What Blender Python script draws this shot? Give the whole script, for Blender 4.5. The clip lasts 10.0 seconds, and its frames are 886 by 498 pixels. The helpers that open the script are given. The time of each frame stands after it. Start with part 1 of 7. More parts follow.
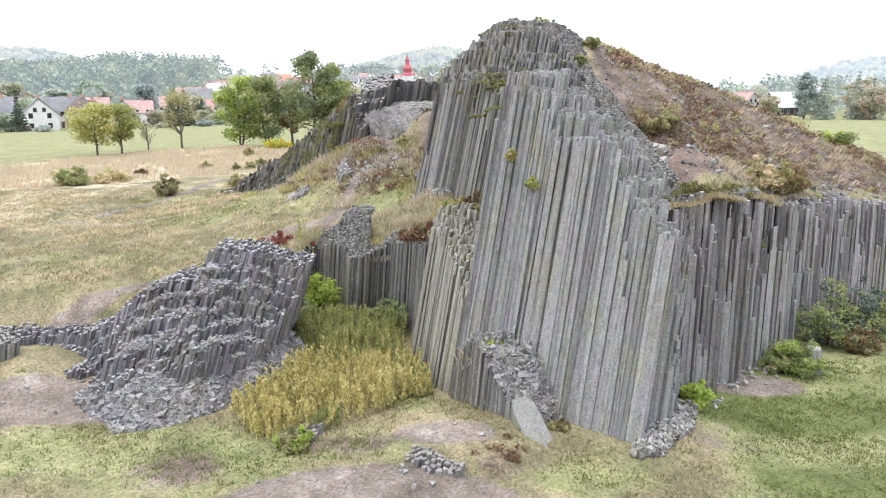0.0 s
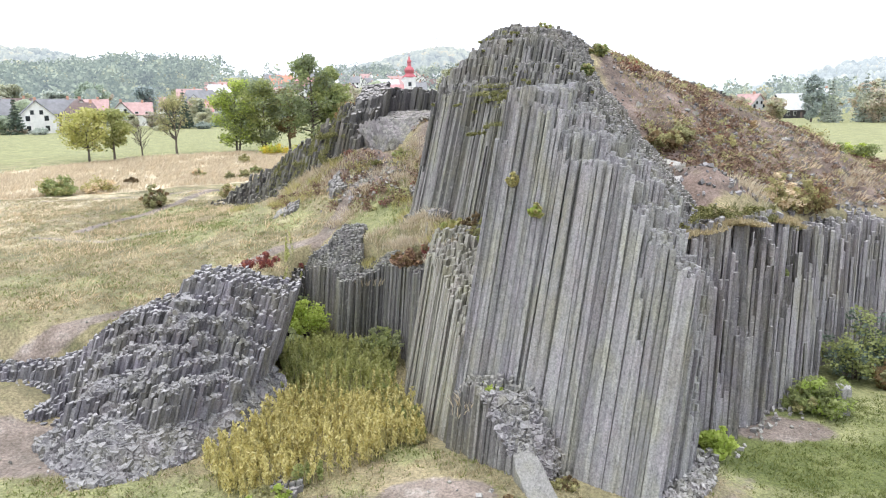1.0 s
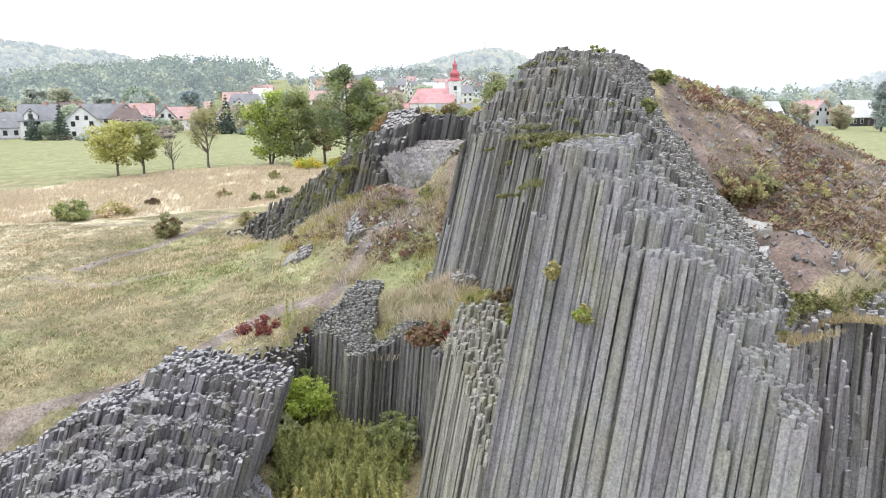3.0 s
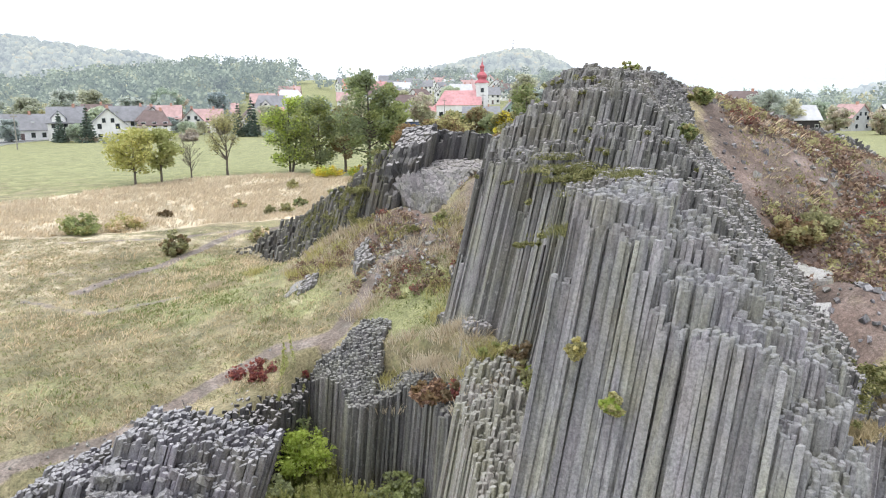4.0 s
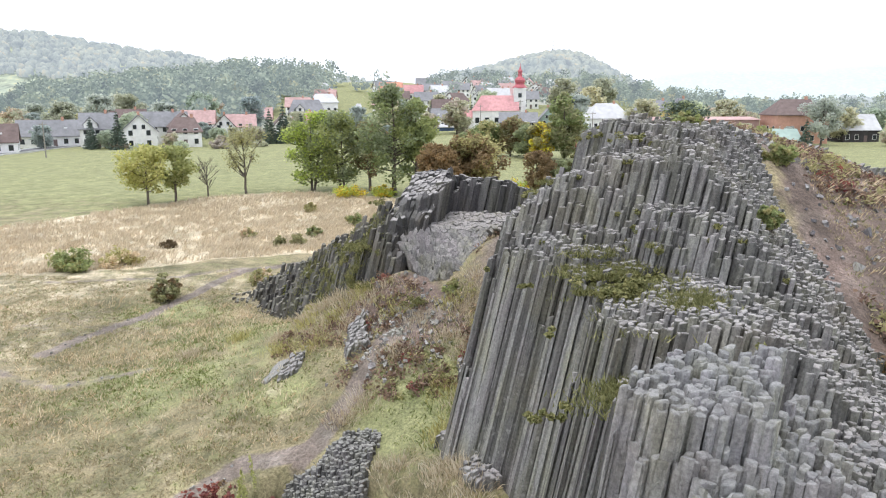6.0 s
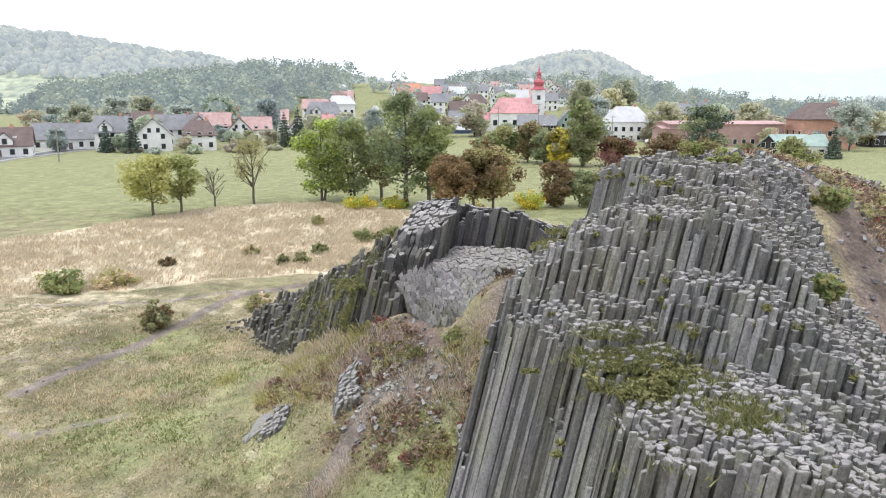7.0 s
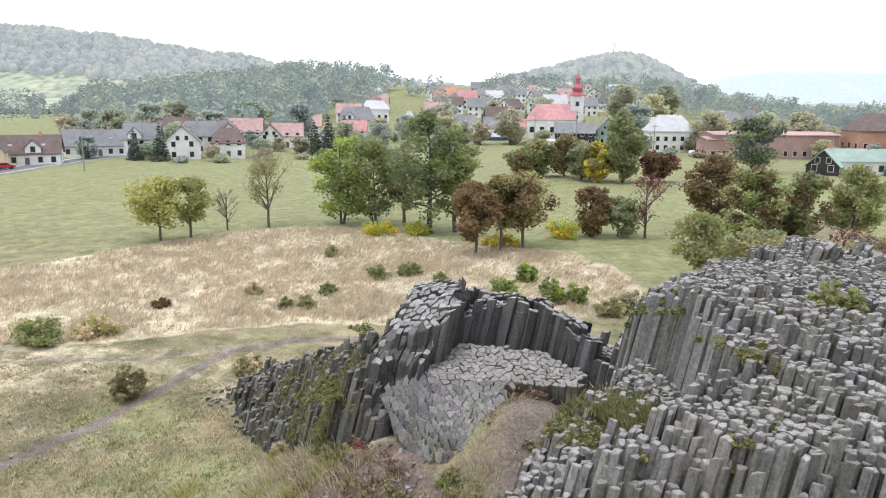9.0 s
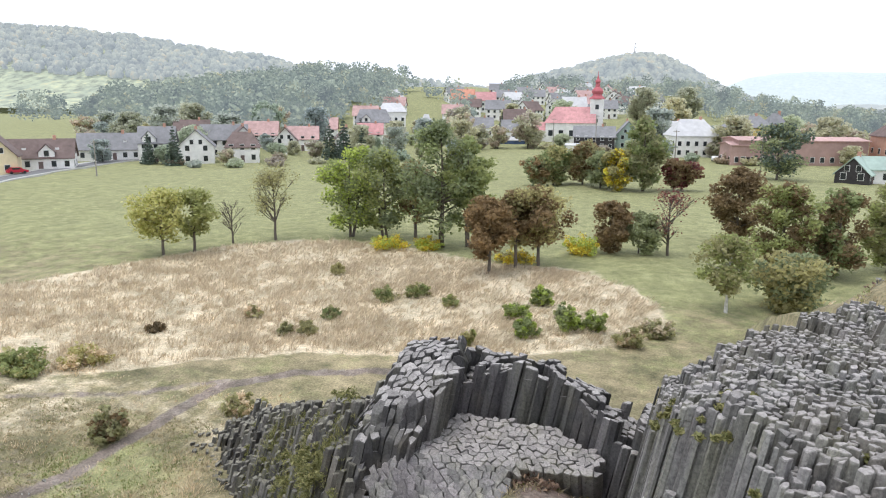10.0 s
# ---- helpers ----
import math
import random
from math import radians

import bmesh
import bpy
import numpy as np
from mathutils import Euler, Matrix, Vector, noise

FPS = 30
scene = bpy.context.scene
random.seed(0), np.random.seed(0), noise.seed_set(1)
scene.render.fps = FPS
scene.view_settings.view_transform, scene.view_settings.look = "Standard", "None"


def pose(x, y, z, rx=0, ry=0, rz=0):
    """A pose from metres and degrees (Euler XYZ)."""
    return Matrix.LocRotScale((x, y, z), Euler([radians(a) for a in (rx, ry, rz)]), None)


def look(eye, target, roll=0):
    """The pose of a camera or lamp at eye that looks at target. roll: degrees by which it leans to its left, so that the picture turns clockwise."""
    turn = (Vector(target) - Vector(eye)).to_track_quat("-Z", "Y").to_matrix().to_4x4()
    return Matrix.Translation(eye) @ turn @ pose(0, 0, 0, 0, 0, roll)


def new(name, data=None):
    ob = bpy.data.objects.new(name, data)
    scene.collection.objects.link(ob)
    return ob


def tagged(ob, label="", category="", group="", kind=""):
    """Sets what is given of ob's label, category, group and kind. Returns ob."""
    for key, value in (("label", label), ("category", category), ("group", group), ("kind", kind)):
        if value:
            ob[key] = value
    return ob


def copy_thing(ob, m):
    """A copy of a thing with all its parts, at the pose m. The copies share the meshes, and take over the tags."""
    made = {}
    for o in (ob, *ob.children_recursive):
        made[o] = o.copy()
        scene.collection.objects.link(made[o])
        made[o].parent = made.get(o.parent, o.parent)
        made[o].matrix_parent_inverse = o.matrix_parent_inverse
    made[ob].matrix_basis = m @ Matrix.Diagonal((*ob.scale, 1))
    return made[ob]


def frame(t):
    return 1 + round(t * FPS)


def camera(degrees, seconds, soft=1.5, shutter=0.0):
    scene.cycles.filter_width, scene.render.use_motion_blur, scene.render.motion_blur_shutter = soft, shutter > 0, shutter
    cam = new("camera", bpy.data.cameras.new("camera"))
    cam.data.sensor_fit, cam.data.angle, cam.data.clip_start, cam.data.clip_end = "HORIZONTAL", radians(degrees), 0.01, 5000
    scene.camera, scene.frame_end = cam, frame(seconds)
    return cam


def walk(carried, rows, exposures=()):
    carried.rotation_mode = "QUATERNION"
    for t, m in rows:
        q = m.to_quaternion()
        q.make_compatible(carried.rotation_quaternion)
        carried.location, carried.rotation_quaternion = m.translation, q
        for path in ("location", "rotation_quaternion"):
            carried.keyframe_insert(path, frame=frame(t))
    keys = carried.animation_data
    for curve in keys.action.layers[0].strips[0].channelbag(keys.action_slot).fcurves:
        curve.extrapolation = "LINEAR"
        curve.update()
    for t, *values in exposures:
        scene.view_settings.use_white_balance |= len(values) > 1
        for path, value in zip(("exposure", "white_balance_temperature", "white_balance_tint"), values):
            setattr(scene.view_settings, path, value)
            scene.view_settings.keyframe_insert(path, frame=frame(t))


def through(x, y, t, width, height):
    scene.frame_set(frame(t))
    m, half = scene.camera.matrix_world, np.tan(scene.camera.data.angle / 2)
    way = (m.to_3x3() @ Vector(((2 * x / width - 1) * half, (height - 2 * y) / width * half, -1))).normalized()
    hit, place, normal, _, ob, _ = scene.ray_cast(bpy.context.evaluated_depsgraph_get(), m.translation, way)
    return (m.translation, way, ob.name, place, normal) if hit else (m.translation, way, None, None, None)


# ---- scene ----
cam = camera(64.0, 10.0, soft=1.1)
METRES, EYE, TILT, LEAN, TURN = 36.0, 13.0, -21.0, 10.0, 0.0
ROWS = [
    (0.0, 0.0, 0.0, 0.0, -1.53, 9.29, -9.38),
    (0.5, 0.0013, 0.0332, 0.0218, -1.45, 9.27, -9.4),
    (1.0, 0.0026, 0.0675, 0.0461, -1.31, 9.26, -9.47),
    (1.5, 0.004, 0.1032, 0.0717, -0.94, 9.2, -9.64),
    (2.0, 0.0053, 0.1402, 0.0994, -0.14, 9.06, -9.96),
    (2.5, 0.0066, 0.178, 0.1281, 0.99, 8.88, -10.46),
    (4.0, 0.0088, 0.296, 0.2179, 4.26, 8.23, -11.88),
    (4.5, 0.008, 0.3363, 0.2484, 5.03, 8.09, -12.24),
    (5.0, 0.0069, 0.3767, 0.2793, 5.72, 7.93, -12.55),
    (5.5, 0.0048, 0.4178, 0.3106, 6.43, 7.78, -12.87),
    (7.0, -0.004, 0.5426, 0.4062, 8.61, 7.23, -13.74),
    (7.5, -0.0084, 0.585, 0.4381, 9.32, 7.06, -14.06),
    (8.0, -0.0132, 0.6274, 0.4701, 10.05, 6.89, -14.36),
    (8.5, -0.0191, 0.67, 0.502, 10.75, 6.73, -14.7),
    (9.0, -0.0255, 0.7126, 0.5341, 11.5, 6.53, -14.98),
    (9.5, -0.0328, 0.755, 0.5657, 12.21, 6.34, -15.29),
    (10.0, -0.0405, 0.7984, 0.5976, 12.96, 6.14, -15.55),
]
walk(cam, [(t, pose(0, 0, EYE, TILT, LEAN, TURN) @ pose(METRES * x, METRES * y, METRES * z, 90 + pitch, roll, yaw)) for t, x, y, z, yaw, pitch, roll in ROWS],
     exposures=[(0.0, 0.84), (2.5, 0.79), (4.5, 0.61), (7.5, 0.49), (10.0, 0.35)])

# ---------------------------------------------------------------- sky and light
world = bpy.data.worlds.new("overcast_sky")
scene.world = world
world.use_nodes = True
wn, wl = world.node_tree.nodes, world.node_tree.links
bg = wn["Background"]
sky = wn.new("ShaderNodeTexSky")
sky.sky_type = "NISHITA"
sky.sun_disc = False
sky.sun_elevation, sky.sun_rotation = radians(78), radians(234)
sky.air_density, sky.dust_density, sky.ozone_density = 1.0, 6.0, 1.0
cloud = wn.new("ShaderNodeMix")
cloud.data_type = "RGBA"
cloud.inputs[0].default_value = 0.965
cloud.inputs[7].default_value = (7.9, 8.4, 9.5, 1)
wl.new(sky.outputs[0], cloud.inputs[6])
wl.new(cloud.outputs[2], bg.inputs[0])
bg.inputs[1].default_value = 0.12
sun_data = bpy.data.lights.new("sun", "SUN")
sun_data.energy, sun_data.angle, sun_data.color = 1.1, radians(25), (1.0, 0.97, 0.92)
sun = new("sun", sun_data)
sun.matrix_world = look((-14, -10, 80), (0, 0, 0))


# ---------------------------------------------------------------- numbers that vary, but always the same way
def hashed(i, j, seed=0):
    i = np.asarray(i).astype(np.int64)
    j = np.asarray(j).astype(np.int64)
    n = (i * 374761393 + j * 668265263 + seed * 362437) & 0x7FFFFFFF
    n = ((n ^ (n >> 13)) * 1274126177) & 0x7FFFFFFF
    n = ((n ^ (n >> 16)) * 1103515245) & 0x7FFFFFFF
    return ((n ^ (n >> 15)) & 0xFFFFF) / 0xFFFFF


def rough(x, y, size, seed=0):
    """Smooth noise between -1 and 1 with lumps about size metres wide."""
    x, y = np.asarray(x, float) / size, np.asarray(y, float) / size
    i, j = np.floor(x), np.floor(y)
    a, b = x - i, y - j
    a, b = a * a * (3 - 2 * a), b * b * (3 - 2 * b)
    h = lambda p, q: hashed(i + p, j + q, seed)
    v = (h(0, 0) * (1 - a) + h(1, 0) * a) * (1 - b) + (h(0, 1) * (1 - a) + h(1, 1) * a) * b
    return 2 * v - 1


def ease(v, lo, hi):
    u = np.clip((np.asarray(v, float) - lo) / (hi - lo), 0, 1)
    return u * u * (3 - 2 * u)


def bell(x, y, cx, cy, sx, sy):
    return np.exp(-0.5 * (((x - cx) / sx) ** 2 + ((y - cy) / sy) ** 2))


def inside(x, y, poly):
    x, y = np.asarray(x, float), np.asarray(y, float)
    hit = np.zeros(x.shape, bool)
    for (ax, ay), (bx, by) in zip(poly, poly[1:] + poly[:1]):
        cross = (ay > y) != (by > y)
        with np.errstate(divide="ignore", invalid="ignore"):
            hit ^= cross & (x < (bx - ax) * (y - ay) / ((by - ay) or 1e-9) + ax)
    return hit


def off_line(x, y, line):
    """Distance from a polyline."""
    x, y = np.asarray(x, float), np.asarray(y, float)
    best = np.full(x.shape, 1e9)
    for (ax, ay), (bx, by) in zip(line, line[1:]):
        dx, dy = bx - ax, by - ay
        s = np.clip(((x - ax) * dx + (y - ay) * dy) / (dx * dx + dy * dy), 0, 1)
        best = np.minimum(best, np.hypot(x - ax - s * dx, y - ay - s * dy))
    return best


# ---------------------------------------------------------------- the lie of the land
WALL_LINE = [(7.6, 27.0), (8.2, 28.0), (9.3, 28.5), (11.5, 30.1), (14, 32.5), (18, 37.2), (22, 40), (30, 44.5), (40, 49), (60, 56), (120, 75)]


def hill(x, y):
    """The rock's long back: soil and stones east of the crest."""
    h = 17.5 + 1.0 * ease(y, 47, 53) - 0.42 * np.maximum(x - 5.5, 0) - np.minimum(4.9, 0.55 * np.maximum(48 - y, 0)) - 0.35 * np.maximum(y - 60, 0)
    edge = np.interp(x, [6, 13, 16, 22, 30, 40, 60], [8.7, 8.7, 7.6, 7.1, 5.6, 4.0, 2.5])
    h = np.minimum(h, edge + 0.1 + 0.62 * np.maximum(0, y - low_edge(x) - 0.6))
    h = h + rough(x, y, 6, 3) * 0.35 + rough(x, y, 2.2, 4) * 0.18
    return h


def meadow(x, y):
    m = 4.7 + 0.026 * (y - 40) - 0.9 * ease(y, 36, 28) + 0.012 * np.minimum(x + 20, 0) * ease(y, 70, 40)
    m = np.where(y > 106, 6.4 + (y - 106) * 0.004, m)
    sy = np.where(y > 53.5, 3.2, 8.0)
    m = m + 6.0 * np.exp(-0.5 * (((x + 1) / 8.5) ** 2 + ((y - 53.5) / sy) ** 2))
    m = m + 1.65 * bell(x, y, -2.7, 52.1, 1.4, 1.5) + 1.3 * bell(x, y, -7.6, 51.4, 1.7, 1.4) + 1.0 * bell(x, y, -10.6, 53.4, 1.5, 1.4)
    m = m + 2.6 * np.exp(-0.5 * (((x + 1.2) / 2.4) ** 2 + ((y - 37.5) / 2.6) ** 2))
    m = m + rough(x, y, 9, 1) * 0.22 + rough(x, y, 2.6, 2) * 0.10
    m = m + (np.minimum(np.maximum(y - 305, 0), 250) * 0.085 * ease(x, 120, -10) + np.minimum(np.maximum(y - 215, 0), 300) * 0.02 * ease(x, -100, -150)) * ease(x, -420, -260) * ease(y, 800, 600)
    m = m - 12 * ease(x, 120, 700) * ease(y, 250, 700)
    return m


def low_edge(x):
    """The y up to which the ground is the low quarry floor."""
    return np.interp(x, [-60, -24, -18, -11.5, -10, -9, -6, -3.4, -2.2, -0.6, 1, 5, 7, 8.5, 11.5, 14, 18, 22, 30, 40, 60, 120],
                     [33, 32.4, 32.2, 32.2, 36, 41.0, 40.4, 39.4, 37.2, 31, 29, 27, 28.5, 30.3, 32.6, 35, 39.6, 42.5, 47, 51.5, 58.5, 77])


def ground_z(x, y):
    x, y = np.asarray(x, float), np.asarray(y, float)
    high = meadow(x, y)
    hl = hill(x, y) - 1.6 * ease(x, 7.6, 6.2) - 1.3 * ease(y, 40, 36.5) * ease(x, 11.0, 9.0)
    west = np.interp(y, [26, 30, 34, 40, 44, 56, 62], [4, 3.5, 3.0, 1.5, 2.2, 2.8, 6])
    on = ease(x, west, west + 1.8)
    high = np.where(on > 0, np.maximum(high, high + (hl - high) * on), high)
    low = 1.1 + 0.5 * bell(x, y, -1, 24, 3, 3) - 0.5 * ease(x, 5, 10) + 1.2 * ease(x, -15, -20) * ease(y, 25, 30) + rough(x, y, 4, 5) * 0.16 + rough(x, y, 1.5, 6) * 0.07
    soft = np.interp(x, [-40, -26, -20, -9.8, -9, 0, 60, 120], [5, 3.0, 1.3, 1.3, 0.6, 0.5, 0.8, 3])
    up = ease(y, low_edge(x) - soft, low_edge(x) + 0.5)
    return low + (high - low) * up


# ---------------------------------------------------------------- materials
def shade(name):
    m = bpy.data.materials.new(name)
    m.use_nodes = True
    nt = m.node_tree
    return m, nt, nt.nodes["Principled BSDF"]


def add(nt, kind, operation="", data_type="", blend_type="", feature="", attribute_name="", use_clamp=False, fac=None):
    n = nt.nodes.new(kind)
    if operation:
        n.operation, n.use_clamp = operation, use_clamp
    if data_type:
        n.data_type, n.blend_type = data_type, blend_type
    if feature:
        n.feature = feature
    if attribute_name:
        n.attribute_name = attribute_name
    if fac is not None:
        n.inputs[0].default_value = fac
    return n


def noise_of(nt, vec, scale, detail=4.0, rough_=0.6, stretch=None):
    n = add(nt, "ShaderNodeTexNoise")
    n.inputs["Scale"].default_value, n.inputs["Detail"].default_value, n.inputs["Roughness"].default_value = scale, detail, rough_
    if stretch:
        mp = add(nt, "ShaderNodeMapping")
        mp.inputs["Scale"].default_value = stretch
        nt.links.new(vec, mp.inputs["Vector"])
        vec = mp.outputs[0]
    nt.links.new(vec, n.inputs["Vector"])
    return n.outputs["Fac"]


def ramp(nt, fac, *stops):
    r = add(nt, "ShaderNodeValToRGB")
    el = r.color_ramp.elements
    while len(el) < len(stops):
        el.new(0.5)
    for e, (p, c) in zip(el, stops):
        e.position, e.color = p, (*c, 1)
    nt.links.new(fac, r.inputs[0])
    return r.outputs[0]


def blend(nt, fac, a, b, how="MIX"):
    m = add(nt, "ShaderNodeMix", data_type="RGBA", blend_type=how)
    for slot, v in ((0, fac), (6, a), (7, b)):
        if hasattr(v, "links"):
            nt.links.new(v, m.inputs[slot])
        else:
            m.inputs[slot].default_value = v if slot == 0 else (*v, 1)
    return m.outputs[2]


def sums(nt, op, a, b=0.0, clamp=False):
    m = add(nt, "ShaderNodeMath", operation=op, use_clamp=clamp)
    for slot, v in ((0, a), (1, b)):
        if hasattr(v, "links"):
            nt.links.new(v, m.inputs[slot])
        else:
            m.inputs[slot].default_value = v
    return m.outputs[0]


def bumped(nt, bs, height, strength, distance):
    b = add(nt, "ShaderNodeBump")
    b.inputs["Strength"].default_value, b.inputs["Distance"].default_value = strength, distance
    nt.links.new(height, b.inputs["Height"])
    nt.links.new(b.outputs[0], bs.inputs["Normal"])


def position(nt):
    return add(nt, "ShaderNodeNewGeometry").outputs["Position"]


def chance(nt):
    """One random number a piece, whether it is joined or an object of its own."""
    a = add(nt, "ShaderNodeNewGeometry").outputs["Random Per Island"]
    b = add(nt, "ShaderNodeObjectInfo").outputs["Random"]
    return sums(nt, "FRACT", sums(nt, "ADD", a, b))


def rock_material(name, dark, mid, light, top, lichen=0.35):
    m, nt, bs = shade(name)
    p = position(nt)
    r = chance(nt)
    base = ramp(nt, r, (0.0, dark), (0.45, mid), (1.0, light))
    streak = noise_of(nt, p, 1.0, 5, 0.65, (9, 9, 0.7))
    base = blend(nt, 0.85, base, ramp(nt, streak, (0.28, (0.42, 0.42, 0.43)), (0.45, (1, 1, 1)), (0.72, (1.28, 1.27, 1.24))), "MULTIPLY")
    tint = noise_of(nt, p, 0.8, 3, 0.5, (2, 2, 0.25))
    base = blend(nt, 0.9, base, ramp(nt, tint, (0.35, (1.03, 0.98, 1.04)), (0.5, (1, 1, 1)), (0.66, (1.03, 1.03, 0.87))), "MULTIPLY")
    stain = noise_of(nt, p, 0.45, 4, 0.6)
    base = blend(nt, ramp(nt, stain, (0.48, (0, 0, 0)), (0.68, (0.3, 0.3, 0.3))), base, (0.22, 0.19, 0.13))
    fine = noise_of(nt, p, 14, 5, 0.75)
    base = blend(nt, 0.65, base, ramp(nt, fine, (0.32, (0.38, 0.38, 0.38)), (0.66, (1.5, 1.5, 1.47))), "MULTIPLY")
    # upward faces turn paler: weathering, with overhead light painted in as well
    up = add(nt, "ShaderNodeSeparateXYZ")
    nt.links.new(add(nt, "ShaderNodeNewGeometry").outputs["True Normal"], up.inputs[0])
    toplit_worn = sums(nt, "MULTIPLY", ramp(nt, up.outputs[2], (0.55, (0, 0, 0)), (0.85, (1, 1, 1))), ramp(nt, noise_of(nt, p, 2.2, 4, 0.6), (0.3, (0.35, 0.35, 0.35)), (0.7, (1, 1, 1))))
    base = blend(nt, toplit_worn, base, blend(nt, 0.9, blend(nt, 0.8, top, ramp(nt, r, (0.0, (0.74, 0.74, 0.74)), (1.0, (1.18, 1.17, 1.16))), "MULTIPLY"), ramp(nt, fine, (0.3, (0.5, 0.5, 0.5)), (0.7, (1.35, 1.35, 1.33))), "MULTIPLY"))
    spot = noise_of(nt, p, 5.5, 3, 0.5)
    base = blend(nt, ramp(nt, spot, (0.60, (0, 0, 0)), (0.72, (lichen, lichen, lichen))), base, (0.42, 0.41, 0.38))
    nt.links.new(base, bs.inputs["Base Color"])
    bs.inputs["Roughness"].default_value = 0.9
    nick = noise_of(nt, p, 1.0, 4, 0.7, (2.5, 2.5, 9))
    h = sums(nt, "ADD", sums(nt, "MULTIPLY", fine, 0.8), sums(nt, "MULTIPLY", nick, 0.5))
    bumped(nt, bs, sums(nt, "ADD", h, streak), 0.7, 0.05)
    return m


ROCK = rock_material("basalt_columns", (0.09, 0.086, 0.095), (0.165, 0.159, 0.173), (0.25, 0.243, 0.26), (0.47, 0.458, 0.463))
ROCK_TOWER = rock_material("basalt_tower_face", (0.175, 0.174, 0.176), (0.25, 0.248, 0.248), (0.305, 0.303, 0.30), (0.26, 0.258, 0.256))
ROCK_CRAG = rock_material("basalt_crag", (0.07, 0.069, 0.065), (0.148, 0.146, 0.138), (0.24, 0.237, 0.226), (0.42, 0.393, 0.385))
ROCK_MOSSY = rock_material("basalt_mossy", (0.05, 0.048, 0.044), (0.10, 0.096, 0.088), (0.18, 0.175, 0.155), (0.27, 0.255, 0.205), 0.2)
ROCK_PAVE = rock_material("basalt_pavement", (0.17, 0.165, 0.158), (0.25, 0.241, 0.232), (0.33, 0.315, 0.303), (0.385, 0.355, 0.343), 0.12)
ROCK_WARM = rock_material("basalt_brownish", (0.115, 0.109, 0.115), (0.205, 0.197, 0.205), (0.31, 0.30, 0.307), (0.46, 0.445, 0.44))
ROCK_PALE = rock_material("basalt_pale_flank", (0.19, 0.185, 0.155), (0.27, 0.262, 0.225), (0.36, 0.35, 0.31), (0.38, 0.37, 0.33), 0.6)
# near-black sides have shade painted into their colours; the tops stay pale
ROCK_DARK = rock_material("basalt_shade_darkened", (0.03, 0.029, 0.03), (0.07, 0.068, 0.068), (0.15, 0.146, 0.142), (0.46, 0.435, 0.425), 0.08)


def plain(name, colour, roughness=0.8, vary=0.25, size=3.0, metal=0.0, bump=0.0):
    m, nt, bs = shade(name)
    p = position(nt)
    n = noise_of(nt, p, size, 5, 0.65)
    c = blend(nt, 1.0, ramp(nt, n, (0.3, tuple(v * (1 - vary) for v in colour)), (0.7, tuple(min(1, v * (1 + vary)) for v in colour))),
              ramp(nt, noise_of(nt, p, size * 0.13, 2, 0.5), (0.35, (0.88, 0.88, 0.88)), (0.65, (1.08, 1.08, 1.08))), "MULTIPLY")
    nt.links.new(c, bs.inputs["Base Color"])
    bs.inputs["Roughness"].default_value, bs.inputs["Metallic"].default_value = roughness, metal
    if bump:
        bumped(nt, bs, n, 0.6, bump)
    return m


def leaf_material(name, dark, mid, light, through=0.58):
    m, nt, bs = shade(name)
    r = add(nt, "ShaderNodeNewGeometry").outputs["Random Per Island"]
    c = ramp(nt, r, (0.0, dark), (0.5, mid), (1.0, light))
    o = add(nt, "ShaderNodeObjectInfo").outputs["Random"]
    c = blend(nt, 1.0, c, ramp(nt, o, (0.0, (0.85, 0.88, 0.9)), (1.0, (1.15, 1.1, 1.0))), "MULTIPLY")
    nt.links.new(c, bs.inputs["Base Color"])
    bs.inputs["Roughness"].default_value = 0.7
    tr = add(nt, "ShaderNodeBsdfTranslucent")
    nt.links.new(c, tr.inputs[0])
    mx = add(nt, "ShaderNodeMixShader", fac=through)
    nt.links.new(bs.outputs[0], mx.inputs[1])
    nt.links.new(tr.outputs[0], mx.inputs[2])
    nt.links.new(mx.outputs[0], nt.nodes["Material Output"].inputs[0])
    return m


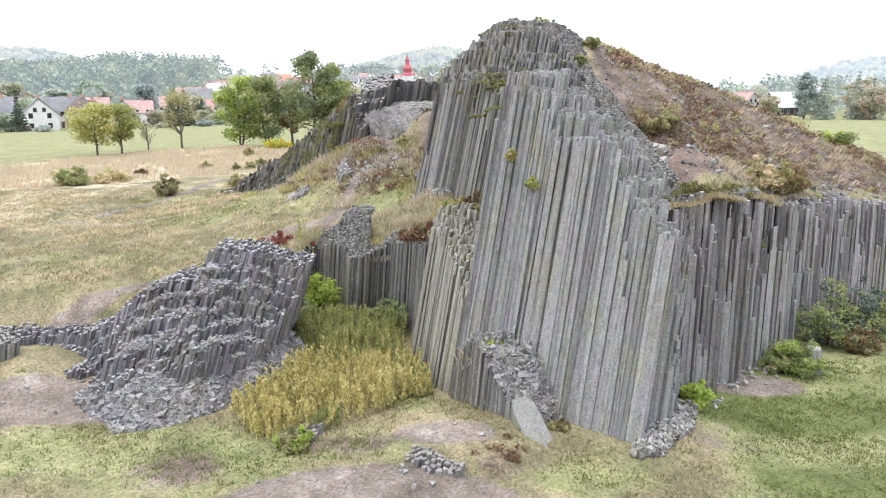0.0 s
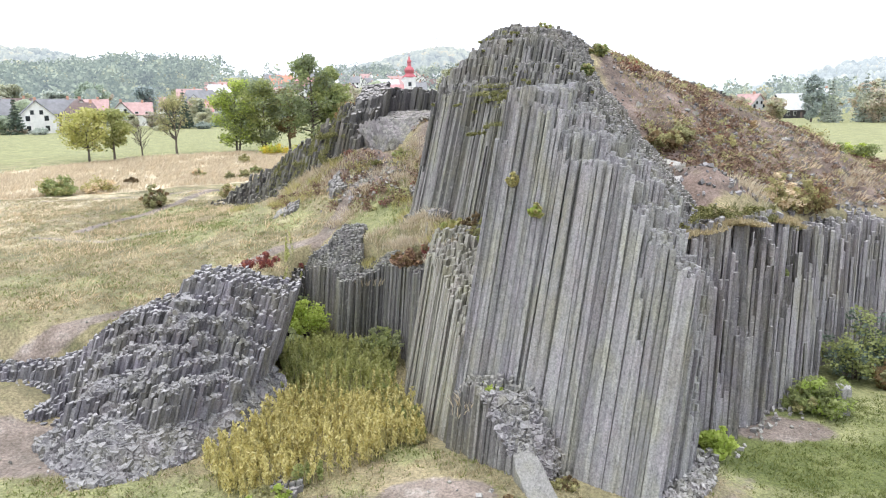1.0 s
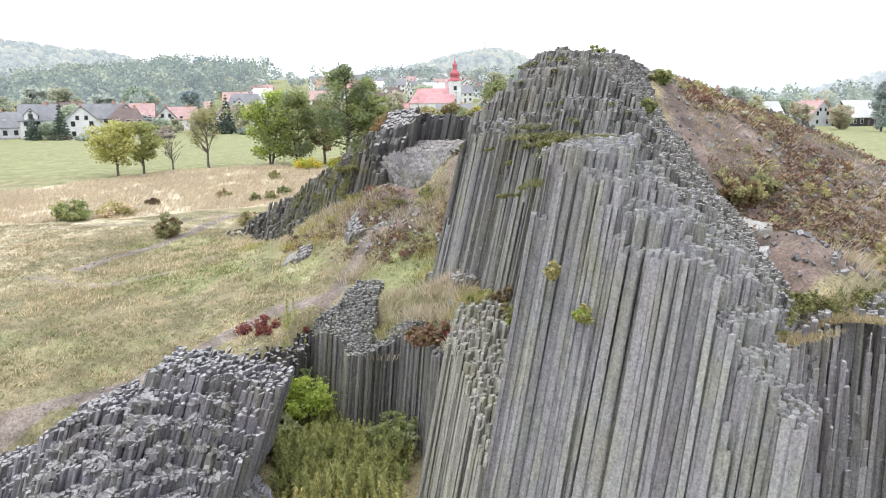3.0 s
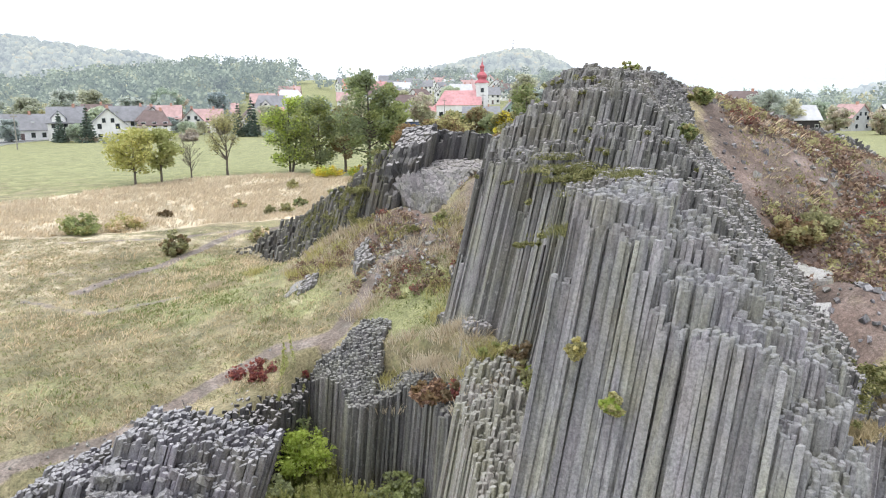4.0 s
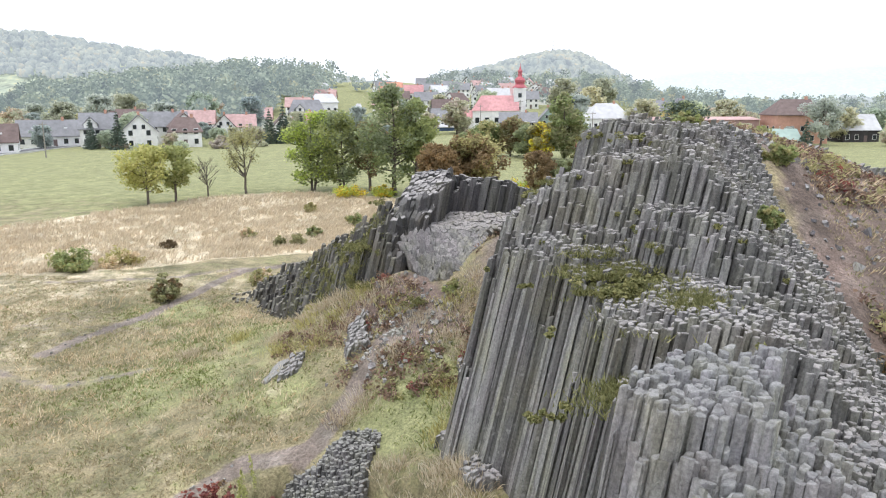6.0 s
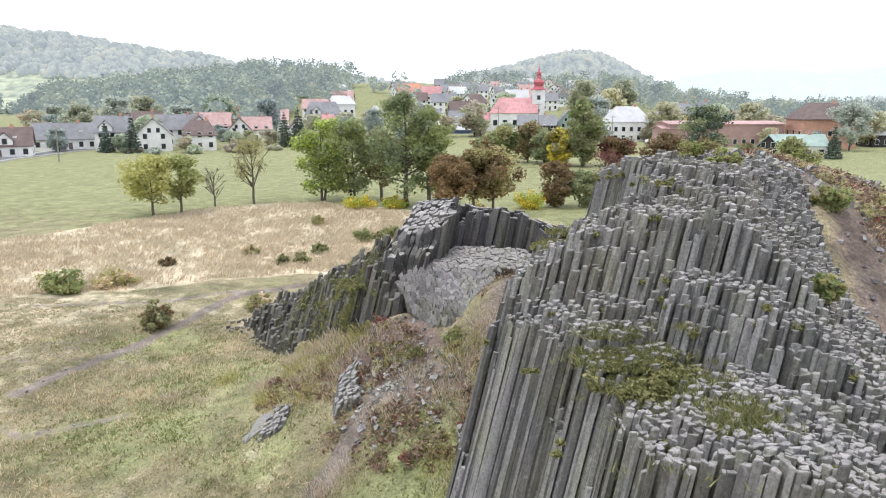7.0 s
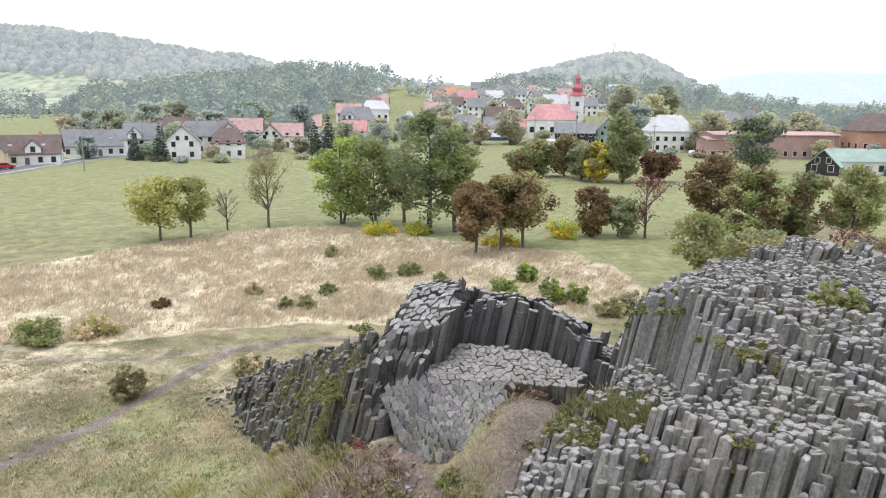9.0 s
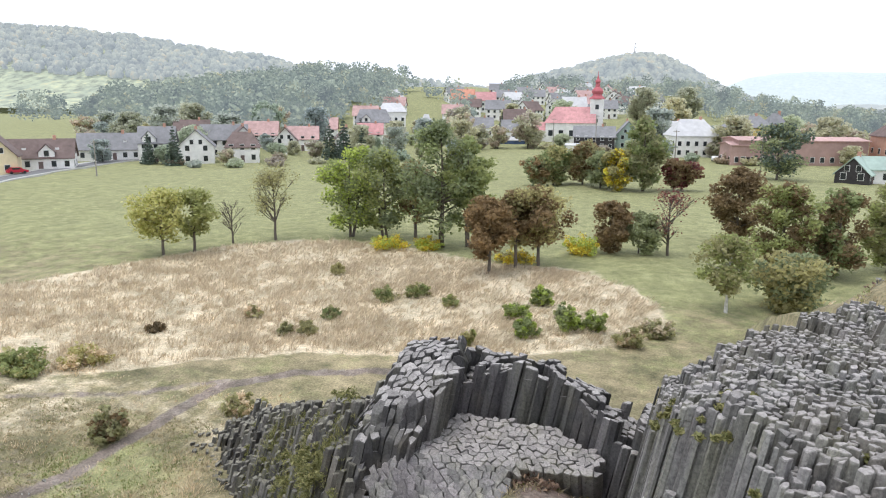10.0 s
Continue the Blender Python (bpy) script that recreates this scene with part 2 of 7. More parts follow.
def ground_material():
    m, nt, bs = shade("grassland")
    p = position(nt)
    at = add(nt, "ShaderNodeAttribute", attribute_name="cover")
    sp = add(nt, "ShaderNodeSeparateColor")
    nt.links.new(at.outputs["Color"], sp.inputs[0])
    big = noise_of(nt, p, 0.28, 5, 0.65)
    mid = noise_of(nt, p, 0.9, 5, 0.65)
    fine = noise_of(nt, p, 9, 5, 0.7)
    wisp = noise_of(nt, p, 1.0, 5, 0.7, (1.1, 4.5, 2))
    green = ramp(nt, mid, (0.25, (0.12, 0.122, 0.066)), (0.5, (0.228, 0.205, 0.117)), (0.75, (0.35, 0.30, 0.195)))
    green = blend(nt, ramp(nt, big, (0.42, (0, 0, 0)), (0.62, (0.75, 0.75, 0.75))), green, (0.39, 0.325, 0.215))
    dry = ramp(nt, wisp, (0.25, (0.44, 0.365, 0.265)), (0.5, (0.65, 0.56, 0.43)), (0.75, (0.79, 0.71, 0.585)))
    soil = ramp(nt, mid, (0.25, (0.15, 0.115, 0.10)), (0.55, (0.265, 0.22, 0.20)), (0.8, (0.41, 0.37, 0.35)))
    heath = ramp(nt, mid, (0.25, (0.105, 0.077, 0.068)), (0.5, (0.20, 0.148, 0.132)), (0.8, (0.34, 0.275, 0.255)))

    def mask(ch, seed_scale):
        n = noise_of(nt, p, seed_scale, 4, 0.65)
        return ramp(nt, sums(nt, "ADD", ch, sums(nt, "MULTIPLY", sums(nt, "SUBTRACT", n, 0.5), 0.9)), (0.38, (0, 0, 0)), (0.62, (1, 1, 1)))

    lush = ramp(nt, mid, (0.25, (0.19, 0.205, 0.095)), (0.55, (0.305, 0.31, 0.155)), (0.8, (0.39, 0.385, 0.22)))
    green = blend(nt, mask(at.outputs["Alpha"], 0.6), green, lush)
    turf = ramp(nt, mid, (0.25, (0.09, 0.115, 0.036)), (0.55, (0.16, 0.185, 0.062)), (0.8, (0.25, 0.255, 0.115)))
    green = blend(nt, ramp(nt, sums(nt, "ADD", at.outputs["Alpha"], sums(nt, "MULTIPLY", sums(nt, "SUBTRACT", big, 0.5), 0.3)), (0.80, (0, 0, 0)), (0.93, (1, 1, 1))), green, turf)
    c = blend(nt, mask(sp.outputs[0], 0.7), green, dry)
    c = blend(nt, mask(sp.outputs[2], 0.8), c, heath)
    c = blend(nt, mask(sp.outputs[1], 1.1), c, soil)
    c = blend(nt, 0.95, c, ramp(nt, fine, (0.3, (0.42, 0.43, 0.4)), (0.68, (1.45, 1.43, 1.38))), "MULTIPLY")
    patchy = sums(nt, "SUBTRACT", 1.15, at.outputs["Alpha"], True)
    c = blend(nt, patchy, c, ramp(nt, noise_of(nt, p, 0.42, 5, 0.7), (0.35, (0.5, 0.52, 0.47)), (0.64, (1.28, 1.26, 1.22))), "MULTIPLY")
    nt.links.new(c, bs.inputs["Base Color"])
    bs.inputs["Roughness"].default_value = 0.95
    bumped(nt, bs, sums(nt, "ADD", mid, fine), 0.6, 0.12)
    return m


GROUND = ground_material()
BARK = plain("bark", (0.13, 0.11, 0.09), 0.9, 0.4, 6, 0, 0.03)
BIRCH_BARK = plain("birch_bark", (0.62, 0.60, 0.56), 0.8, 0.35, 5)
GREEN = leaf_material("leaves_green", (0.25, 0.29, 0.13), (0.34, 0.385, 0.17), (0.44, 0.49, 0.22))
GREY_GREEN = leaf_material("leaves_grey_green", (0.259, 0.289, 0.169), (0.350, 0.390, 0.229), (0.455, 0.507, 0.298))
OLIVE = leaf_material("leaves_olive", (0.311, 0.299, 0.161), (0.420, 0.404, 0.217), (0.546, 0.525, 0.282))
PALE_OLIVE = leaf_material("leaves_pale_olive", (0.38, 0.40, 0.14), (0.50, 0.51, 0.21), (0.62, 0.60, 0.29))
# MISTY leaves for the village: distance haze is painted into these paler base colours
MISTY_GREEN = leaf_material("leaves_haze_tinted_green", (0.42, 0.48, 0.38), (0.55, 0.61, 0.49), (0.66, 0.71, 0.58), 0.62)
MISTY_OLIVE = leaf_material("leaves_haze_tinted_olive", (0.48, 0.49, 0.36), (0.60, 0.60, 0.46), (0.70, 0.68, 0.54), 0.62)
MISTY_BROWN = leaf_material("leaves_haze_tinted_brown", (0.45, 0.40, 0.34), (0.57, 0.50, 0.43), (0.67, 0.59, 0.51), 0.62)
MISTY_GREY = leaf_material("leaves_haze_tinted_grey", (0.38, 0.43, 0.42), (0.50, 0.55, 0.53), (0.60, 0.65, 0.62), 0.62)
BROWN = leaf_material("leaves_rust_brown", (0.20, 0.145, 0.085), (0.285, 0.205, 0.115), (0.39, 0.29, 0.16))
YELLOW = leaf_material("leaves_yellow", (0.420, 0.315, 0.052), (0.770, 0.612, 0.088), (0.850, 0.850, 0.175))
LIME = leaf_material("leaves_lime", (0.34, 0.43, 0.09), (0.50, 0.60, 0.15), (0.64, 0.72, 0.24))
RED = leaf_material("leaves_red", (0.14, 0.05, 0.055), (0.27, 0.095, 0.09), (0.42, 0.17, 0.13))
SPRUCE = leaf_material("needles_spruce", (0.075, 0.104, 0.083), (0.102, 0.140, 0.112), (0.133, 0.182, 0.146), 0.05)
STRAW = leaf_material("straw", (0.53, 0.44, 0.32), (0.71, 0.61, 0.465), (0.83, 0.745, 0.61), 0.5)
BLADES = leaf_material("grass_blades", (0.265, 0.232, 0.145), (0.39, 0.335, 0.215), (0.56, 0.478, 0.335), 0.45)
HEATHER = leaf_material("heath_twigs", (0.14, 0.085, 0.065), (0.27, 0.17, 0.12), (0.43, 0.29, 0.185), 0.2)
GOLDENROD = leaf_material("goldenrod", (0.38, 0.345, 0.13), (0.58, 0.53, 0.235), (0.74, 0.69, 0.40), 0.45)
LUSH = leaf_material("lush_grass_blades", (0.10, 0.135, 0.035), (0.17, 0.205, 0.06), (0.26, 0.285, 0.105), 0.45)


# ---------------------------------------------------------------- mesh helpers
def mesh_of(name, verts, faces, *materials):
    me = bpy.data.meshes.new(name)
    me.from_pydata([tuple(v) for v in verts], [], [tuple(f) for f in faces])
    for m in materials:
        me.materials.append(m)
    return me


def quick_mesh(name, verts, sizes, loops, material, smooth=False):
    """A mesh straight from arrays: verts (n, 3), corner counts of the faces, and the corners."""
    me = bpy.data.meshes.new(name)
    verts = np.asarray(verts, np.float32)
    sizes, loops = np.asarray(sizes, np.int32), np.asarray(loops, np.int32)
    me.vertices.add(len(verts))
    me.vertices.foreach_set("co", verts.ravel())
    me.loops.add(len(loops))
    me.loops.foreach_set("vertex_index", loops)
    me.polygons.add(len(sizes))
    me.polygons.foreach_set("loop_start", np.concatenate([[0], np.cumsum(sizes)[:-1]]).astype(np.int32))
    me.polygons.foreach_set("use_smooth", np.full(len(sizes), smooth))
    me.update(calc_edges=True)
    me.validate()
    me.materials.append(material)
    return me


def part(name, data, material=None, parent=None, label="", at=None):
    """One mesh object under a thing; data is a bmesh or a mesh."""
    if isinstance(data, bmesh.types.BMesh):
        me = bpy.data.meshes.new(name)
        data.to_mesh(me)
        data.free()
        data = me
    if material is not None and not data.materials:
        data.materials.append(material)
    ob = new(name, data)
    ob.parent = parent
    if at is not None:
        ob.matrix_basis = at
    if label:
        ob["label"] = label
    return ob


def thing(name, label, category, at=None, group="", kind=""):
    ob = new(name)
    ob.empty_display_size = 0.2
    if at is not None:
        ob.matrix_basis = at
    return tagged(ob, label, category, group, kind)


# ---------------------------------------------------------------- ground
def spread(lo, hi, step, reach, growth):
    mid = list(np.arange(lo, hi + 1e-6, step))
    a, s = [], step
    v = lo
    while v > -reach:
        s *= growth
        v -= s
        a.append(v)
    b, s = [], step
    v = hi
    while v < reach:
        s *= growth
        v += s
        b.append(v)
    return np.array(a[::-1] + mid + b)


TRAILS = [[(-28, 52), (-27.4, 56.4), (-26.4, 60), (-25.9, 65.7), (-25, 70), (-21.9, 73.4), (-14, 76.5)],
          [(-22, 30), (-14.5, 34.5), (-12.6, 38.6), (-10.7, 41.6), (-8.3, 41.9), (-7.6, 45), (-7.2, 48), (-5.2, 48.9)],
          [(-38, 64.5), (-30, 67.5), (-23, 72)],
          [(-30, 50), (-24, 48), (-20, 50)]]


def cover_at(x, y, z):
    dry = ease(y, np.interp(x, [-60, -37, -23, -9, 2, 12], [60, 66.5, 75.5, 78, 86, 100]), np.interp(x, [-60, -37, -23, -9, 2, 12], [63, 69, 78, 81, 90, 106]))
    dry = dry * ease(y, np.interp(x, [-70, -58, -48, -38, -5, 5], [84, 86, 107, 115, 106, 96]), np.interp(x, [-70, -58, -48, -38, -5, 5], [78, 82, 102, 110, 101, 90])) * ease(x, 4, -2)
    dry = np.maximum(dry, 0.5 * ease(y, 42, 50) * ease(y, 75, 66) * ease(x, -50, -40) * ease(x, -4, -8))
    dry = np.maximum(dry, 0.46 * bell(x, y, -15, 44, 8, 6)) * (1 - 0.55 * bell(x, y, -18.5, 48.5, 6, 3.5)) * (1 - 0.6 * bell(x, y, -18.5, 55.5, 6, 4.5)) * (1 - 0.6 * bell(x, y, -25, 60, 4.5, 3.5)) * (1 - 0.3 * bell(x, y, -24, 38, 8, 5))
    soil = np.zeros_like(x)
    for line, bare in zip(TRAILS, (0.9, 0.95, 0.55, 0.55)):
        soil = np.maximum(soil, bare * ease(off_line(x, y, line), 0.85, 0.15))
    soil = np.maximum(soil, 0.95 * ease(np.hypot((x + 3) / 5.5, (y - 19.0) / 2.6), 1.1, 0.7))
    soil = np.maximum(soil, 0.9 * ease(np.hypot((x + 16.5) / 4.5, (y - 26.6) / 2.2), 1.2, 0.6))
    soil = np.maximum(soil, 0.85 * ease(np.hypot((x + 0.8) / 2.2, (y - 23.2) / 0.9), 1.2, 0.6))
    soil = np.maximum(soil, 0.85 * ease(np.hypot((x - 12.5) / 3.0, (y - 30.0) / 1.2), 1.2, 0.5))
    soil = np.maximum(soil, 0.42 * ease(np.hypot((x + 29) / 9, (y - 57.0) / 6), 1.3, 0.3))
    soil = np.maximum(soil, 0.55 * ease(np.hypot((x + 2) / 2.5, (y - 50.5) / 2.5), 1.2, 0.6))
    heath = ease(x, 6, 9) * ease(y, low_edge(x) + 0.5, low_edge(x) + 2) * ease(y, 75, 62) * ease(x, 48, 34) * 0.75
    heath = np.maximum(heath, 0.46 * bell(x, y, -4.5, 46.5, 4.5, 2.6))
    heath = np.maximum(heath, 0.95 * bell(x, y, -1.6, 51.2, 1.6, 2.2))
    heath = np.maximum(heath, 0.9 * bell(x, y, -7.2, 50.0, 2.6, 1.3))
    heath = np.maximum(heath, 0.5 * bell(x, y, -11.8, 50.2, 1.6, 1.2))
    heath = np.maximum(heath, 0.72 * bell(x, y, -5.2, 48.2, 2.6, 1.5))
    heath = np.maximum(heath, 0.95 * ease(off_line(x, y, [(7.6, 51), (8.8, 47), (9.4, 43), (11, 39.5), (12.3, 37)]), 1.1, 0.3))
    heath = np.maximum(heath, 0.7 * bell(x, y, -9.8, 21.6, 1.8, 1.4))
    heath = np.maximum(heath, 0.62 * bell(x, y, -4.2, 22.8, 2.0, 0.9))
    heath = np.maximum(heath, 0.6 * bell(x, y, 1.2, 21.6, 1.5, 0.8))
    dry = np.maximum(dry, 0.34 * bell(x, y, -13, 21.5, 3.5, 2.0))
    dry = np.maximum(dry, 0.34 * bell(x, y, -5.5, 17.5, 5, 2))
    soil = np.maximum(soil, 0.5 * bell(x, y, -21, 25.5, 4.5, 3.0))
    soil = np.maximum(soil, 0.55 * bell(x, y, -12, 18.5, 5.5, 1.2))
    soil = np.maximum(soil, 0.5 * bell(x, y, 9.0, 24.4, 1.6, 2.2))
    return dry, soil, heath


def lush_at(x, y):
    w = x + 1.6 * rough(x, y, 2.5, 8)
    v = ease(w, 6.6, 10.5) * ease(y, low_edge(x) + 1, low_edge(x) - 1) * ease(y, 12, 22) * ease(w, 30, 22) * (0.92 + 0.2 * rough(x, y, 3.0, 9))
    v = np.maximum(v, 0.9 * bell(x, y, -9.5, 22.3, 4.0, 2.4))
    v = np.maximum(v, 0.8 * bell(x, y, -15.5, 22.5, 3.5, 2.2))
    v = np.maximum(v, 0.75 * bell(x, y, -4.0, 22.5, 2.5, 1.0))
    v = np.maximum(v, 0.7 * bell(x, y, 3.8, 21.2, 2.5, 1.2))
    v = np.maximum(v, 0.62 * bell(x, y, -2.2, 26.0, 1.4, 1.2))
    v = np.maximum(v, 0.5 * bell(x, y, -21, 37.5, 7, 4))
    v = np.maximum(v, 0.68 * bell(x, y, -18, 48.5, 6.5, 4))
    v = np.maximum(v, 0.66 * bell(x, y, -17.5, 55, 6, 4.5))
    v = np.maximum(v, 0.66 * bell(x, y, -25, 60, 4.5, 3.5))
    v = np.maximum(v, 0.85 * bell(x, y, -4.6, 44.5, 2.6, 3.5))
    v = np.maximum(v, 0.62 * bell(x, y, -11.5, 46.5, 3, 3))
    v = np.maximum(v, 0.8 * ease(np.hypot((x - 3) / 9, (y - 104) / 6), 1.1, 0.8))
    return np.maximum(v, 0.36 + 0.42 * ease(y, 75, 118))


def build_ground():
    xs = spread(-46, 36, 0.45, 2600, 1.13)
    ys = np.concatenate([spread(15, 72, 0.45, 2600, 1.13)])
    ys = ys[ys > -900]
    gx, gy = np.meshgrid(xs, ys)
    z = ground_z(gx, gy)
    verts = np.stack([gx, gy, z], -1).reshape(-1, 3)
    nx, ny = len(xs), len(ys)
    i = (np.arange(ny - 1)[:, None] * nx + np.arange(nx - 1)[None, :]).ravel()
    quads = np.stack([i, i + 1, i + nx + 1, i + nx], 1)
    me = quick_mesh("ground", verts, np.full(len(quads), 4), quads.ravel(), GROUND, True)
    col = me.color_attributes.new("cover", "FLOAT_COLOR", "POINT")
    d, s, h = cover_at(gx.ravel(), gy.ravel(), z.ravel())
    col.data.foreach_set("color", np.stack([d, s, h, lush_at(gx.ravel(), gy.ravel())], 1).astype(np.float32).ravel())
    return tagged(new("ground", me), "grassy quarry ground with dry grass and trodden soil", "ground", kind="structure")


ground = build_ground()


# ---------------------------------------------------------------- basalt columns
def lattice(poly, pitch, seed, jitter=0.2, turn=0.0, faces=()):
    """Cells of an uneven honeycomb inside a polygon: centres (n, 2) and six corners each (n, 6, 2)."""
    px, py = np.array(poly).T
    cx, cy = px.mean(), py.mean()
    reach = np.hypot(px - cx, py - cy).max() + pitch
    n = int(reach / pitch / 0.866) + 2
    q, r = np.meshgrid(np.arange(-2 * n, 2 * n + 1), np.arange(-n, n + 1))
    u, v = pitch * (q + r / 2).ravel(), pitch * 0.8660254 * r.ravel()
    keep = np.hypot(u, v) < reach
    u, v = u[keep], v[keep]
    ang = np.radians(30 + 60 * np.arange(6))
    rad = pitch / math.sqrt(3)
    vu, vv = u[:, None] + rad * np.cos(ang), v[:, None] + rad * np.sin(ang)
    ki, kj = np.round(vu / pitch * 6), np.round(vv / pitch * 6)
    vu = vu + (hashed(ki, kj, seed) - 0.5) * 2 * jitter * pitch
    vv = vv + (hashed(ki, kj, seed + 7) - 0.5) * 2 * jitter * pitch
    c, s = math.cos(turn), math.sin(turn)
    wu, wv = cx + c * vu - s * vv, cy + s * vu + c * vv
    mu, mv = wu.mean(1), wv.mean(1)
    keep = inside(mu, mv, poly)
    walls = []
    for (ax, ay), (bx, by), proud in faces:
        # a smooth face: cells that reach past the line are cut back to it
        size = math.hypot(bx - ax, by - ay)
        tx, ty = (bx - ax) / size, (by - ay) / size
        s, along = (mu - ax) * ty - (mv - ay) * tx, (mu - ax) * tx + (mv - ay) * ty
        keep |= (s > 0) & (s < 0.42 * pitch) & (along > 0) & (along < size)
        walls.append((ax, ay, tx, ty, size, proud))
    mu, mv, wu, wv = mu[keep], mv[keep], wu[keep], wv[keep]
    for ax, ay, tx, ty, size, proud in walls:
        s, along = (wu - ax) * ty - (wv - ay) * tx, (mu - ax) * tx + (mv - ay) * ty
        off = (hashed(np.round(mu * 91), np.round(mv * 91), seed + 13) - 0.6) * 2 * proud
        off = off + (hashed(np.floor(along / (4.2 * pitch) + 0.3 * hashed(np.floor(along * 0.7), 0, seed)), 1, seed + 17) - 0.6) * 2.4 * proud
        over = np.where((along > -0.05)[:, None] & (along < size + 0.05)[:, None], np.maximum(0, s - off[:, None]), 0)
        wu, wv = wu - over * ty, wv + over * tx
    return mu, mv, np.stack([wu, wv], -1)


COLUMN_FACES = [(6 * r + k, 6 * r + (k + 1) % 6, 6 * r + 6 + (k + 1) % 6, 6 * r + 6 + k) for r in range(4) for k in range(6)] + [tuple(range(24, 30))]


def columns(parent, poly, surface, lean, zref, pitch, material, seed, depth=15.0, jitter=0.2, uneven=0.12, flush=False, bottom=None,
            gap=0.955, near=(0, 0), singles=240, steps=None, wobble=0.02, turn=0.0, tip=0.25, faces=(), shift=1.0):
    """Fills a plan polygon (laid at the height zref) with leaning six-sided columns that end on surface(x, y)."""
    u, v, poly6 = lattice(poly, pitch, seed, jitter, turn, faces)
    n = len(u)
    ii, jj = np.round(u * 97), np.round(v * 97)
    top = np.full(n, zref, float)
    for _ in range(14):
        x, y = u + lean[0] * (top - zref), v + lean[1] * (top - zref)
        top = surface(x, y)
    top = top + (hashed(ii, jj, seed + 1) - 0.5) * 2 * uneven
    if steps is not None:
        top = steps(u, v, top, hashed(ii, jj, seed + 2), hashed(ii, jj, seed + 3))
    x, y = u + lean[0] * (top - zref), v + lean[1] * (top - zref)
    base = top - depth if bottom is None else np.maximum(top - depth, bottom(u, v))
    base = np.minimum(base, top - 0.25)
    cen = np.stack([u, v], -1)[:, None, :]
    shape = (poly6 - cen) * gap
    shape = shape * (1 + wobble * 3 * (hashed(ii, jj, seed + 4) - 0.5))[:, None, None]
    wob = np.stack([hashed(ii, jj, seed + 5) - 0.5, hashed(ii, jj, seed + 6) - 0.5], -1)[:, None, :] * wobble * 2
    lx = np.array(lean)
    # each column also leans a little its own way, and its end is cut a little askew
    ox = (np.stack([hashed(ii, jj, seed + 8) - 0.5, hashed(ii, jj, seed + 9) - 0.5], -1) * 2 * 0.012)[:, None, :]
    cut = np.stack([hashed(ii, jj, seed + 10) - 0.5, hashed(ii, jj, seed + 11) - 0.5], -1)[:, None, :] * 2 * tip

    def ring(h, size):
        hh = h if h.ndim == 2 else h[:, None]
        flat = cen + shape * size + wob + (lx * 1.0)[None, None, :] * (hh[..., None] - zref) + ox * (hh[..., None] - zref)
        return np.concatenate([flat, np.broadcast_to(hh[..., None], flat.shape[:2] + (1,))], -1)

    tilt = (shape * cut).sum(-1)
    if flush:
        e = 0.15
        sx, sy = (surface(x + e, y) - surface(x - e, y)) / (2 * e), (surface(x, y + e) - surface(x, y - e)) / (2 * e)
        sx, sy = np.clip(sx, -1.4, 1.4), np.clip(sy, -1.4, 1.4)
        tilt = tilt * 0.3 + shape[..., 0] * sx[:, None] + shape[..., 1] * sy[:, None]
    bev = pitch * (0.05 + 0.09 * hashed(ii, jj, seed + 12))
    # a cross joint below the end, where the lower length stands a little off the upper one
    joint = top - np.minimum((0.25 + 1.9 * hashed(ii, jj, seed + 14) ** 1.5), 0.7 * (top - base))
    slip = np.stack([hashed(ii, jj, seed + 15) - 0.5, hashed(ii, jj, seed + 16) - 0.5], -1)[:, None, :] * 0.12 * pitch * shift
    low, high = ring(base, 0.975), ring(joint, 0.96)
    low[..., :2] += slip
    high[..., :2] += slip
    verts = np.concatenate([low, high, ring(joint + 0.012, 1.0), ring(top[:, None] + tilt - bev[:, None], 1.0), ring(top[:, None] + tilt * 0.85, 0.84)], 1)
    order = np.argsort(np.hypot(u - near[0], v - near[1]))
    first, rest = order[:singles], order[singles:]
    for k in first:
        me = mesh_of("column", verts[k], COLUMN_FACES, material)
        part("column", me, None, parent)
    deep = off_line(u, v, list(poly) + [poly[0]]) > 1.0
    for rows, chosen in ((4, rest[~deep[rest]]), (2, rest[deep[rest]])):
        # those well inside the rock need no cross joints
        if len(chosen):
            ring_faces = COLUMN_FACES[:6 * rows] + [tuple(range(6 * rows, 6 * rows + 6))]
            v6 = verts[chosen] if rows == 4 else np.concatenate([ring(base, 1.0)[chosen], verts[chosen][:, 18:]], 1)
            one = np.concatenate([np.array(f) for f in ring_faces])
            loops = (one[None, :] + 6 * (rows + 1) * np.arange(len(chosen))[:, None]).ravel()
            ob = part("column_mass", quick_mesh("column_mass", v6.reshape(-1, 3), np.tile([4] * 6 * rows + [6], len(chosen)), loops, material), None, parent, "close-packed grey basalt columns")
            ob["kind"] = "stuff"
    return x, y, top


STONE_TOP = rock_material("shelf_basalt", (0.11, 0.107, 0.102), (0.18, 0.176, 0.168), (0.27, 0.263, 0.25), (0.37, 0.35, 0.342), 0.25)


def below(level):
    return lambda u, v: np.full(np.shape(u), float(level))


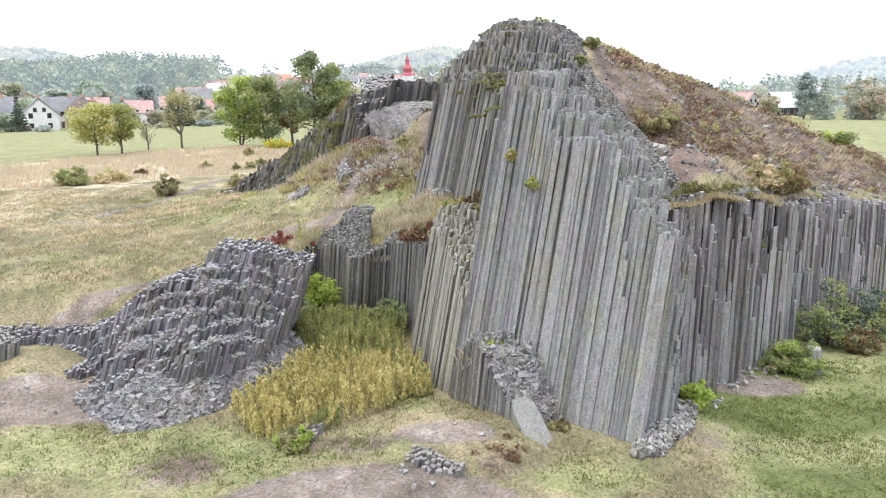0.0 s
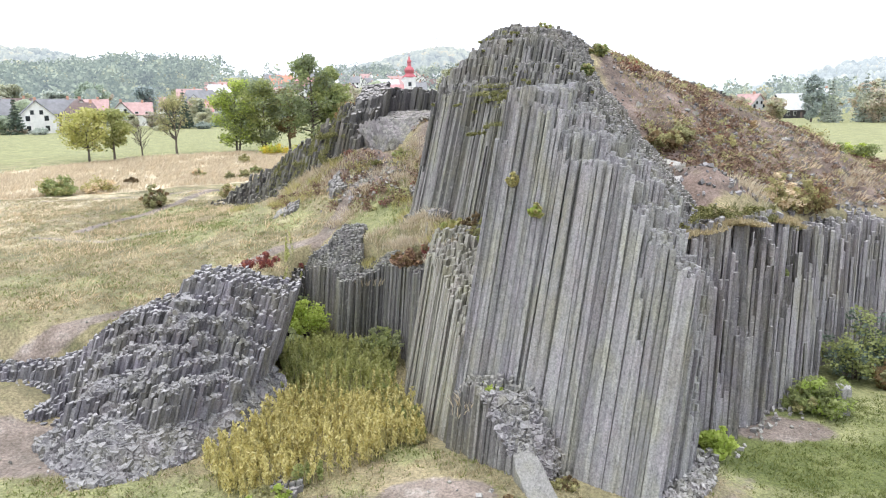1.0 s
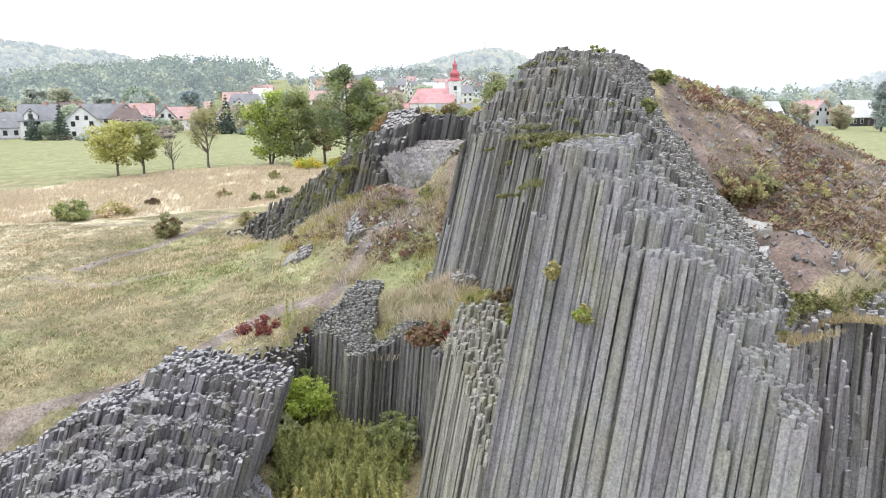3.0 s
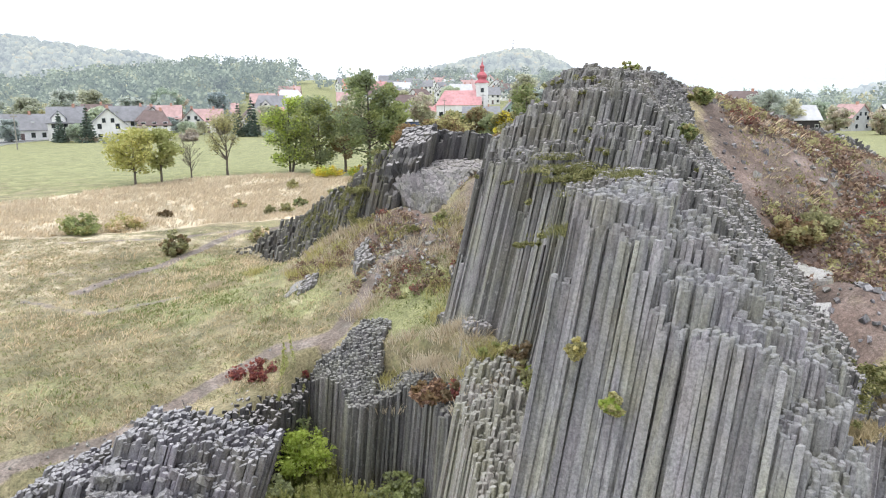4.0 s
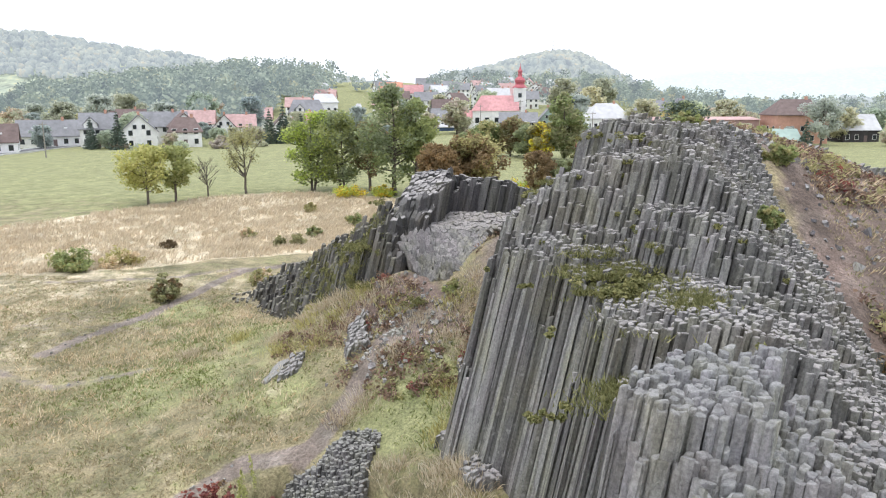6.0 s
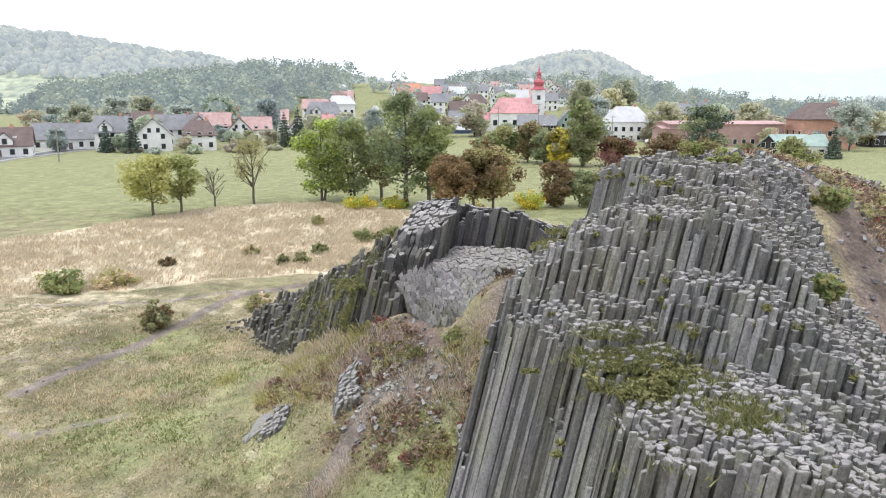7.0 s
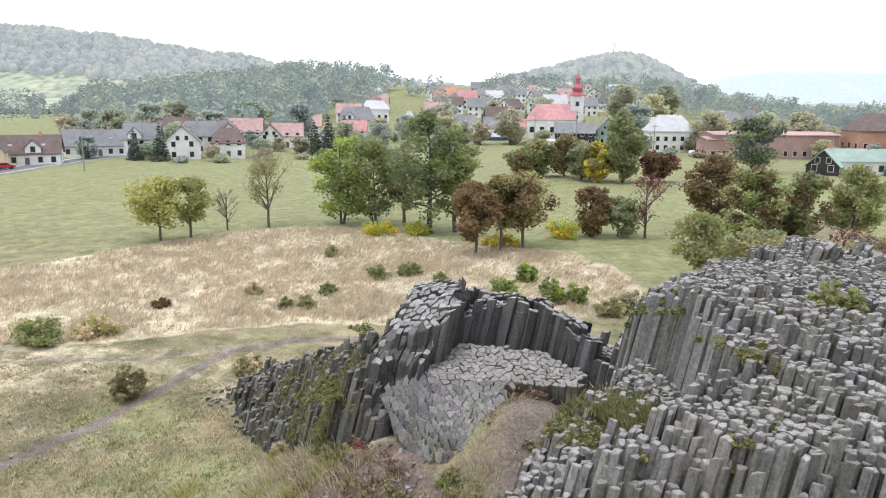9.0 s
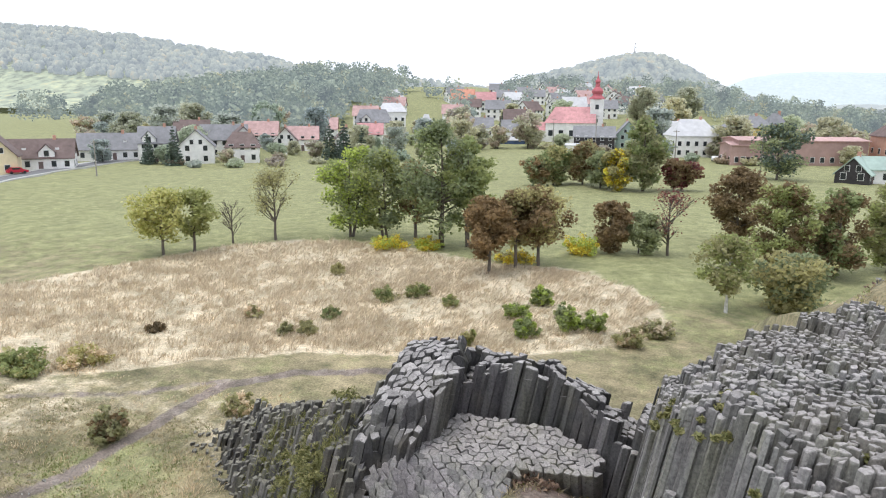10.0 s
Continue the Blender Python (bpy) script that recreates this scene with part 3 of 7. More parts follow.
# the front tower: a wide smooth wall of tall columns
def tower_top(x, y):
    w = y + 0.3 * (x - 2.3) + 0.5 * rough(x, y, 1.1, 20)
    t = np.where(w > 30.0, 14.0, np.where(w > 28.7, 13.45, 12.85)) + 0.10 * (w - 29.5)
    fall = 0.55 * np.maximum(0, x - 2.6 - 0.25 * (y - 29.5)) + 0.5 * np.maximum(0, x - 4.7) + 0.22 * rough(x, y, 1.3, 19) * ease(x, 3, 4.5)
    fall = np.maximum(fall, 0)
    t = t - (0.25 * fall + 0.75 * np.floor(fall / 0.85 + 0.3) * 0.85)
    t = t + rough(x, y, 1.6, 21) * 0.10 + rough(x, y, 0.7, 22) * 0.08
    # a smooth block at the front with a flat slab for its top
    front = (x - 3.7) * 0.505 + (y - 27.85) * 0.863
    block = (x > 3.7 - 0.5 * front) & (x < 5.7) & (front < 0.55)
    return np.where(block, 11.55 - 0.30 * np.maximum(0, x - 4.9), t)


def tower_steps(u, v, top, a, b):
    # the east corner comes down in stairs
    e = np.maximum(0, u - 6.0 + 0.25 * (v - 24.5))
    drop = 2.6 * ease(v, 28.8, 25.5) * np.floor(e * 2.4 + b * 0.9) * 0.8
    low = np.where(e > 0, np.maximum(top - drop, 0.6 + 2.6 * a), top)
    front = (u + 1.06) * 0.505 + (v - 26.7) * 0.863
    c = hashed(np.floor(u / 0.5), np.floor(v / 0.5), 58)
    nick = (front < 0.34) & ((a < 0.05) | (c < 0.12))
    return np.where(nick, low - 0.5 - 3.5 * np.where(a < 0.05, b, c * 4), low)


tower = thing("basalt_tower", "tall grey basalt tower of long leaning columns above the grass", "rock")
columns(tower, [(-1.06, 26.7), (5.7, 22.75), (6.4, 23.9), (7.2, 24.6), (7.9, 26.2), (8.3, 28.2), (8.3, 30.0), (5.0, 30.0), (2.5, 28.9), (0.0, 28.8)],
        tower_top, (0.18, 0.24), 0.0, 0.145, ROCK_TOWER, 11, bottom=below(0.2), near=(3.5, 25), gap=0.985, steps=tower_steps, uneven=0.13, turn=-0.2, jitter=0.24,
        wobble=0.012, faces=[((-1.06, 26.7), (5.7, 22.75), 0.024), ((0.0, 28.8), (-1.06, 26.7), 0.03)])


# the pale shoulder west of the tower, over the pit
def shoulder_top(x, y):
    return 7.5 - 0.5 * np.maximum(0, 32.5 - y) - 0.5 * np.maximum(0, -1.0 - x) + rough(x, y, 1.3, 23) * 0.5


shoulder = thing("basalt_shoulder", "pale weathered basalt shoulder beside the tower", "rock")
columns(shoulder, [(-1.06, 26.75), (-1.7, 28.2), (-2.9, 32.0), (-3.2, 36.5), (1.2, 36.5), (0.8, 30)], shoulder_top, (0.18, 0.2), 0.0, 0.16, ROCK_PALE, 31,
        bottom=below(0.6), near=(-2, 29), uneven=0.3, turn=0.2, faces=[((-2.9, 32.0), (-1.7, 28.2), 0.06), ((-1.7, 28.2), (-1.06, 26.75), 0.05)])


# the long east wall of stepped columns
def wall_top(x, y):
    return np.interp(x, [6, 13, 16, 22, 30, 40], [8.7, 8.7, 7.5, 7.1, 5.4, 3.0]) + rough(x, y, 1.8, 24) * 0.35


def wall_steps(u, v, top, a, b):
    d = off_line(u, v, WALL_FRONT)
    c = hashed(np.floor(u / 0.42), np.floor(v / 0.42), 48)
    e = hashed(np.floor(u / 0.42), np.floor(v / 0.42), 49)
    cut = (d < 1.5) & (c < 0.82 - 0.30 * d)
    low = 0.4 + (top - 0.4) * np.clip(0.22 + 0.75 * e + 0.2 * (b - 0.5) + 0.22 * d, 0, 1)
    single = (d < 0.7) & (a < 0.5)
    low = np.where(single, np.minimum(low, 0.4 + (top - 0.4) * (0.25 + 0.75 * b)), low)
    return np.where(cut | single, low, top)


east_wall = thing("basalt_wall", "grey-brown wall of upright basalt columns broken at many heights", "rock")
WALL_BACK = [(40, 52), (30, 47.5), (22, 43.2), (17, 40), (13, 35.5), (10.5, 32.5), (8, 31.2), (7.4, 28)]
WALL_FRONT = [(7.6, 27.0), (8.2, 28.0), (9.2, 28.1), (9.6, 28.9), (10.6, 29.0), (10.9, 29.9), (12.0, 30.1), (12.3, 31.1), (13.4, 31.5), (13.7, 32.4), (14.6, 32.7), (15.2, 34.2), (16.5, 35.0), (17.2, 36.6), (18.4, 37.1), (20, 38.9), (22, 40), (30, 44.5), (40, 49)]
columns(east_wall, WALL_FRONT + WALL_BACK, wall_top, (0.10, 0.22), 0.0, 0.18, ROCK_WARM, 41, gap=0.935, bottom=below(-0.2), near=(10, 29), uneven=0.3, steps=wall_steps, faces=[(a, b, 0.08) for a, b in zip(WALL_FRONT[1:17], WALL_FRONT[2:18])])


# the high crag behind, with its broad stepped top
def crag_top(x, y):
    wx, wy = x + 0.30 * rough(x, y, 1.1, 25), y + 0.34 * rough(x, y, 0.9, 26)
    # the terrace above the western face
    t = np.interp(y, [36, 38.9, 42], [13.65, 13.9, 15.1]) - 0.75 * np.maximum(0, -0.1 - x)
    # a gully behind the tower, and the wall that rises from it
    low = np.interp(x, [0, 2, 4, 5, 6.5, 8], [13.4, 13.6, 14.2, 14.1, 13.1, 12.0])
    t = np.where(wy < 37.6, low, t)
    t = np.where(wy < np.interp(wx, [1, 2, 3, 4, 4.6, 6, 8], [34.4, 35.0, 34.6, 33.5, 33.0, 33.2, 33.6]), np.minimum(low, 12.4), t)
    # the first wall, facing the terrace
    one = np.interp(x, [-3, -0.9, 0.2, 1.2, 3, 4.7, 6.5], [13.4, 15.1, 16.1, 16.5, 15.65, 15.55, 14.7])
    past = wy - np.interp(wx, [-3, -1, 0.1, 1.2, 2.2, 2.8, 3.4, 5, 8], [42.1, 41.4, 40.8, 40.8, 40.4, 39.2, 38.9, 38.6, 37.4])
    t = np.where(past > 0, one - 0.5 * (past < 0.3) - 0.4 * (past < 0.62), t)
    # the second wall
    two = np.interp(x, [1, 2.5, 4, 7], [16.9, 17.05, 17.0, 16.2])
    past = wy - np.interp(wx, [1.0, 1.2, 2.5, 3.5, 5, 8], [43, 41.7, 41.2, 40.8, 40.5, 39.5])
    t = np.where((past > 0) & (wx > 0.95), two - 0.4 * (past < 0.35), t)
    # a grassy ledge under the tall inner face
    t = np.where((wy > np.interp(wx, [-3, 0, 1.2, 2], [43.3, 42.3, 42.6, 43.0])) & (wx < 2.2), 15.45 - 0.8 * np.maximum(0, -0.5 - x), t)
    # the crest
    edge = np.interp(wy, [42.8, 44.7, 46, 47.3, 50, 52.6, 56], [2.9, 2.0, 1.4, 0.5, -0.2, -0.8, -1.2])
    inner = wx - edge
    high = 17.25 + 0.75 * ease(inner, 0, 1.3) * ease(y, 43, 46) - 0.25 * ease(inner, 1.5, 3.5) - 0.45 * ease(y, 46.8, 49) - 2.0 * ease(y, 47.6, 52.0) * ease(x, 3.2, -0.4) - 0.7 * ease(y, 50, 54) * ease(x, 5.5, 3)
    t = np.where((wy > 42.9) & (inner > 0), high, t)
    t = np.where((wy > 46.6) & (inner <= 0), 14.6 - 0.8 * (wy - 46.6), t)
    # the whole back rises evenly behind these steps
    even = np.interp(y, [30, 33, 36, 38.7, 40.4, 42, 46, 51], [13.5, 13.6, 13.7, 14.2, 15.9, 16.6, 18.05, 18.1]) - 1.1 * np.maximum(0, 0.8 - x) - 0.6 * np.maximum(0, x - 4.2) + 0.6 * bell(x, y, 3.9, 37.8, 0.9, 0.9)
    t = np.where(y < 47, 0.8 * t + 0.2 * even, t)
    k = t + 0.35 * rough(x, y, 1.5, 27)
    t = 0.5 * t + 0.5 * (np.floor(k / 0.45) * 0.45 + 0.22)
    return np.minimum(t, 15.1 + 1.0 * (6.4 - x) + np.interp(y, [30, 42.1, 54], [-3.6, 0, 5.0]) + 0.3 * rough(x, y, 1.3, 24))


def crag_steps(u, v, top, a, b):
    # along the western face some columns have broken off part of the way down
    d = off_line(u, v, [(1.5, 30.6), (0.1, 36.7), (-1.4, 38.3), (-3.05, 40.4)])
    c = hashed(np.floor(u / 0.5), np.floor(v / 0.5), 59)
    top = np.where((d < 0.5) & (c < 0.34) & (d < 0.2 + c), top - 0.4 - 13 * c * (0.7 + 0.3 * b), top)
    return np.where(a < 0.16, top - 0.1 - 0.5 * b * b, np.where(a > 0.97, top + 0.2 * b, top))


def crag_bottom(u, v):
    return np.where(v < 42, 5.5, 8.5)


crag = thing("basalt_crag", "high grey basalt crag with stepped column heads along its crest", "rock")
columns(crag, [(1.5, 30.6), (0.1, 36.7), (-1.4, 38.3), (-3.05, 40.4), (-2.7, 42.3), (-1.5, 43.6), (-1.2, 47.5), (-1.0, 52.6), (4, 54.5), (5.5, 50), (6.4, 44), (9.0, 39.6), (9.8, 36.4), (9.6, 32.0), (8.2, 30.4)],
        crag_top, (0.21, 0.21), 8.0, 0.145, ROCK_CRAG, 51, gap=0.965, bottom=crag_bottom, near=(1.5, 40), uneven=0.075, tip=0.25, jitter=0.26, turn=0.3, steps=crag_steps,
        faces=[((-1.4, 38.3), (0.1, 36.7), 0.05), ((-3.05, 40.4), (-1.4, 38.3), 0.05), ((0.1, 36.7), (1.5, 30.6), 0.05), ((-1.2, 47.5), (-1.5, 43.6), 0.08), ((-1.0, 52.6), (-1.2, 47.5), 0.08)])


# the northern outcrop: flat-topped back wall, a tilted pavement of column ends, and a falling spur
def head_top(x, y):
    cap = 15.1 - 0.44 * np.maximum(0, 55.4 - y) - 0.12 * np.maximum(0, -6.0 - x)
    wall = 14.72 - 0.28 * np.maximum(0, x + 3.6) + 0.16 * rough(x, y, 0.9, 42)
    t = np.where(x + 0.2 * rough(x, y, 0.8, 43) < -5.7, cap, wall)
    # the front of the cap has broken away in steps
    d = np.maximum(0, np.maximum(53.1 - y, 1.0 * (-7.8 - x)) + 0.3 * rough(x, y, 0.7, 44))
    return t - 0.62 * np.ceil(d / 0.38) * (d > 0) + 0.08 * rough(x, y, 1.5, 28)


def head_steps(u, v, top, a, b):
    # a few columns of the back wall have lost their upper lengths
    c = hashed(np.floor(u / 0.6), np.floor(v / 0.6), 57)
    return np.where((u > -5.9) & (c < 0.5), top - 0.15 - 1.1 * c, np.where(a < 0.1, top - 0.35 * b, top))


outcrop = thing("basalt_outcrop", "flat-topped outcrop of thick basalt columns round a small hollow", "rock")
columns(outcrop, [(-9.6, 54.2), (-8.9, 52.9), (-8.0, 52.0), (-7.2, 51.7), (-6.5, 52.3), (-6.0, 53.6), (-5.8, 55.1), (-4.6, 55.7), (-3.6, 55.7), (-1.9, 55.2), (-0.6, 54.2), (0.4, 53.6), (1.2, 54.4), (1.2, 56.2), (-3, 57.0), (-8.0, 56.4), (-9.2, 55.6)],
        head_top, (0.2, 0.02), 13.0, 0.27, ROCK_DARK, 61, bottom=below(8.6), near=(-5, 54), uneven=0.07, turn=0.4, tip=0.25, jitter=0.27, gap=0.95, flush=True, steps=head_steps)


def pavement_top(x, y):
    y = y + 0.3 * rough(x, y, 1.2, 45)
    t = np.interp(y, [49.6, 50.6, 51.6, 53.0, 55.0, 56], [8.9, 10.25, 11.55, 12.65, 13.1, 13.2])
    t = t + 0.12 * rough(x, y, 1.6, 29)
    # a sunken patch with a broken edge
    return t - 0.28 * bell(x, y, -4.4, 52.0, 0.55, 0.7)


pavement = thing("basalt_pavement", "tilted pale pavement of many-sided basalt column ends", "rock")
columns(pavement, [(-7.6, 52.4), (-7.0, 51.2), (-5.9, 50.0), (-5.0, 49.7), (-4.3, 50.6), (-3.9, 51.5), (-3.5, 52.2), (-3.3, 53.2), (-2.4, 53.5), (-1.0, 53.6), (-0.9, 54.6), (-2.2, 55.6), (-5.6, 55.8), (-6.2, 54.2), (-6.8, 52.8)],
        pavement_top, (0.0, -0.6), 12.0, 0.255, ROCK_PAVE, 71, depth=4.5, near=(-5, 51.5), uneven=0.035, flush=True, gap=0.975, jitter=0.3, turn=0.1, tip=0.35)


def spur_top(x, y):
    crest = np.interp(x, [-22, -19.8, -13.3, -9.4, -8.4], [5.6, 7.0, 10.1, 12.5, 13.6])
    away = off_line(x, y, [(-21.5, 65), (-13.3, 59.2), (-9.6, 54.6), (-8.6, 53.2)])
    side = np.where(y - 59.2 < -(x + 13.3) * 0.9, 1.0, 0.35)
    t = crest - away * 1.3 * side + rough(x, y, 1.2, 30) * 0.5
    return np.maximum(t, ground_z(x, y) - 0.3)


spur = thing("basalt_spur", "mossy spur of dark leaning basalt columns falling to the meadow", "rock")
columns(spur, [(-8.3, 51.6), (-10.2, 52.6), (-12.2, 55.4), (-15.5, 59.0), (-21.5, 63.6), (-22.5, 65.2), (-19.5, 66), (-13, 61.8), (-9.4, 57.4), (-8.7, 54.3)], spur_top, (0.26, 0.05), 9.0, 0.235, ROCK_MOSSY, 81,
        bottom=below(4.2), near=(-11, 54), gap=0.92, uneven=0.5, turn=0.8, jitter=0.27, tip=0.4)


# the broken ridge that runs on eastwards behind the scree gully
def ridge_top(x, y):
    crest = np.interp(x, [4.5, 6, 7, 9, 11, 14, 17, 20], [17.1, 17.2, 17.1, 16.7, 16.2, 15.3, 14.4, 13.3])
    away = off_line(x, y, [(4.5, 53.6), (9, 54), (14, 55.6), (20, 57.6)])
    return crest - 0.7 * np.maximum(0, away - 0.6) + 0.45 * rough(x, y, 1.4, 38) + 0.25 * rough(x, y, 0.6, 40)


ridge = thing("basalt_ridge", "low broken ridge of tumbled basalt column ends", "rock")
columns(ridge, [(4.8, 52.6), (6.6, 51.8), (9.2, 52.2), (12, 53.2), (16, 54.8), (20, 56.4), (20, 58.4), (14, 57), (8, 55.6), (4.8, 55)], ridge_top, (0.3, 0.05), 15.0, 0.2, ROCK_CRAG, 121,
        depth=4.5, near=(7.5, 53), uneven=0.3, tip=0.6, jitter=0.29, singles=200)


# the low cliff over the pit's northern end
def ledge_top(x, y):
    # a fin that climbs northwards, and a blunt buttress beside it
    fin = 0.68 * np.clip(y - 38.3, 0, 2.9) * ease(x, -5.5, -5.75) - 0.75 * np.maximum(0, -6.9 - x)
    t = 4.7 + np.maximum(fin, 0) + 0.9 * bell(x, y, -4.2, 39.6, 0.8, 1.0) + 0.5 * np.maximum(0, x + 4.6) + 0.25 * ease(y, 40, 43)
    return t + rough(x, y, 0.9, 33) * 0.14


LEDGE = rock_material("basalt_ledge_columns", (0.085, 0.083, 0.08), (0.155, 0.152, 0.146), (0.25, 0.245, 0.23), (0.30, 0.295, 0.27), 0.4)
ledge = thing("basalt_ledge", "low cliff of dark basalt columns above the overgrown pit", "rock")
columns(ledge, [(-10.7, 41.5), (-8.6, 40.2), (-7.2, 39.0), (-6.6, 37.9), (-5.7, 38.0), (-4.6, 38.6), (-3.2, 37.6), (-2.6, 35.0), (-0.6, 35.5), (-1.6, 38.6), (-4.4, 40.2), (-5.4, 41.8), (-5.9, 42.5), (-6.8, 42.5), (-7.9, 41.8), (-8.6, 41.3), (-10.4, 42.3)],
        ledge_top, (0.08, 0.06), 3.0, 0.15, LEDGE, 91, bottom=below(1.0), near=(-6, 38.5), uneven=0.07)


bank = thing("basalt_ledge", "dark broken columns along the pit's steep bank", "rock")
columns(bank, [(-11.0, 33.0), (-9.6, 33.2), (-9.3, 36), (-8.9, 39.6), (-9.6, 40.9), (-10.8, 41.6), (-11.3, 38)], lambda x, y: np.minimum(ground_z(x - 1.0, y), 4.9) - 0.35 * np.maximum(0, x + 10.4) + 0.3 * rough(x, y, 0.9, 41),
        (0.1, 0.05), 3.0, 0.17, ROCK_DARK, 131, depth=4.0, near=(-9.4, 37), uneven=0.3, tip=0.5, singles=120)


# the western outcrop: leaning columns in terraces over a fan of rubble
def west_top(x, y):
    crest = np.interp(x, [-30, -22, -18, -16.6, -15.0, -13.4, -12.2, -11.6, -9.6, -8.4], [2.6, 2.9, 2.8, 3.3, 4.7, 5.45, 5.5, 6.75, 6.65, 5.9])
    d = np.maximum(0, np.interp(x, [-30, -19, -12, -8], [31.6, 31.2, 31.0, 32.2]) - y)
    fall = np.interp(x, [-22, -17, -14, -11, -8], [1.3, 0.9, 0.80, 0.9, 1.25])
    k = (fall * d + rough(x, y, 1.6, 35) * 0.75 + rough(x, y, 0.7, 34) * 0.35) / 0.66
    k = np.floor(np.maximum(k, 0)) + 0.25 * (k - np.floor(k))
    return np.maximum(crest - 0.66 * k + 0.2 * rough(x, y, 0.5, 36) * ease(d, 0.5, 2), 0.9)


west = thing("basalt_outcrop", "low grey outcrop of leaning broken columns with rubble at its foot", "rock")
columns(west, [(-25, 30.6), (-20, 29.8), (-17, 28.4), (-15.4, 27.0), (-13.6, 26.2), (-11, 26.6), (-9.0, 28.6), (-8.2, 31), (-8.4, 33.4), (-12, 32.6), (-17, 32.0), (-21, 32.4), (-25, 32.4)],
        west_top, (0.32, 0.10), 3.0, 0.165, ROCK, 101, depth=3.2, near=(-11, 30), uneven=0.16, tip=0.4, jitter=0.28)


# the broken foot in front of the tower, with its sloping slab
def foot_top(x, y):
    t = 3.9 - 1.5 * np.maximum(0, 25.6 - y) - 0.9 * np.maximum(0, 0.4 - x) - 1.1 * np.maximum(0, x - 2.4)
    return t + rough(x, y, 0.8, 37) * 0.3


foot = thing("basalt_block", "crumbling cracked basalt block leaning on the tower's foot", "rock")
columns(foot, [(-0.9, 26.6), (0.2, 25.2), (1.2, 24.4), (2.2, 23.6), (3.4, 23.6), (3.4, 24.6), (1.0, 26.0), (0, 27)], foot_top, (0.12, 0.2), 1.0, 0.15, LEDGE, 111, depth=3.5, near=(1, 25), uneven=0.22, tip=0.6, jitter=0.3)


# bare rock shelves on the trodden slope
for k, (shape, lift) in enumerate([([(-12.2, 48.6), (-11.5, 48.7), (-11.1, 46.8), (-11.8, 46.4)], 0.22), ([(-9.7, 48.7), (-9.1, 48.9), (-8.3, 47.2), (-9.0, 46.7)], 0.5), ([(-4.0, 45.4), (-3.2, 45.2), (-2.9, 44.0), (-3.6, 43.8)], 0.3), ([(-2.8, 37.4), (-1.6, 37.0), (-0.9, 38.4), (-2.2, 39.0)], 0.3), ([(-1.2, 34.4), (-0.2, 34.6), (0.1, 35.8), (-0.9, 35.6)], 0.4), ([(-3.9, 41.0), (-3.2, 40.8), (-2.7, 42.2), (-3.5, 42.6)], 0.3),
                                    ([(-1.7, 22.0), (-0.8, 21.2), (0.2, 21.1), (0.4, 21.5), (-0.2, 21.9), (-1.2, 22.6)], 0.14), ([(-6.1, 24.0), (-5.0, 23.8), (-4.8, 24.8), (-5.8, 25.0)], 0.35), ([(-24, 29.0), (-20.5, 28.4), (-19.5, 29.6), (-22, 31), (-24.5, 30.6)], 0.7)]):
    shelf = thing("rock_shelf", "low weathered rock shelf of broken column ends in the grass", "rock", group="rock shelves")
    columns(shelf, shape, lambda x, y, lift=lift: ground_z(x, y) + lift + 0.12 * rough(x, y, 0.7, 39), (0.15, 0.12), 5.0, 0.17, STONE_TOP, 140 + 20 * k, depth=1.9, near=shape[0], uneven=0.10, flush=True, tip=0.5, jitter=0.34, singles=60, gap=0.96)


# ---------------------------------------------------------------- trees and shrubs
def cards(rng, centres, size, count, flat=0.5, long=1.5):
    """count small leaf quads about each centre (x, y, z, radius): verts and quads."""
    centres = np.asarray(centres, float)
    n = len(centres) * count
    c = np.repeat(centres, count, 0)
    d = rng.normal(size=(n, 3))
    d /= np.linalg.norm(d, axis=1, keepdims=True) + 1e-9
    r = rng.random(n) ** 0.45
    p = c[:, :3] + d * (r * c[:, 3])[:, None] * np.array([1, 1, 0.8])
    a = rng.normal(size=(n, 3))
    a[:, 2] *= flat
    a /= np.linalg.norm(a, axis=1, keepdims=True) + 1e-9
    b = np.cross(a, rng.normal(size=(n, 3)))
    b /= np.linalg.norm(b, axis=1, keepdims=True) + 1e-9
    s = size * (0.6 + 0.8 * rng.random(n))[:, None]
    a, b = a * s * long * 0.5, b * s * 0.5
    verts = np.stack([p - a, p - a * 0.1 + b, p + a, p - a * 0.1 - b], 1).reshape(-1, 3)
    return verts


def card_mesh(name, verts, material):
    k = len(verts) // 4
    return quick_mesh(name, verts, np.full(k, 4), np.arange(4 * k), material)


def limb(bm, a, b, ra, rb, sides=6):
    a, b = Vector(a), Vector(b)
    q = (b - a).to_track_quat("Z", "Y").to_matrix()
    rings = []
    for p, r in ((a, ra), (b, rb)):
        rings.append([bm.verts.new(p + q @ Vector((r * math.cos(k * 2 * math.pi / sides), r * math.sin(k * 2 * math.pi / sides), 0))) for k in range(sides)])
    for k in range(sides):
        bm.faces.new((rings[0][k], rings[0][(k + 1) % sides], rings[1][(k + 1) % sides], rings[1][k]))
    bm.faces.new(rings[1])


def tree_at(x, y, sink=0.1):
    return pose(x, y, float(ground_z(x, y)) - sink)


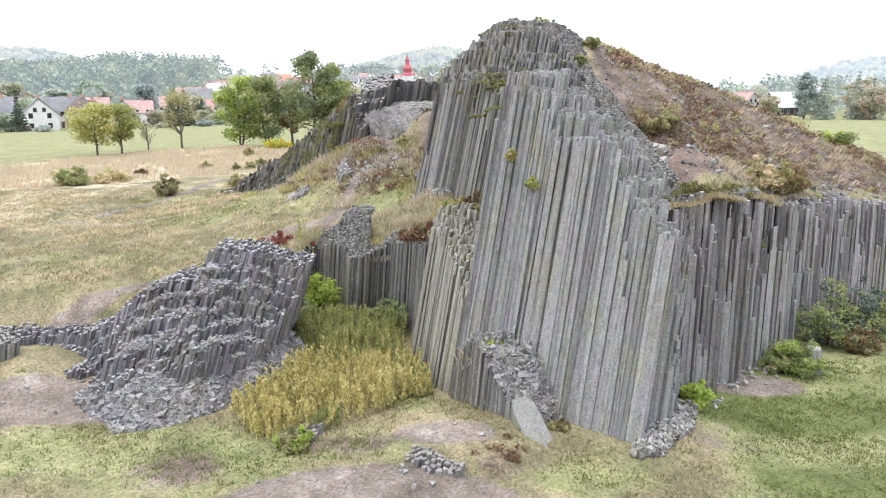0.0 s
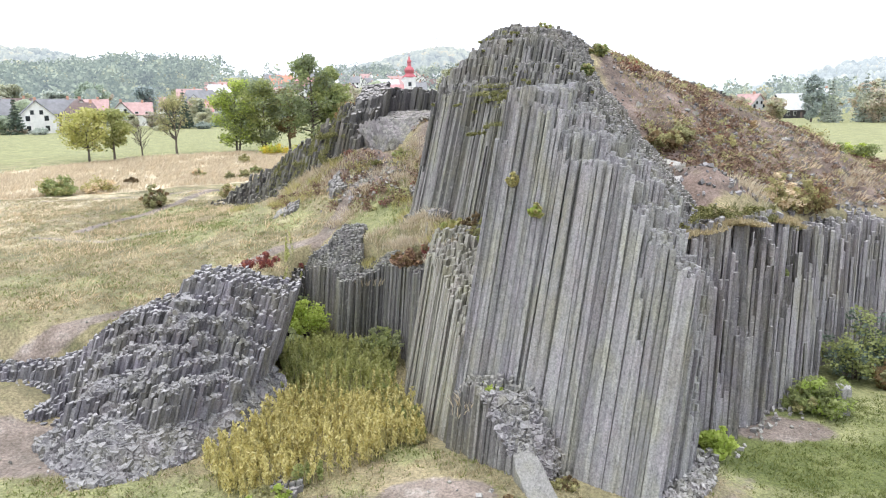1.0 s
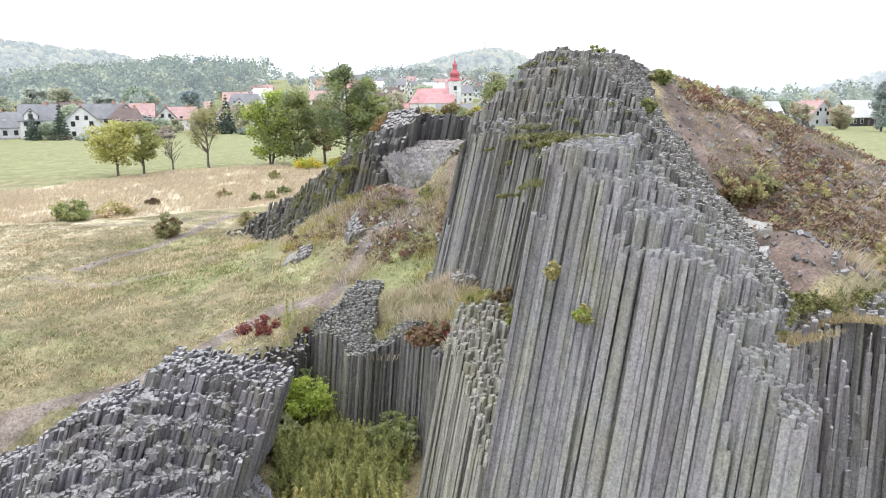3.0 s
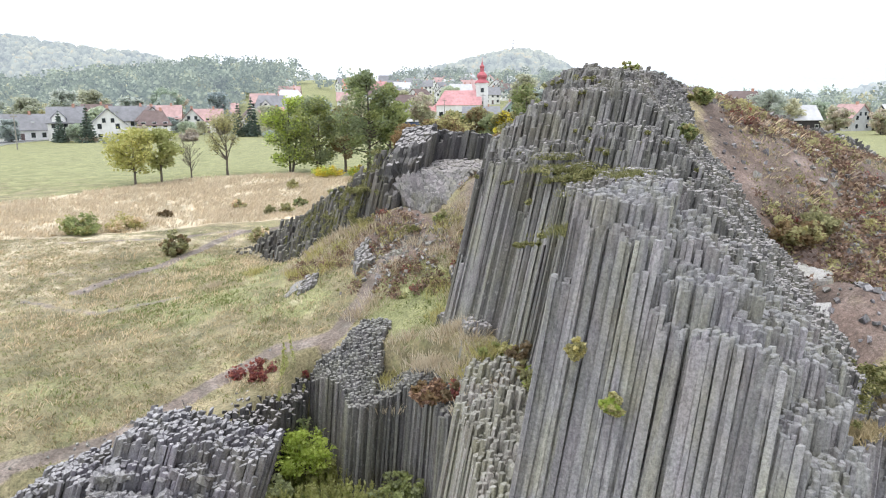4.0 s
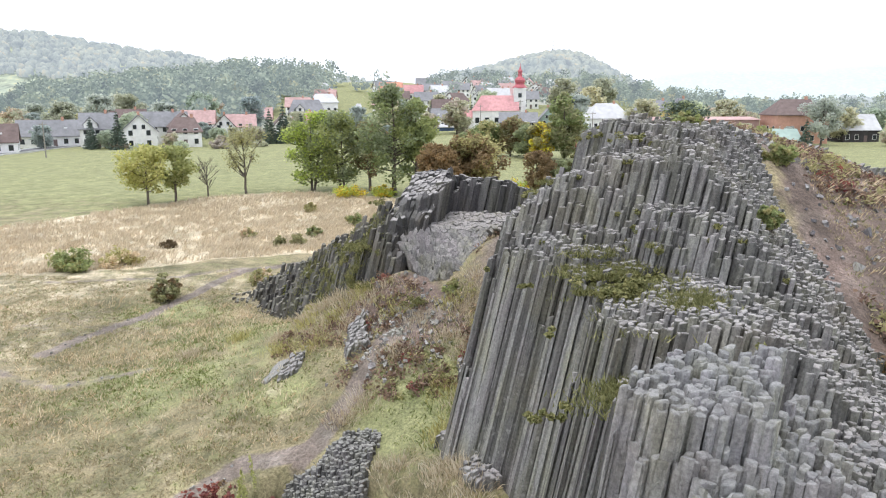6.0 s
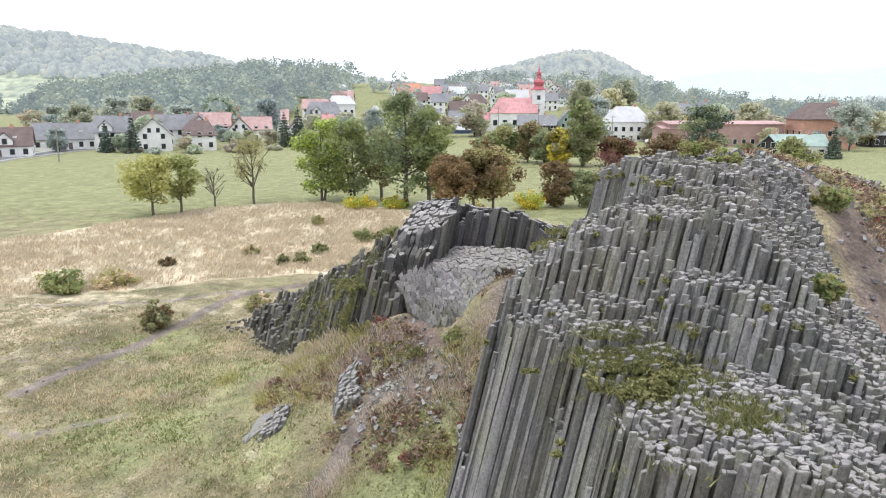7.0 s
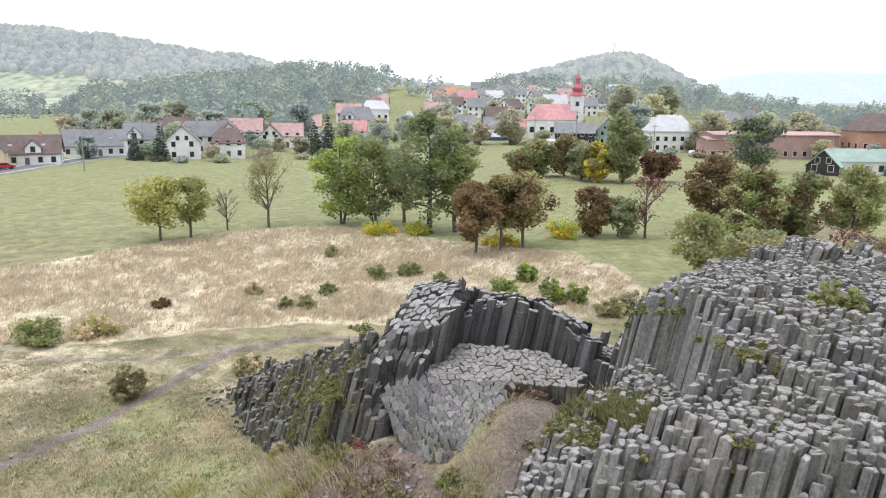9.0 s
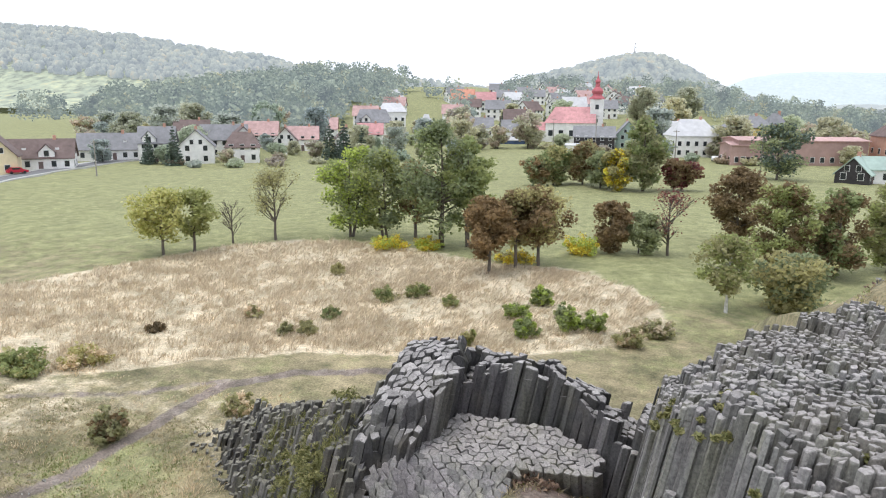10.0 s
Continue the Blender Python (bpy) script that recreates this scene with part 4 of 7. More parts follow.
def broadleaf(name, label, height, width, leaf, seed, bark=None, at=None, density=1.0, bare=0.0, clear=0.18, leaf_size=0.25, second=None, stems=1, group="", category="tree", lean=0.0):
    """A tapered trunk with limbs and a crown of many leaves in uneven clumps."""
    rng = np.random.default_rng(seed)
    rnd = random.Random(seed)
    tree = thing(name, label, category, at, group)
    tips = []
    for stem in range(stems):
        bm = bmesh.new()
        foot = Vector((rnd.uniform(-0.3, 0.3) * (stems > 1), rnd.uniform(-0.3, 0.3) * (stems > 1), 0))
        r0 = height * 0.02 / math.sqrt(stems)
        p, levels = foot, 7
        drift = Vector((rnd.uniform(-1, 1) * 0.16 * (stems > 1) + lean, rnd.uniform(-1, 1) * 0.16 * (stems > 1), 1))
        spine = [p.copy()]
        for k in range(levels):
            step = height * 0.88 / levels
            q = p + Vector((drift.x * step + rnd.uniform(-0.06, 0.06) * step, drift.y * step + rnd.uniform(-0.06, 0.06) * step, step))
            limb(bm, p, q, r0 * (1 - k / levels) + 0.02, r0 * (1 - (k + 1) / levels) + 0.02, 7)
            p = q
            spine.append(p.copy())
        part("trunk", bm, bark or BARK, tree)
        bm = bmesh.new()
        for k in range(int(38 / stems)):
            s = rnd.uniform(clear, 0.97)
            i = min(int(s * levels), levels - 1)
            a = spine[i].lerp(spine[i + 1], s * levels - i)
            ang = rnd.uniform(0, 2 * math.pi)
            prof = math.sin(min(1, (s - clear) / (1 - clear) * 0.9 + 0.16) * math.pi) ** 0.6
            reach = width * 0.5 * prof * rnd.uniform(0.55, 1.05)
            b = a + Vector((math.cos(ang) * reach, math.sin(ang) * reach, reach * (rnd.uniform(0.7, 1.5) if bare > 0.7 else rnd.uniform(0.25, 0.75))))
            if b.z > height * 0.98:
                b.z = height * 0.98
            mid = a.lerp(b, 0.55) + Vector((0, 0, -0.05 * reach))
            w = r0 * (1 - s) * 0.5 + 0.012
            limb(bm, a, mid, w, w * 0.6, 5)
            limb(bm, mid, b, w * 0.6, 0.008, 5)
            for _ in range(8 if bare > 0.7 else 3 if bare else 1):
                c = mid.lerp(b, rnd.uniform(0.2, 1)) + Vector((rnd.uniform(-1, 1), rnd.uniform(-1, 1), rnd.uniform(0.0, 1))) * 0.22 * max(reach, 0.6)
                limb(bm, mid.lerp(b, rnd.uniform(0, 0.8)), c, w * 0.4 + 0.004, 0.006, 4)
                tips.append((*c, width * rnd.uniform(0.11, 0.17)))
            tips.append((*b, width * rnd.uniform(0.13, 0.21)))
            tips.append((*mid, width * rnd.uniform(0.12, 0.20)))
        tips.append((*spine[-1], width * 0.12))
        part("branching", bm, bark or BARK, tree)
    count = int(40 * density * (1 - bare))
    if count > 0:
        half = len(tips) // 2 if second else len(tips)
        rnd.shuffle(tips)
        part("crown", card_mesh("crown", cards(rng, tips[:half], leaf_size, count), leaf), None, tree)
        if second:
            part("crown", card_mesh("crown", cards(rng, tips[half:], leaf_size, count), second), None, tree)
    return tree


def shrub(name, label, height, width, leaf, seed, at=None, leaf_size=0.16, count=60, second=None, group="", category="shrub"):
    """Thin stems fanning out of the ground with leaves along them."""
    rng = np.random.default_rng(seed)
    rnd = random.Random(seed)
    bush = thing(name, label, category, at, group)
    bm = bmesh.new()
    tips = []
    for k in range(24):
        ang, out = rnd.uniform(0, 2 * math.pi), math.sqrt(rnd.random())
        b = Vector((math.cos(ang) * out * width * 0.46, math.sin(ang) * out * width * 0.46, height * rnd.uniform(0.4, 1.0) * (1 - 0.45 * out)))
        a = Vector((b.x * 0.25, b.y * 0.25, 0))
        limb(bm, a, b, 0.02 + height * 0.004, 0.006, 5)
        for s in (0.45, 0.72, 0.98):
            q = a.lerp(b, s)
            tips.append((q.x, q.y, q.z, width * rnd.uniform(0.07, 0.15)))
    part("stem", bm, BARK, bush)
    rnd.shuffle(tips)
    half = int(len(tips) * 0.6) if second else len(tips)
    part("foliage", card_mesh("foliage", cards(rng, tips[:half], leaf_size, count), leaf), None, bush)
    if second:
        part("foliage", card_mesh("foliage", cards(rng, tips[half:], leaf_size, count), second), None, bush)
    return bush


def conifer(label, height, width, seed, at=None, leaf=None, group=""):
    rng = np.random.default_rng(seed)
    tree = thing("spruce_tree", label, "tree", at, group)
    bm = bmesh.new()
    limb(bm, (0, 0, 0), (0, 0, height * 0.97), height * 0.018, 0.02, 7)
    part("trunk", bm, BARK, tree)
    tips = []
    tiers = 13
    for k in range(tiers):
        s = k / tiers
        z = height * (0.07 + 0.9 * s)
        r = width * 0.5 * (1 - s) ** 0.9
        m = max(3, int(12 * (1 - s)))
        for j in range(m):
            ang = 2 * math.pi * (j + rng.random()) / m
            for f in (0.45, 0.95):
                tips.append((math.cos(ang) * r * f, math.sin(ang) * r * f, z - r * f * 0.35, 0.16 * r + 0.12))
    tips.append((0, 0, height * 0.97, 0.12))
    part("needles", card_mesh("needles", cards(rng, tips, 0.05 * height ** 0.8, 11, 0.4, 2.2), leaf or SPRUCE), None, tree)
    return tree


# field trees beyond the dry grass
broadleaf("maple_tree", "young field tree with thinning olive-green autumn leaves", 8.0, 6.6, PALE_OLIVE, 1, at=tree_at(-52, 98.6), density=0.85, clear=0.22)
broadleaf("maple_tree", "young field tree with thinning olive leaves at the field edge", 7.8, 5.0, PALE_OLIVE, 2, at=tree_at(-49.7, 101), density=0.8, clear=0.22)
broadleaf("apple_tree", "small bare fruit tree with spreading twigs", 5.3, 4.0, BROWN, 3, at=tree_at(-48, 106), bare=0.98)
broadleaf("walnut_tree", "nearly leafless tree with a few brown leaves", 8.8, 7.0, OLIVE, 4, at=tree_at(-44.1, 109.1), bare=0.8, leaf_size=0.16)
broadleaf("willow_tree", "bushy bright green tree in the field hedge", 12.2, 7.6, GREEN, 5, at=tree_at(-36.5, 114.5), density=1.6, second=LIME, clear=0.1, stems=2)
broadleaf("willow_tree", "broad grey-green tree in the field hedge", 12.0, 8.2, GREY_GREEN, 6, at=tree_at(-32.2, 114.8), density=1.6, clear=0.1, stems=2, second=GREEN)
broadleaf("alder_tree", "thin half-bare tree with brownish leaves in the hedge", 11.0, 5.0, BROWN, 7, at=tree_at(-28.6, 116), bare=0.55, second=OLIVE)
broadleaf("poplar_tree", "tall grey-green tree with an open crown over the hedge", 16.4, 8.2, GREY_GREEN, 8, at=tree_at(-23.9, 112), density=1.5, clear=0.12, second=GREEN, leaf_size=0.28)
broadleaf("poplar_tree", "tall green tree with a slim crown over the hedge", 14.4, 6.4, GREEN, 9, at=tree_at(-21.2, 113.5), density=1.4, clear=0.14, leaf_size=0.27)
broadleaf("hornbeam_tree", "rounded tree with rust-brown autumn leaves", 8.2, 5.2, BROWN, 10, at=tree_at(-15.8, 101.8), density=1.9, clear=0.26)
broadleaf("hornbeam_tree", "young tree with green and brown autumn leaves", 8.8, 4.6, OLIVE, 11, at=tree_at(-13.6, 104.2), density=1.6, clear=0.3, second=BROWN)
broadleaf("hornbeam_tree", "rounded tree turning from green to brown", 8.9, 6.6, OLIVE, 12, at=tree_at(-11.5, 105.8), density=1.9, clear=0.28, second=BROWN)
broadleaf("alder_tree", "small purple-brown leafless-looking tree", 6.4, 4.4, BROWN, 13, at=tree_at(-4.9, 114.2), density=1.0, clear=0.08, stems=2)
broadleaf("alder_tree", "bare reddish field tree with fine twigs", 7.6, 5.0, RED, 14, at=tree_at(1.2, 114.7), bare=0.95, leaf_size=0.16)
broadleaf("willow_tree", "half-bare grey bush-like tree", 5.0, 4.2, GREY_GREEN, 15, at=tree_at(-1.6, 115), bare=0.5, stems=2, clear=0.05)
broadleaf("oak_tree", "broad tree with dull brown autumn leaves", 10.0, 6.8, BROWN, 16, at=tree_at(9.2, 126), density=1.9, clear=0.1)
broadleaf("oak_tree", "dense dark green tree browning at its base", 10.4, 6.5, GREEN, 17, at=tree_at(11.8, 109.5), density=1.9, clear=0.06, second=BROWN)
broadleaf("oak_tree", "dense tree with green and rust leaves in the hedge", 9.6, 5.6, BROWN, 18, at=tree_at(17.0, 111), density=1.9, clear=0.06, second=GREEN)
broadleaf("oak_tree", "dense olive-green tree in the hedge", 10.2, 5.8, OLIVE, 19, at=tree_at(22.5, 114.4), density=1.9, clear=0.06, second=GREEN)
broadleaf("birch_tree", "crooked white-stemmed birch with pale green leaves", 7.0, 5.2, GREEN, 20, bark=BIRCH_BARK, at=tree_at(5.9, 95.3), density=1.1, clear=0.3, second=OLIVE, leaf_size=0.22)
broadleaf("willow_tree", "low rounded pale willow bush behind the rock", 4.8, 6.4, GREY_GREEN, 21, at=tree_at(11, 98), density=1.8, clear=0.03, stems=3, second=OLIVE, leaf_size=0.26)

# the row behind, nearer the village
for k, (x, y, h, w, leaf, two, lab) in enumerate([
        (-21, 178, 8.5, 8, OLIVE, GREEN, "olive-green bushy tree near the village"), (-15.5, 181, 9.0, 8, BROWN, OLIVE, "reddish-brown bushy tree near the village"),
        (-11.5, 176, 7.5, 7, GREY_GREEN, None, "dark grey-green bushy tree near the village"), (-8.3, 173, 8.5, 6.5, YELLOW, OLIVE, "bright yellow autumn tree near the village"),
        (-3.4, 175, 15.5, 8.5, OLIVE, GREEN, "tall olive-green tree before the white house"), (3.6, 178, 5.5, 7, RED, BROWN, "low red-brown bush-like tree in the field"),
        (24, 205, 13, 11, SPRUCE, GREY_GREEN, "dark dense tree beside the brick hall"), (-24, 176, 6, 6, BROWN, GREY_GREEN, "low brown bushy tree near the village")]):
    broadleaf("village_tree", lab, h, w, leaf, 40 + k, at=tree_at(x, y), density=1.3, clear=0.06, second=two, leaf_size=0.42)

# bushes standing in the dry grass
for k, (x, y, h, w, leaf, two, lab) in enumerate([
        (-27.1, 62.7, 2.3, 2.5, OLIVE, BROWN, "dense olive-brown bush beside the trail"), (-38.4, 67.8, 2.4, 3.8, GREEN, GOLDENROD, "green and yellow bush in dry grass"),
        (-36.0, 70.4, 1.7, 3.4, GOLDENROD, STRAW, "dry brownish bush in dry grass"), (-21.8, 67.4, 1.6, 2.6, OLIVE, STRAW, "tall olive grass clump beside the trail"),
        (-29.5, 109, 1.9, 5.0, YELLOW, LIME, "bright yellow flowering shrub under the trees"), (-25, 110.2, 1.9, 3.6, YELLOW, LIME, "bright yellow flowering shrub beside the trees"),
        (-7.8, 112.6, 2.7, 4.6, YELLOW, LIME, "yellow-green shrub at the field edge"), (-14, 107, 1.6, 5.0, YELLOW, OLIVE, "yellow shrub behind tree trunks"),
        (-8.7, 84.2, 2.2, 2.2, GREEN, LIME, "small blue-green bush in dry grass"), (-5.7, 86.5, 2.3, 2.4, GREEN, LIME, "small blue-green bush among dry grass"),
        (-4.0, 87.5, 2.4, 2.0, GREEN, LIME, "small blue-green bush near the green lawn"), (-8.9, 92.5, 2.1, 2.0, GREEN, LIME, "small blue-green bush at the grass edge"),
        (-10.3, 88.6, 1.9, 2.2, GREEN, LIME, "small green bush in the dry grass"), (-6.6, 89.5, 1.6, 1.8, GREEN, GREY_GREEN, "low blue-green bush in the dry grass"),
        (-12.3, 81.5, 1.5, 1.2, OLIVE, GREEN, "small upright green bush in dry grass"), (-19.8, 91.7, 1.5, 2.4, GREEN, OLIVE, "small green bush in dry straw grass"),
        (-24.7, 84.5, 1.3, 1.6, GREEN, OLIVE, "small green bush in the straw"), (-24.7, 80.6, 1.5, 1.5, OLIVE, None, "olive bush in the straw"),
        (-26.4, 80.2, 1.2, 1.2, OLIVE, None, "small olive bush in the straw"), (-22.3, 90.2, 1.6, 2.6, GREEN, OLIVE, "spreading green bush in the straw"),
        (-16.2, 90, 1.4, 1.6, OLIVE, GREEN, "small green bush near the hedge"), (-31, 83, 1.1, 1.8, OLIVE, STRAW, "low faded bush in the straw"),
        (-1.4, 85, 1.8, 2.6, OLIVE, STRAW, "yellowing bush behind the rock"), (0.6, 88, 1.9, 2.8, OLIVE, STRAW, "faded olive bush behind the rock"),
        (-30, 97, 1.3, 1.6, OLIVE, None, "small olive bush at the field"), (-36.5, 78, 0.9, 1.6, BROWN, None, "low brown bush in straw")]):
    shrub("bush", lab, h, w, leaf, 200 + k, at=tree_at(x, y), leaf_size=0.16, second=two, count=34)

# shrubs round the rock
def rise(x, y, z):
    return pose(x, y, z)


for k, (x, y, z, h, w, leaf, two, lab) in enumerate([
        (-9.9, 38.2, 2.6, 2.2, 3.2, LIME, GREEN, "bright lime-green shrub in the pit corner"), (-10.9, 39.5, 4.75, 1.3, 2.2, RED, RED, "dark red autumn shrub over the rim"), (-10.6, 35.6, 2.6, 1.9, 2.6, GREY_GREEN, GREEN, "grey-green shrub on the steep bank"), (-10.9, 37.6, 3.2, 1.6, 2.2, OLIVE, RED, "olive and red shrub on the steep bank"), (-10.2, 40.9, 4.5, 1.6, 2.4, RED, BROWN, "dark red autumn shrub above the pit"),
        (-8.5, 37.6, 2.0, 2.4, 2.8, LIME, LIME, "lime-green shrub under the low cliff"), (-8.6, 35.4, 1.3, 2.0, 1.8, GREY_GREEN, None, "grey-green shrub beside the rubble"),
        (-4.2, 36.5, 1.3, 1.9, 2.4, GREEN, GREY_GREEN, "green shrub at the cliff foot"), (9.3, 27.6, 0.6, 1.5, 1.5, LIME, None, "lime-green shrub at the wall's foot"),
        (15.2, 31.6, 0.6, 2.0, 2.6, GREEN, LIME, "leafy green shrub before the column wall"), (14.2, 31.8, 0.6, 1.2, 1.8, GREEN, OLIVE, "low green shrub before the column wall"),
        (18.6, 35.6, 0.6, 3.6, 4.0, GREEN, SPRUCE, "large dark green shrub against the wall"), (20.6, 36.6, 0.6, 3.6, 3.6, SPRUCE, GREEN, "large dark green shrub below the wall"),
        (19.4, 34.2, 0.6, 1.8, 2.0, BROWN, OLIVE, "rust-coloured shrub beside green ones"), (23.2, 37.6, 0.6, 2.8, 4.0, GREEN, BROWN, "dense green shrub below the wall"),
        (14.0, 33.9, 5.6, 1.0, 0.7, GREEN, None, "green tuft growing from the column wall"), (15.0, 34.9, 5.8, 1.2, 0.8, GREY_GREEN, None, "blue-green tuft growing from the wall"),
        (10.4, 50.6, 14.9, 1.9, 2.4, OLIVE, GOLDENROD, "tall yellow-green bush on the scree"), (7.9, 47.6, 16.2, 1.2, 1.2, GREEN, OLIVE, "thin green bush among fallen columns"), (12.6, 53.6, 14.6, 1.1, 2.4, BROWN, RED, "rust-red low bush on the ridge"), (15.4, 53.6, 13.6, 1.5, 2.6, GREEN, OLIVE, "yellow-green bush on the scree slope"), (10.0, 40.2, 11.2, 1.4, 2.4, BROWN, OLIVE, "brown-leaved bush on the scree"),
        (11.0, 41.2, 11.4, 1.2, 2.0, OLIVE, BROWN, "faded bush above the scree path"), (15.6, 38.6, 8.2, 2.0, 2.6, OLIVE, STRAW, "tall yellowing bush on the wall's crest"),
        (17.4, 39.8, 7.8, 2.2, 2.6, OLIVE, BROWN, "tall faded bush on the crest"), (18.6, 41.6, 7.9, 1.6, 2.2, BROWN, RED, "red-brown bush on the stony slope"),
        (17.4, 57.5, 12.3, 2.0, 2.4, OLIVE, GREEN, "green bush on the skyline slope"), (19.2, 59, 11.6, 1.7, 2.2, GREEN, OLIVE, "green bush on the hill's shoulder"),
        (21.5, 58, 11.1, 1.7, 1.5, GREEN, SPRUCE, "small dark bush on the hill's shoulder"), (24, 55, 10.3, 1.8, 3.2, GREEN, OLIVE, "spreading green bush on the slope"),
        (26, 52, 9.6, 1.5, 3.0, GREEN, LIME, "low green bush on the slope"), (16.5, 47, 11.6, 1.0, 2.2, HEATHER, BROWN, "low red heath bush on the slope"),
        (14.2, 43.5, 11.0, 0.9, 2.0, HEATHER, OLIVE, "low reddish bush on stony soil"), (4.6, 46.6, 17.4, 1.1, 1.0, GREEN, OLIVE, "green shrub rooted among column heads"),
        (-4.4, 50.3, 9.6, 1.5, 1.2, GREEN, OLIVE, "green shrub at the tilted pavement's foot"), (-8.9, 52.0, 8.6, 1.2, 1.0, GREEN, LIME, "green shrub between spur and pavement"),
        (-10.0, 50.8, 7.4, 1.3, 1.6, OLIVE, LIME, "yellow-green shrub below the spur"), (0.5, 35.4, 7.4, 1.5, 1.6, BROWN, OLIVE, "brown and green shrub in the gully"),
        (0.9, 34.4, 7.2, 1.3, 1.5, OLIVE, LIME, "yellow-green shrub in the gully"), (-13.2, 57.8, 6.0, 1.0, 1.4, GREEN, None, "dark green ivy under the spur"),
        (6.3, 41.4, 14.9, 1.0, 0.8, GREEN, OLIVE, "small green shrub between fallen columns"), (-0.6, 36.4, 7.2, 1.4, 1.3, GOLDENROD, GREEN, "yellow-green bush at the crag's foot"), (-1.6, 35.2, 6.6, 0.8, 1.4, BROWN, RED, "rust-brown low bush on the ledge"), (-2.9, 36.2, 6.0, 0.9, 1.5, HEATHER, BROWN, "brown withered bush on the ledge"),
        (1.72, 28.3, 10.7, 0.6, 0.5, GOLDENROD, OLIVE, "small sprig growing out of the tower"), (2.5, 27.75, 9.7, 0.5, 0.6, GOLDENROD, LIME, "small yellow-green sprig on the tower face"),
        (-11.6, 53.2, 7.2, 1.0, 1.8, GREEN, OLIVE, "green bush at the spur foot"), (-10.6, 51.6, 8.0, 0.9, 1.4, LIME, OLIVE, "lime-green bush under the spur"), (-9.2, 51.2, 8.6, 0.8, 1.2, GREEN, OLIVE, "small green bush under the pavement"), (-13.6, 56.0, 6.8, 0.8, 1.6, OLIVE, STRAW, "faded bush at the spur foot"), (0.9, 26.3, 3.7, 0.45, 1.0, LIME, OLIVE, "grassy cushion on the broken block"), (3.2, 23.9, 1.1, 0.9, 0.9, BROWN, OLIVE, "dry brown plants at the tower's foot"),
        (0.9, 22.4, 1.2, 0.5, 2.2, BROWN, HEATHER, "low brown heather patch on the grass"), (-6.2, 23.0, 1.0, 1.1, 1.5, OLIVE, LIME, "yellow-green bush at the reeds' edge")]):
    shrub("shrub", lab, h, w, leaf, 300 + k, at=rise(x, y, z - 0.05), leaf_size=min(0.11, 0.03 + 0.06 * w), second=two, count=42)


# ---------------------------------------------------------------- grass, weeds and stones, too many to count
def blades(rng, x, y, z, height, width, wind, spread_, per):
    """Bundles of bent blades: two triangles each."""
    n = len(x)
    bx, by, bz = (np.repeat(v, per) for v in (x, y, z))
    h = np.repeat(height, per) * (0.55 + 0.6 * rng.random(n * per))
    ang = rng.random(n * per) * 2 * np.pi
    out = spread_ * rng.random(n * per)
    bx, by = bx + np.cos(ang) * out * 0.5, by + np.sin(ang) * out * 0.5
    tx = bx + np.cos(ang) * out * h + wind[0] * h
    ty = by + np.sin(ang) * out * h + wind[1] * h
    side = rng.random(n * per) * np.pi
    wx, wy = np.cos(side) * width * 0.5, np.sin(side) * width * 0.5
    mx, my = bx * 0.6 + tx * 0.4, by * 0.6 + ty * 0.4
    v = np.stack([np.stack([bx - wx, by - wy, bz], -1), np.stack([bx + wx, by + wy, bz], -1),
                  np.stack([mx + wx * 0.8, my + wy * 0.8, bz + h * 0.62], -1), np.stack([tx, ty, bz + h], -1), np.stack([mx - wx * 0.8, my - wy * 0.8, bz + h * 0.62], -1)], 1)
    return v.reshape(-1, 3)


def short_blades(rng, x, y, z, height, width, per):
    """Single-triangle blades for short turf."""
    n = len(x) * per
    bx, by = np.repeat(x, per) + rng.normal(size=n) * 0.09, np.repeat(y, per) + rng.normal(size=n) * 0.09
    bz, h = np.repeat(z, per), np.repeat(height, per) * (0.5 + 0.8 * rng.random(n))
    a = rng.random(n) * np.pi
    wx, wy = np.cos(a) * width * 0.5, np.sin(a) * width * 0.5
    tx, ty = bx + rng.normal(size=n) * 0.6 * h, by + rng.normal(size=n) * 0.6 * h
    return np.stack([np.stack([bx - wx, by - wy, bz], -1), np.stack([bx + wx, by + wy, bz], -1), np.stack([tx, ty, bz + h], -1)], 1).reshape(-1, 3)


def blade_mesh(name, verts, material):
    k = len(verts) // 5
    return quick_mesh(name, verts, np.full(k, 5), np.arange(5 * k), material)


def sprinkle(rng, count, x0, x1, y0, y1, wanted):
    x, y = x0 + (x1 - x0) * rng.random(count), y0 + (y1 - y0) * rng.random(count)
    keep = rng.random(count) < wanted(x, y)
    return x[keep], y[keep]


ROCKY = [[(-1.3, 26.4), (5.9, 22.4), (8.5, 26.5), (13, 30), (40, 49), (40, 54), (22, 44), (13, 37), (9.4, 37), (9.2, 45), (8.4, 56), (-9, 59), (-22, 66), (-22.5, 64.5), (-10.2, 52.7), (-8.4, 51.9), (-6.9, 51.1), (-5.2, 49.6), (-4.2, 50.5), (-3.5, 52.2), (-3.2, 53.2), (-1.0, 53.4), (-1.2, 50), (-1.2, 44), (-3.2, 40.5), (0.2, 36.5), (1.0, 34.6), (-0.5, 32), (-1.4, 28)],
         [(-25, 30.4), (-17, 28), (-13.6, 25.6), (-8.5, 29), (-8.6, 33), (-25, 32.5)], [(-10.7, 41), (-6.5, 37.6), (-2.6, 36), (-1, 36), (-5.6, 43), (-10.7, 42.4)]]


def free(x, y):
    ok = np.ones(np.shape(x), bool)
    for poly in ROCKY:
        ok &= ~inside(x, y, poly)
    return ok


rng = np.random.default_rng(5)


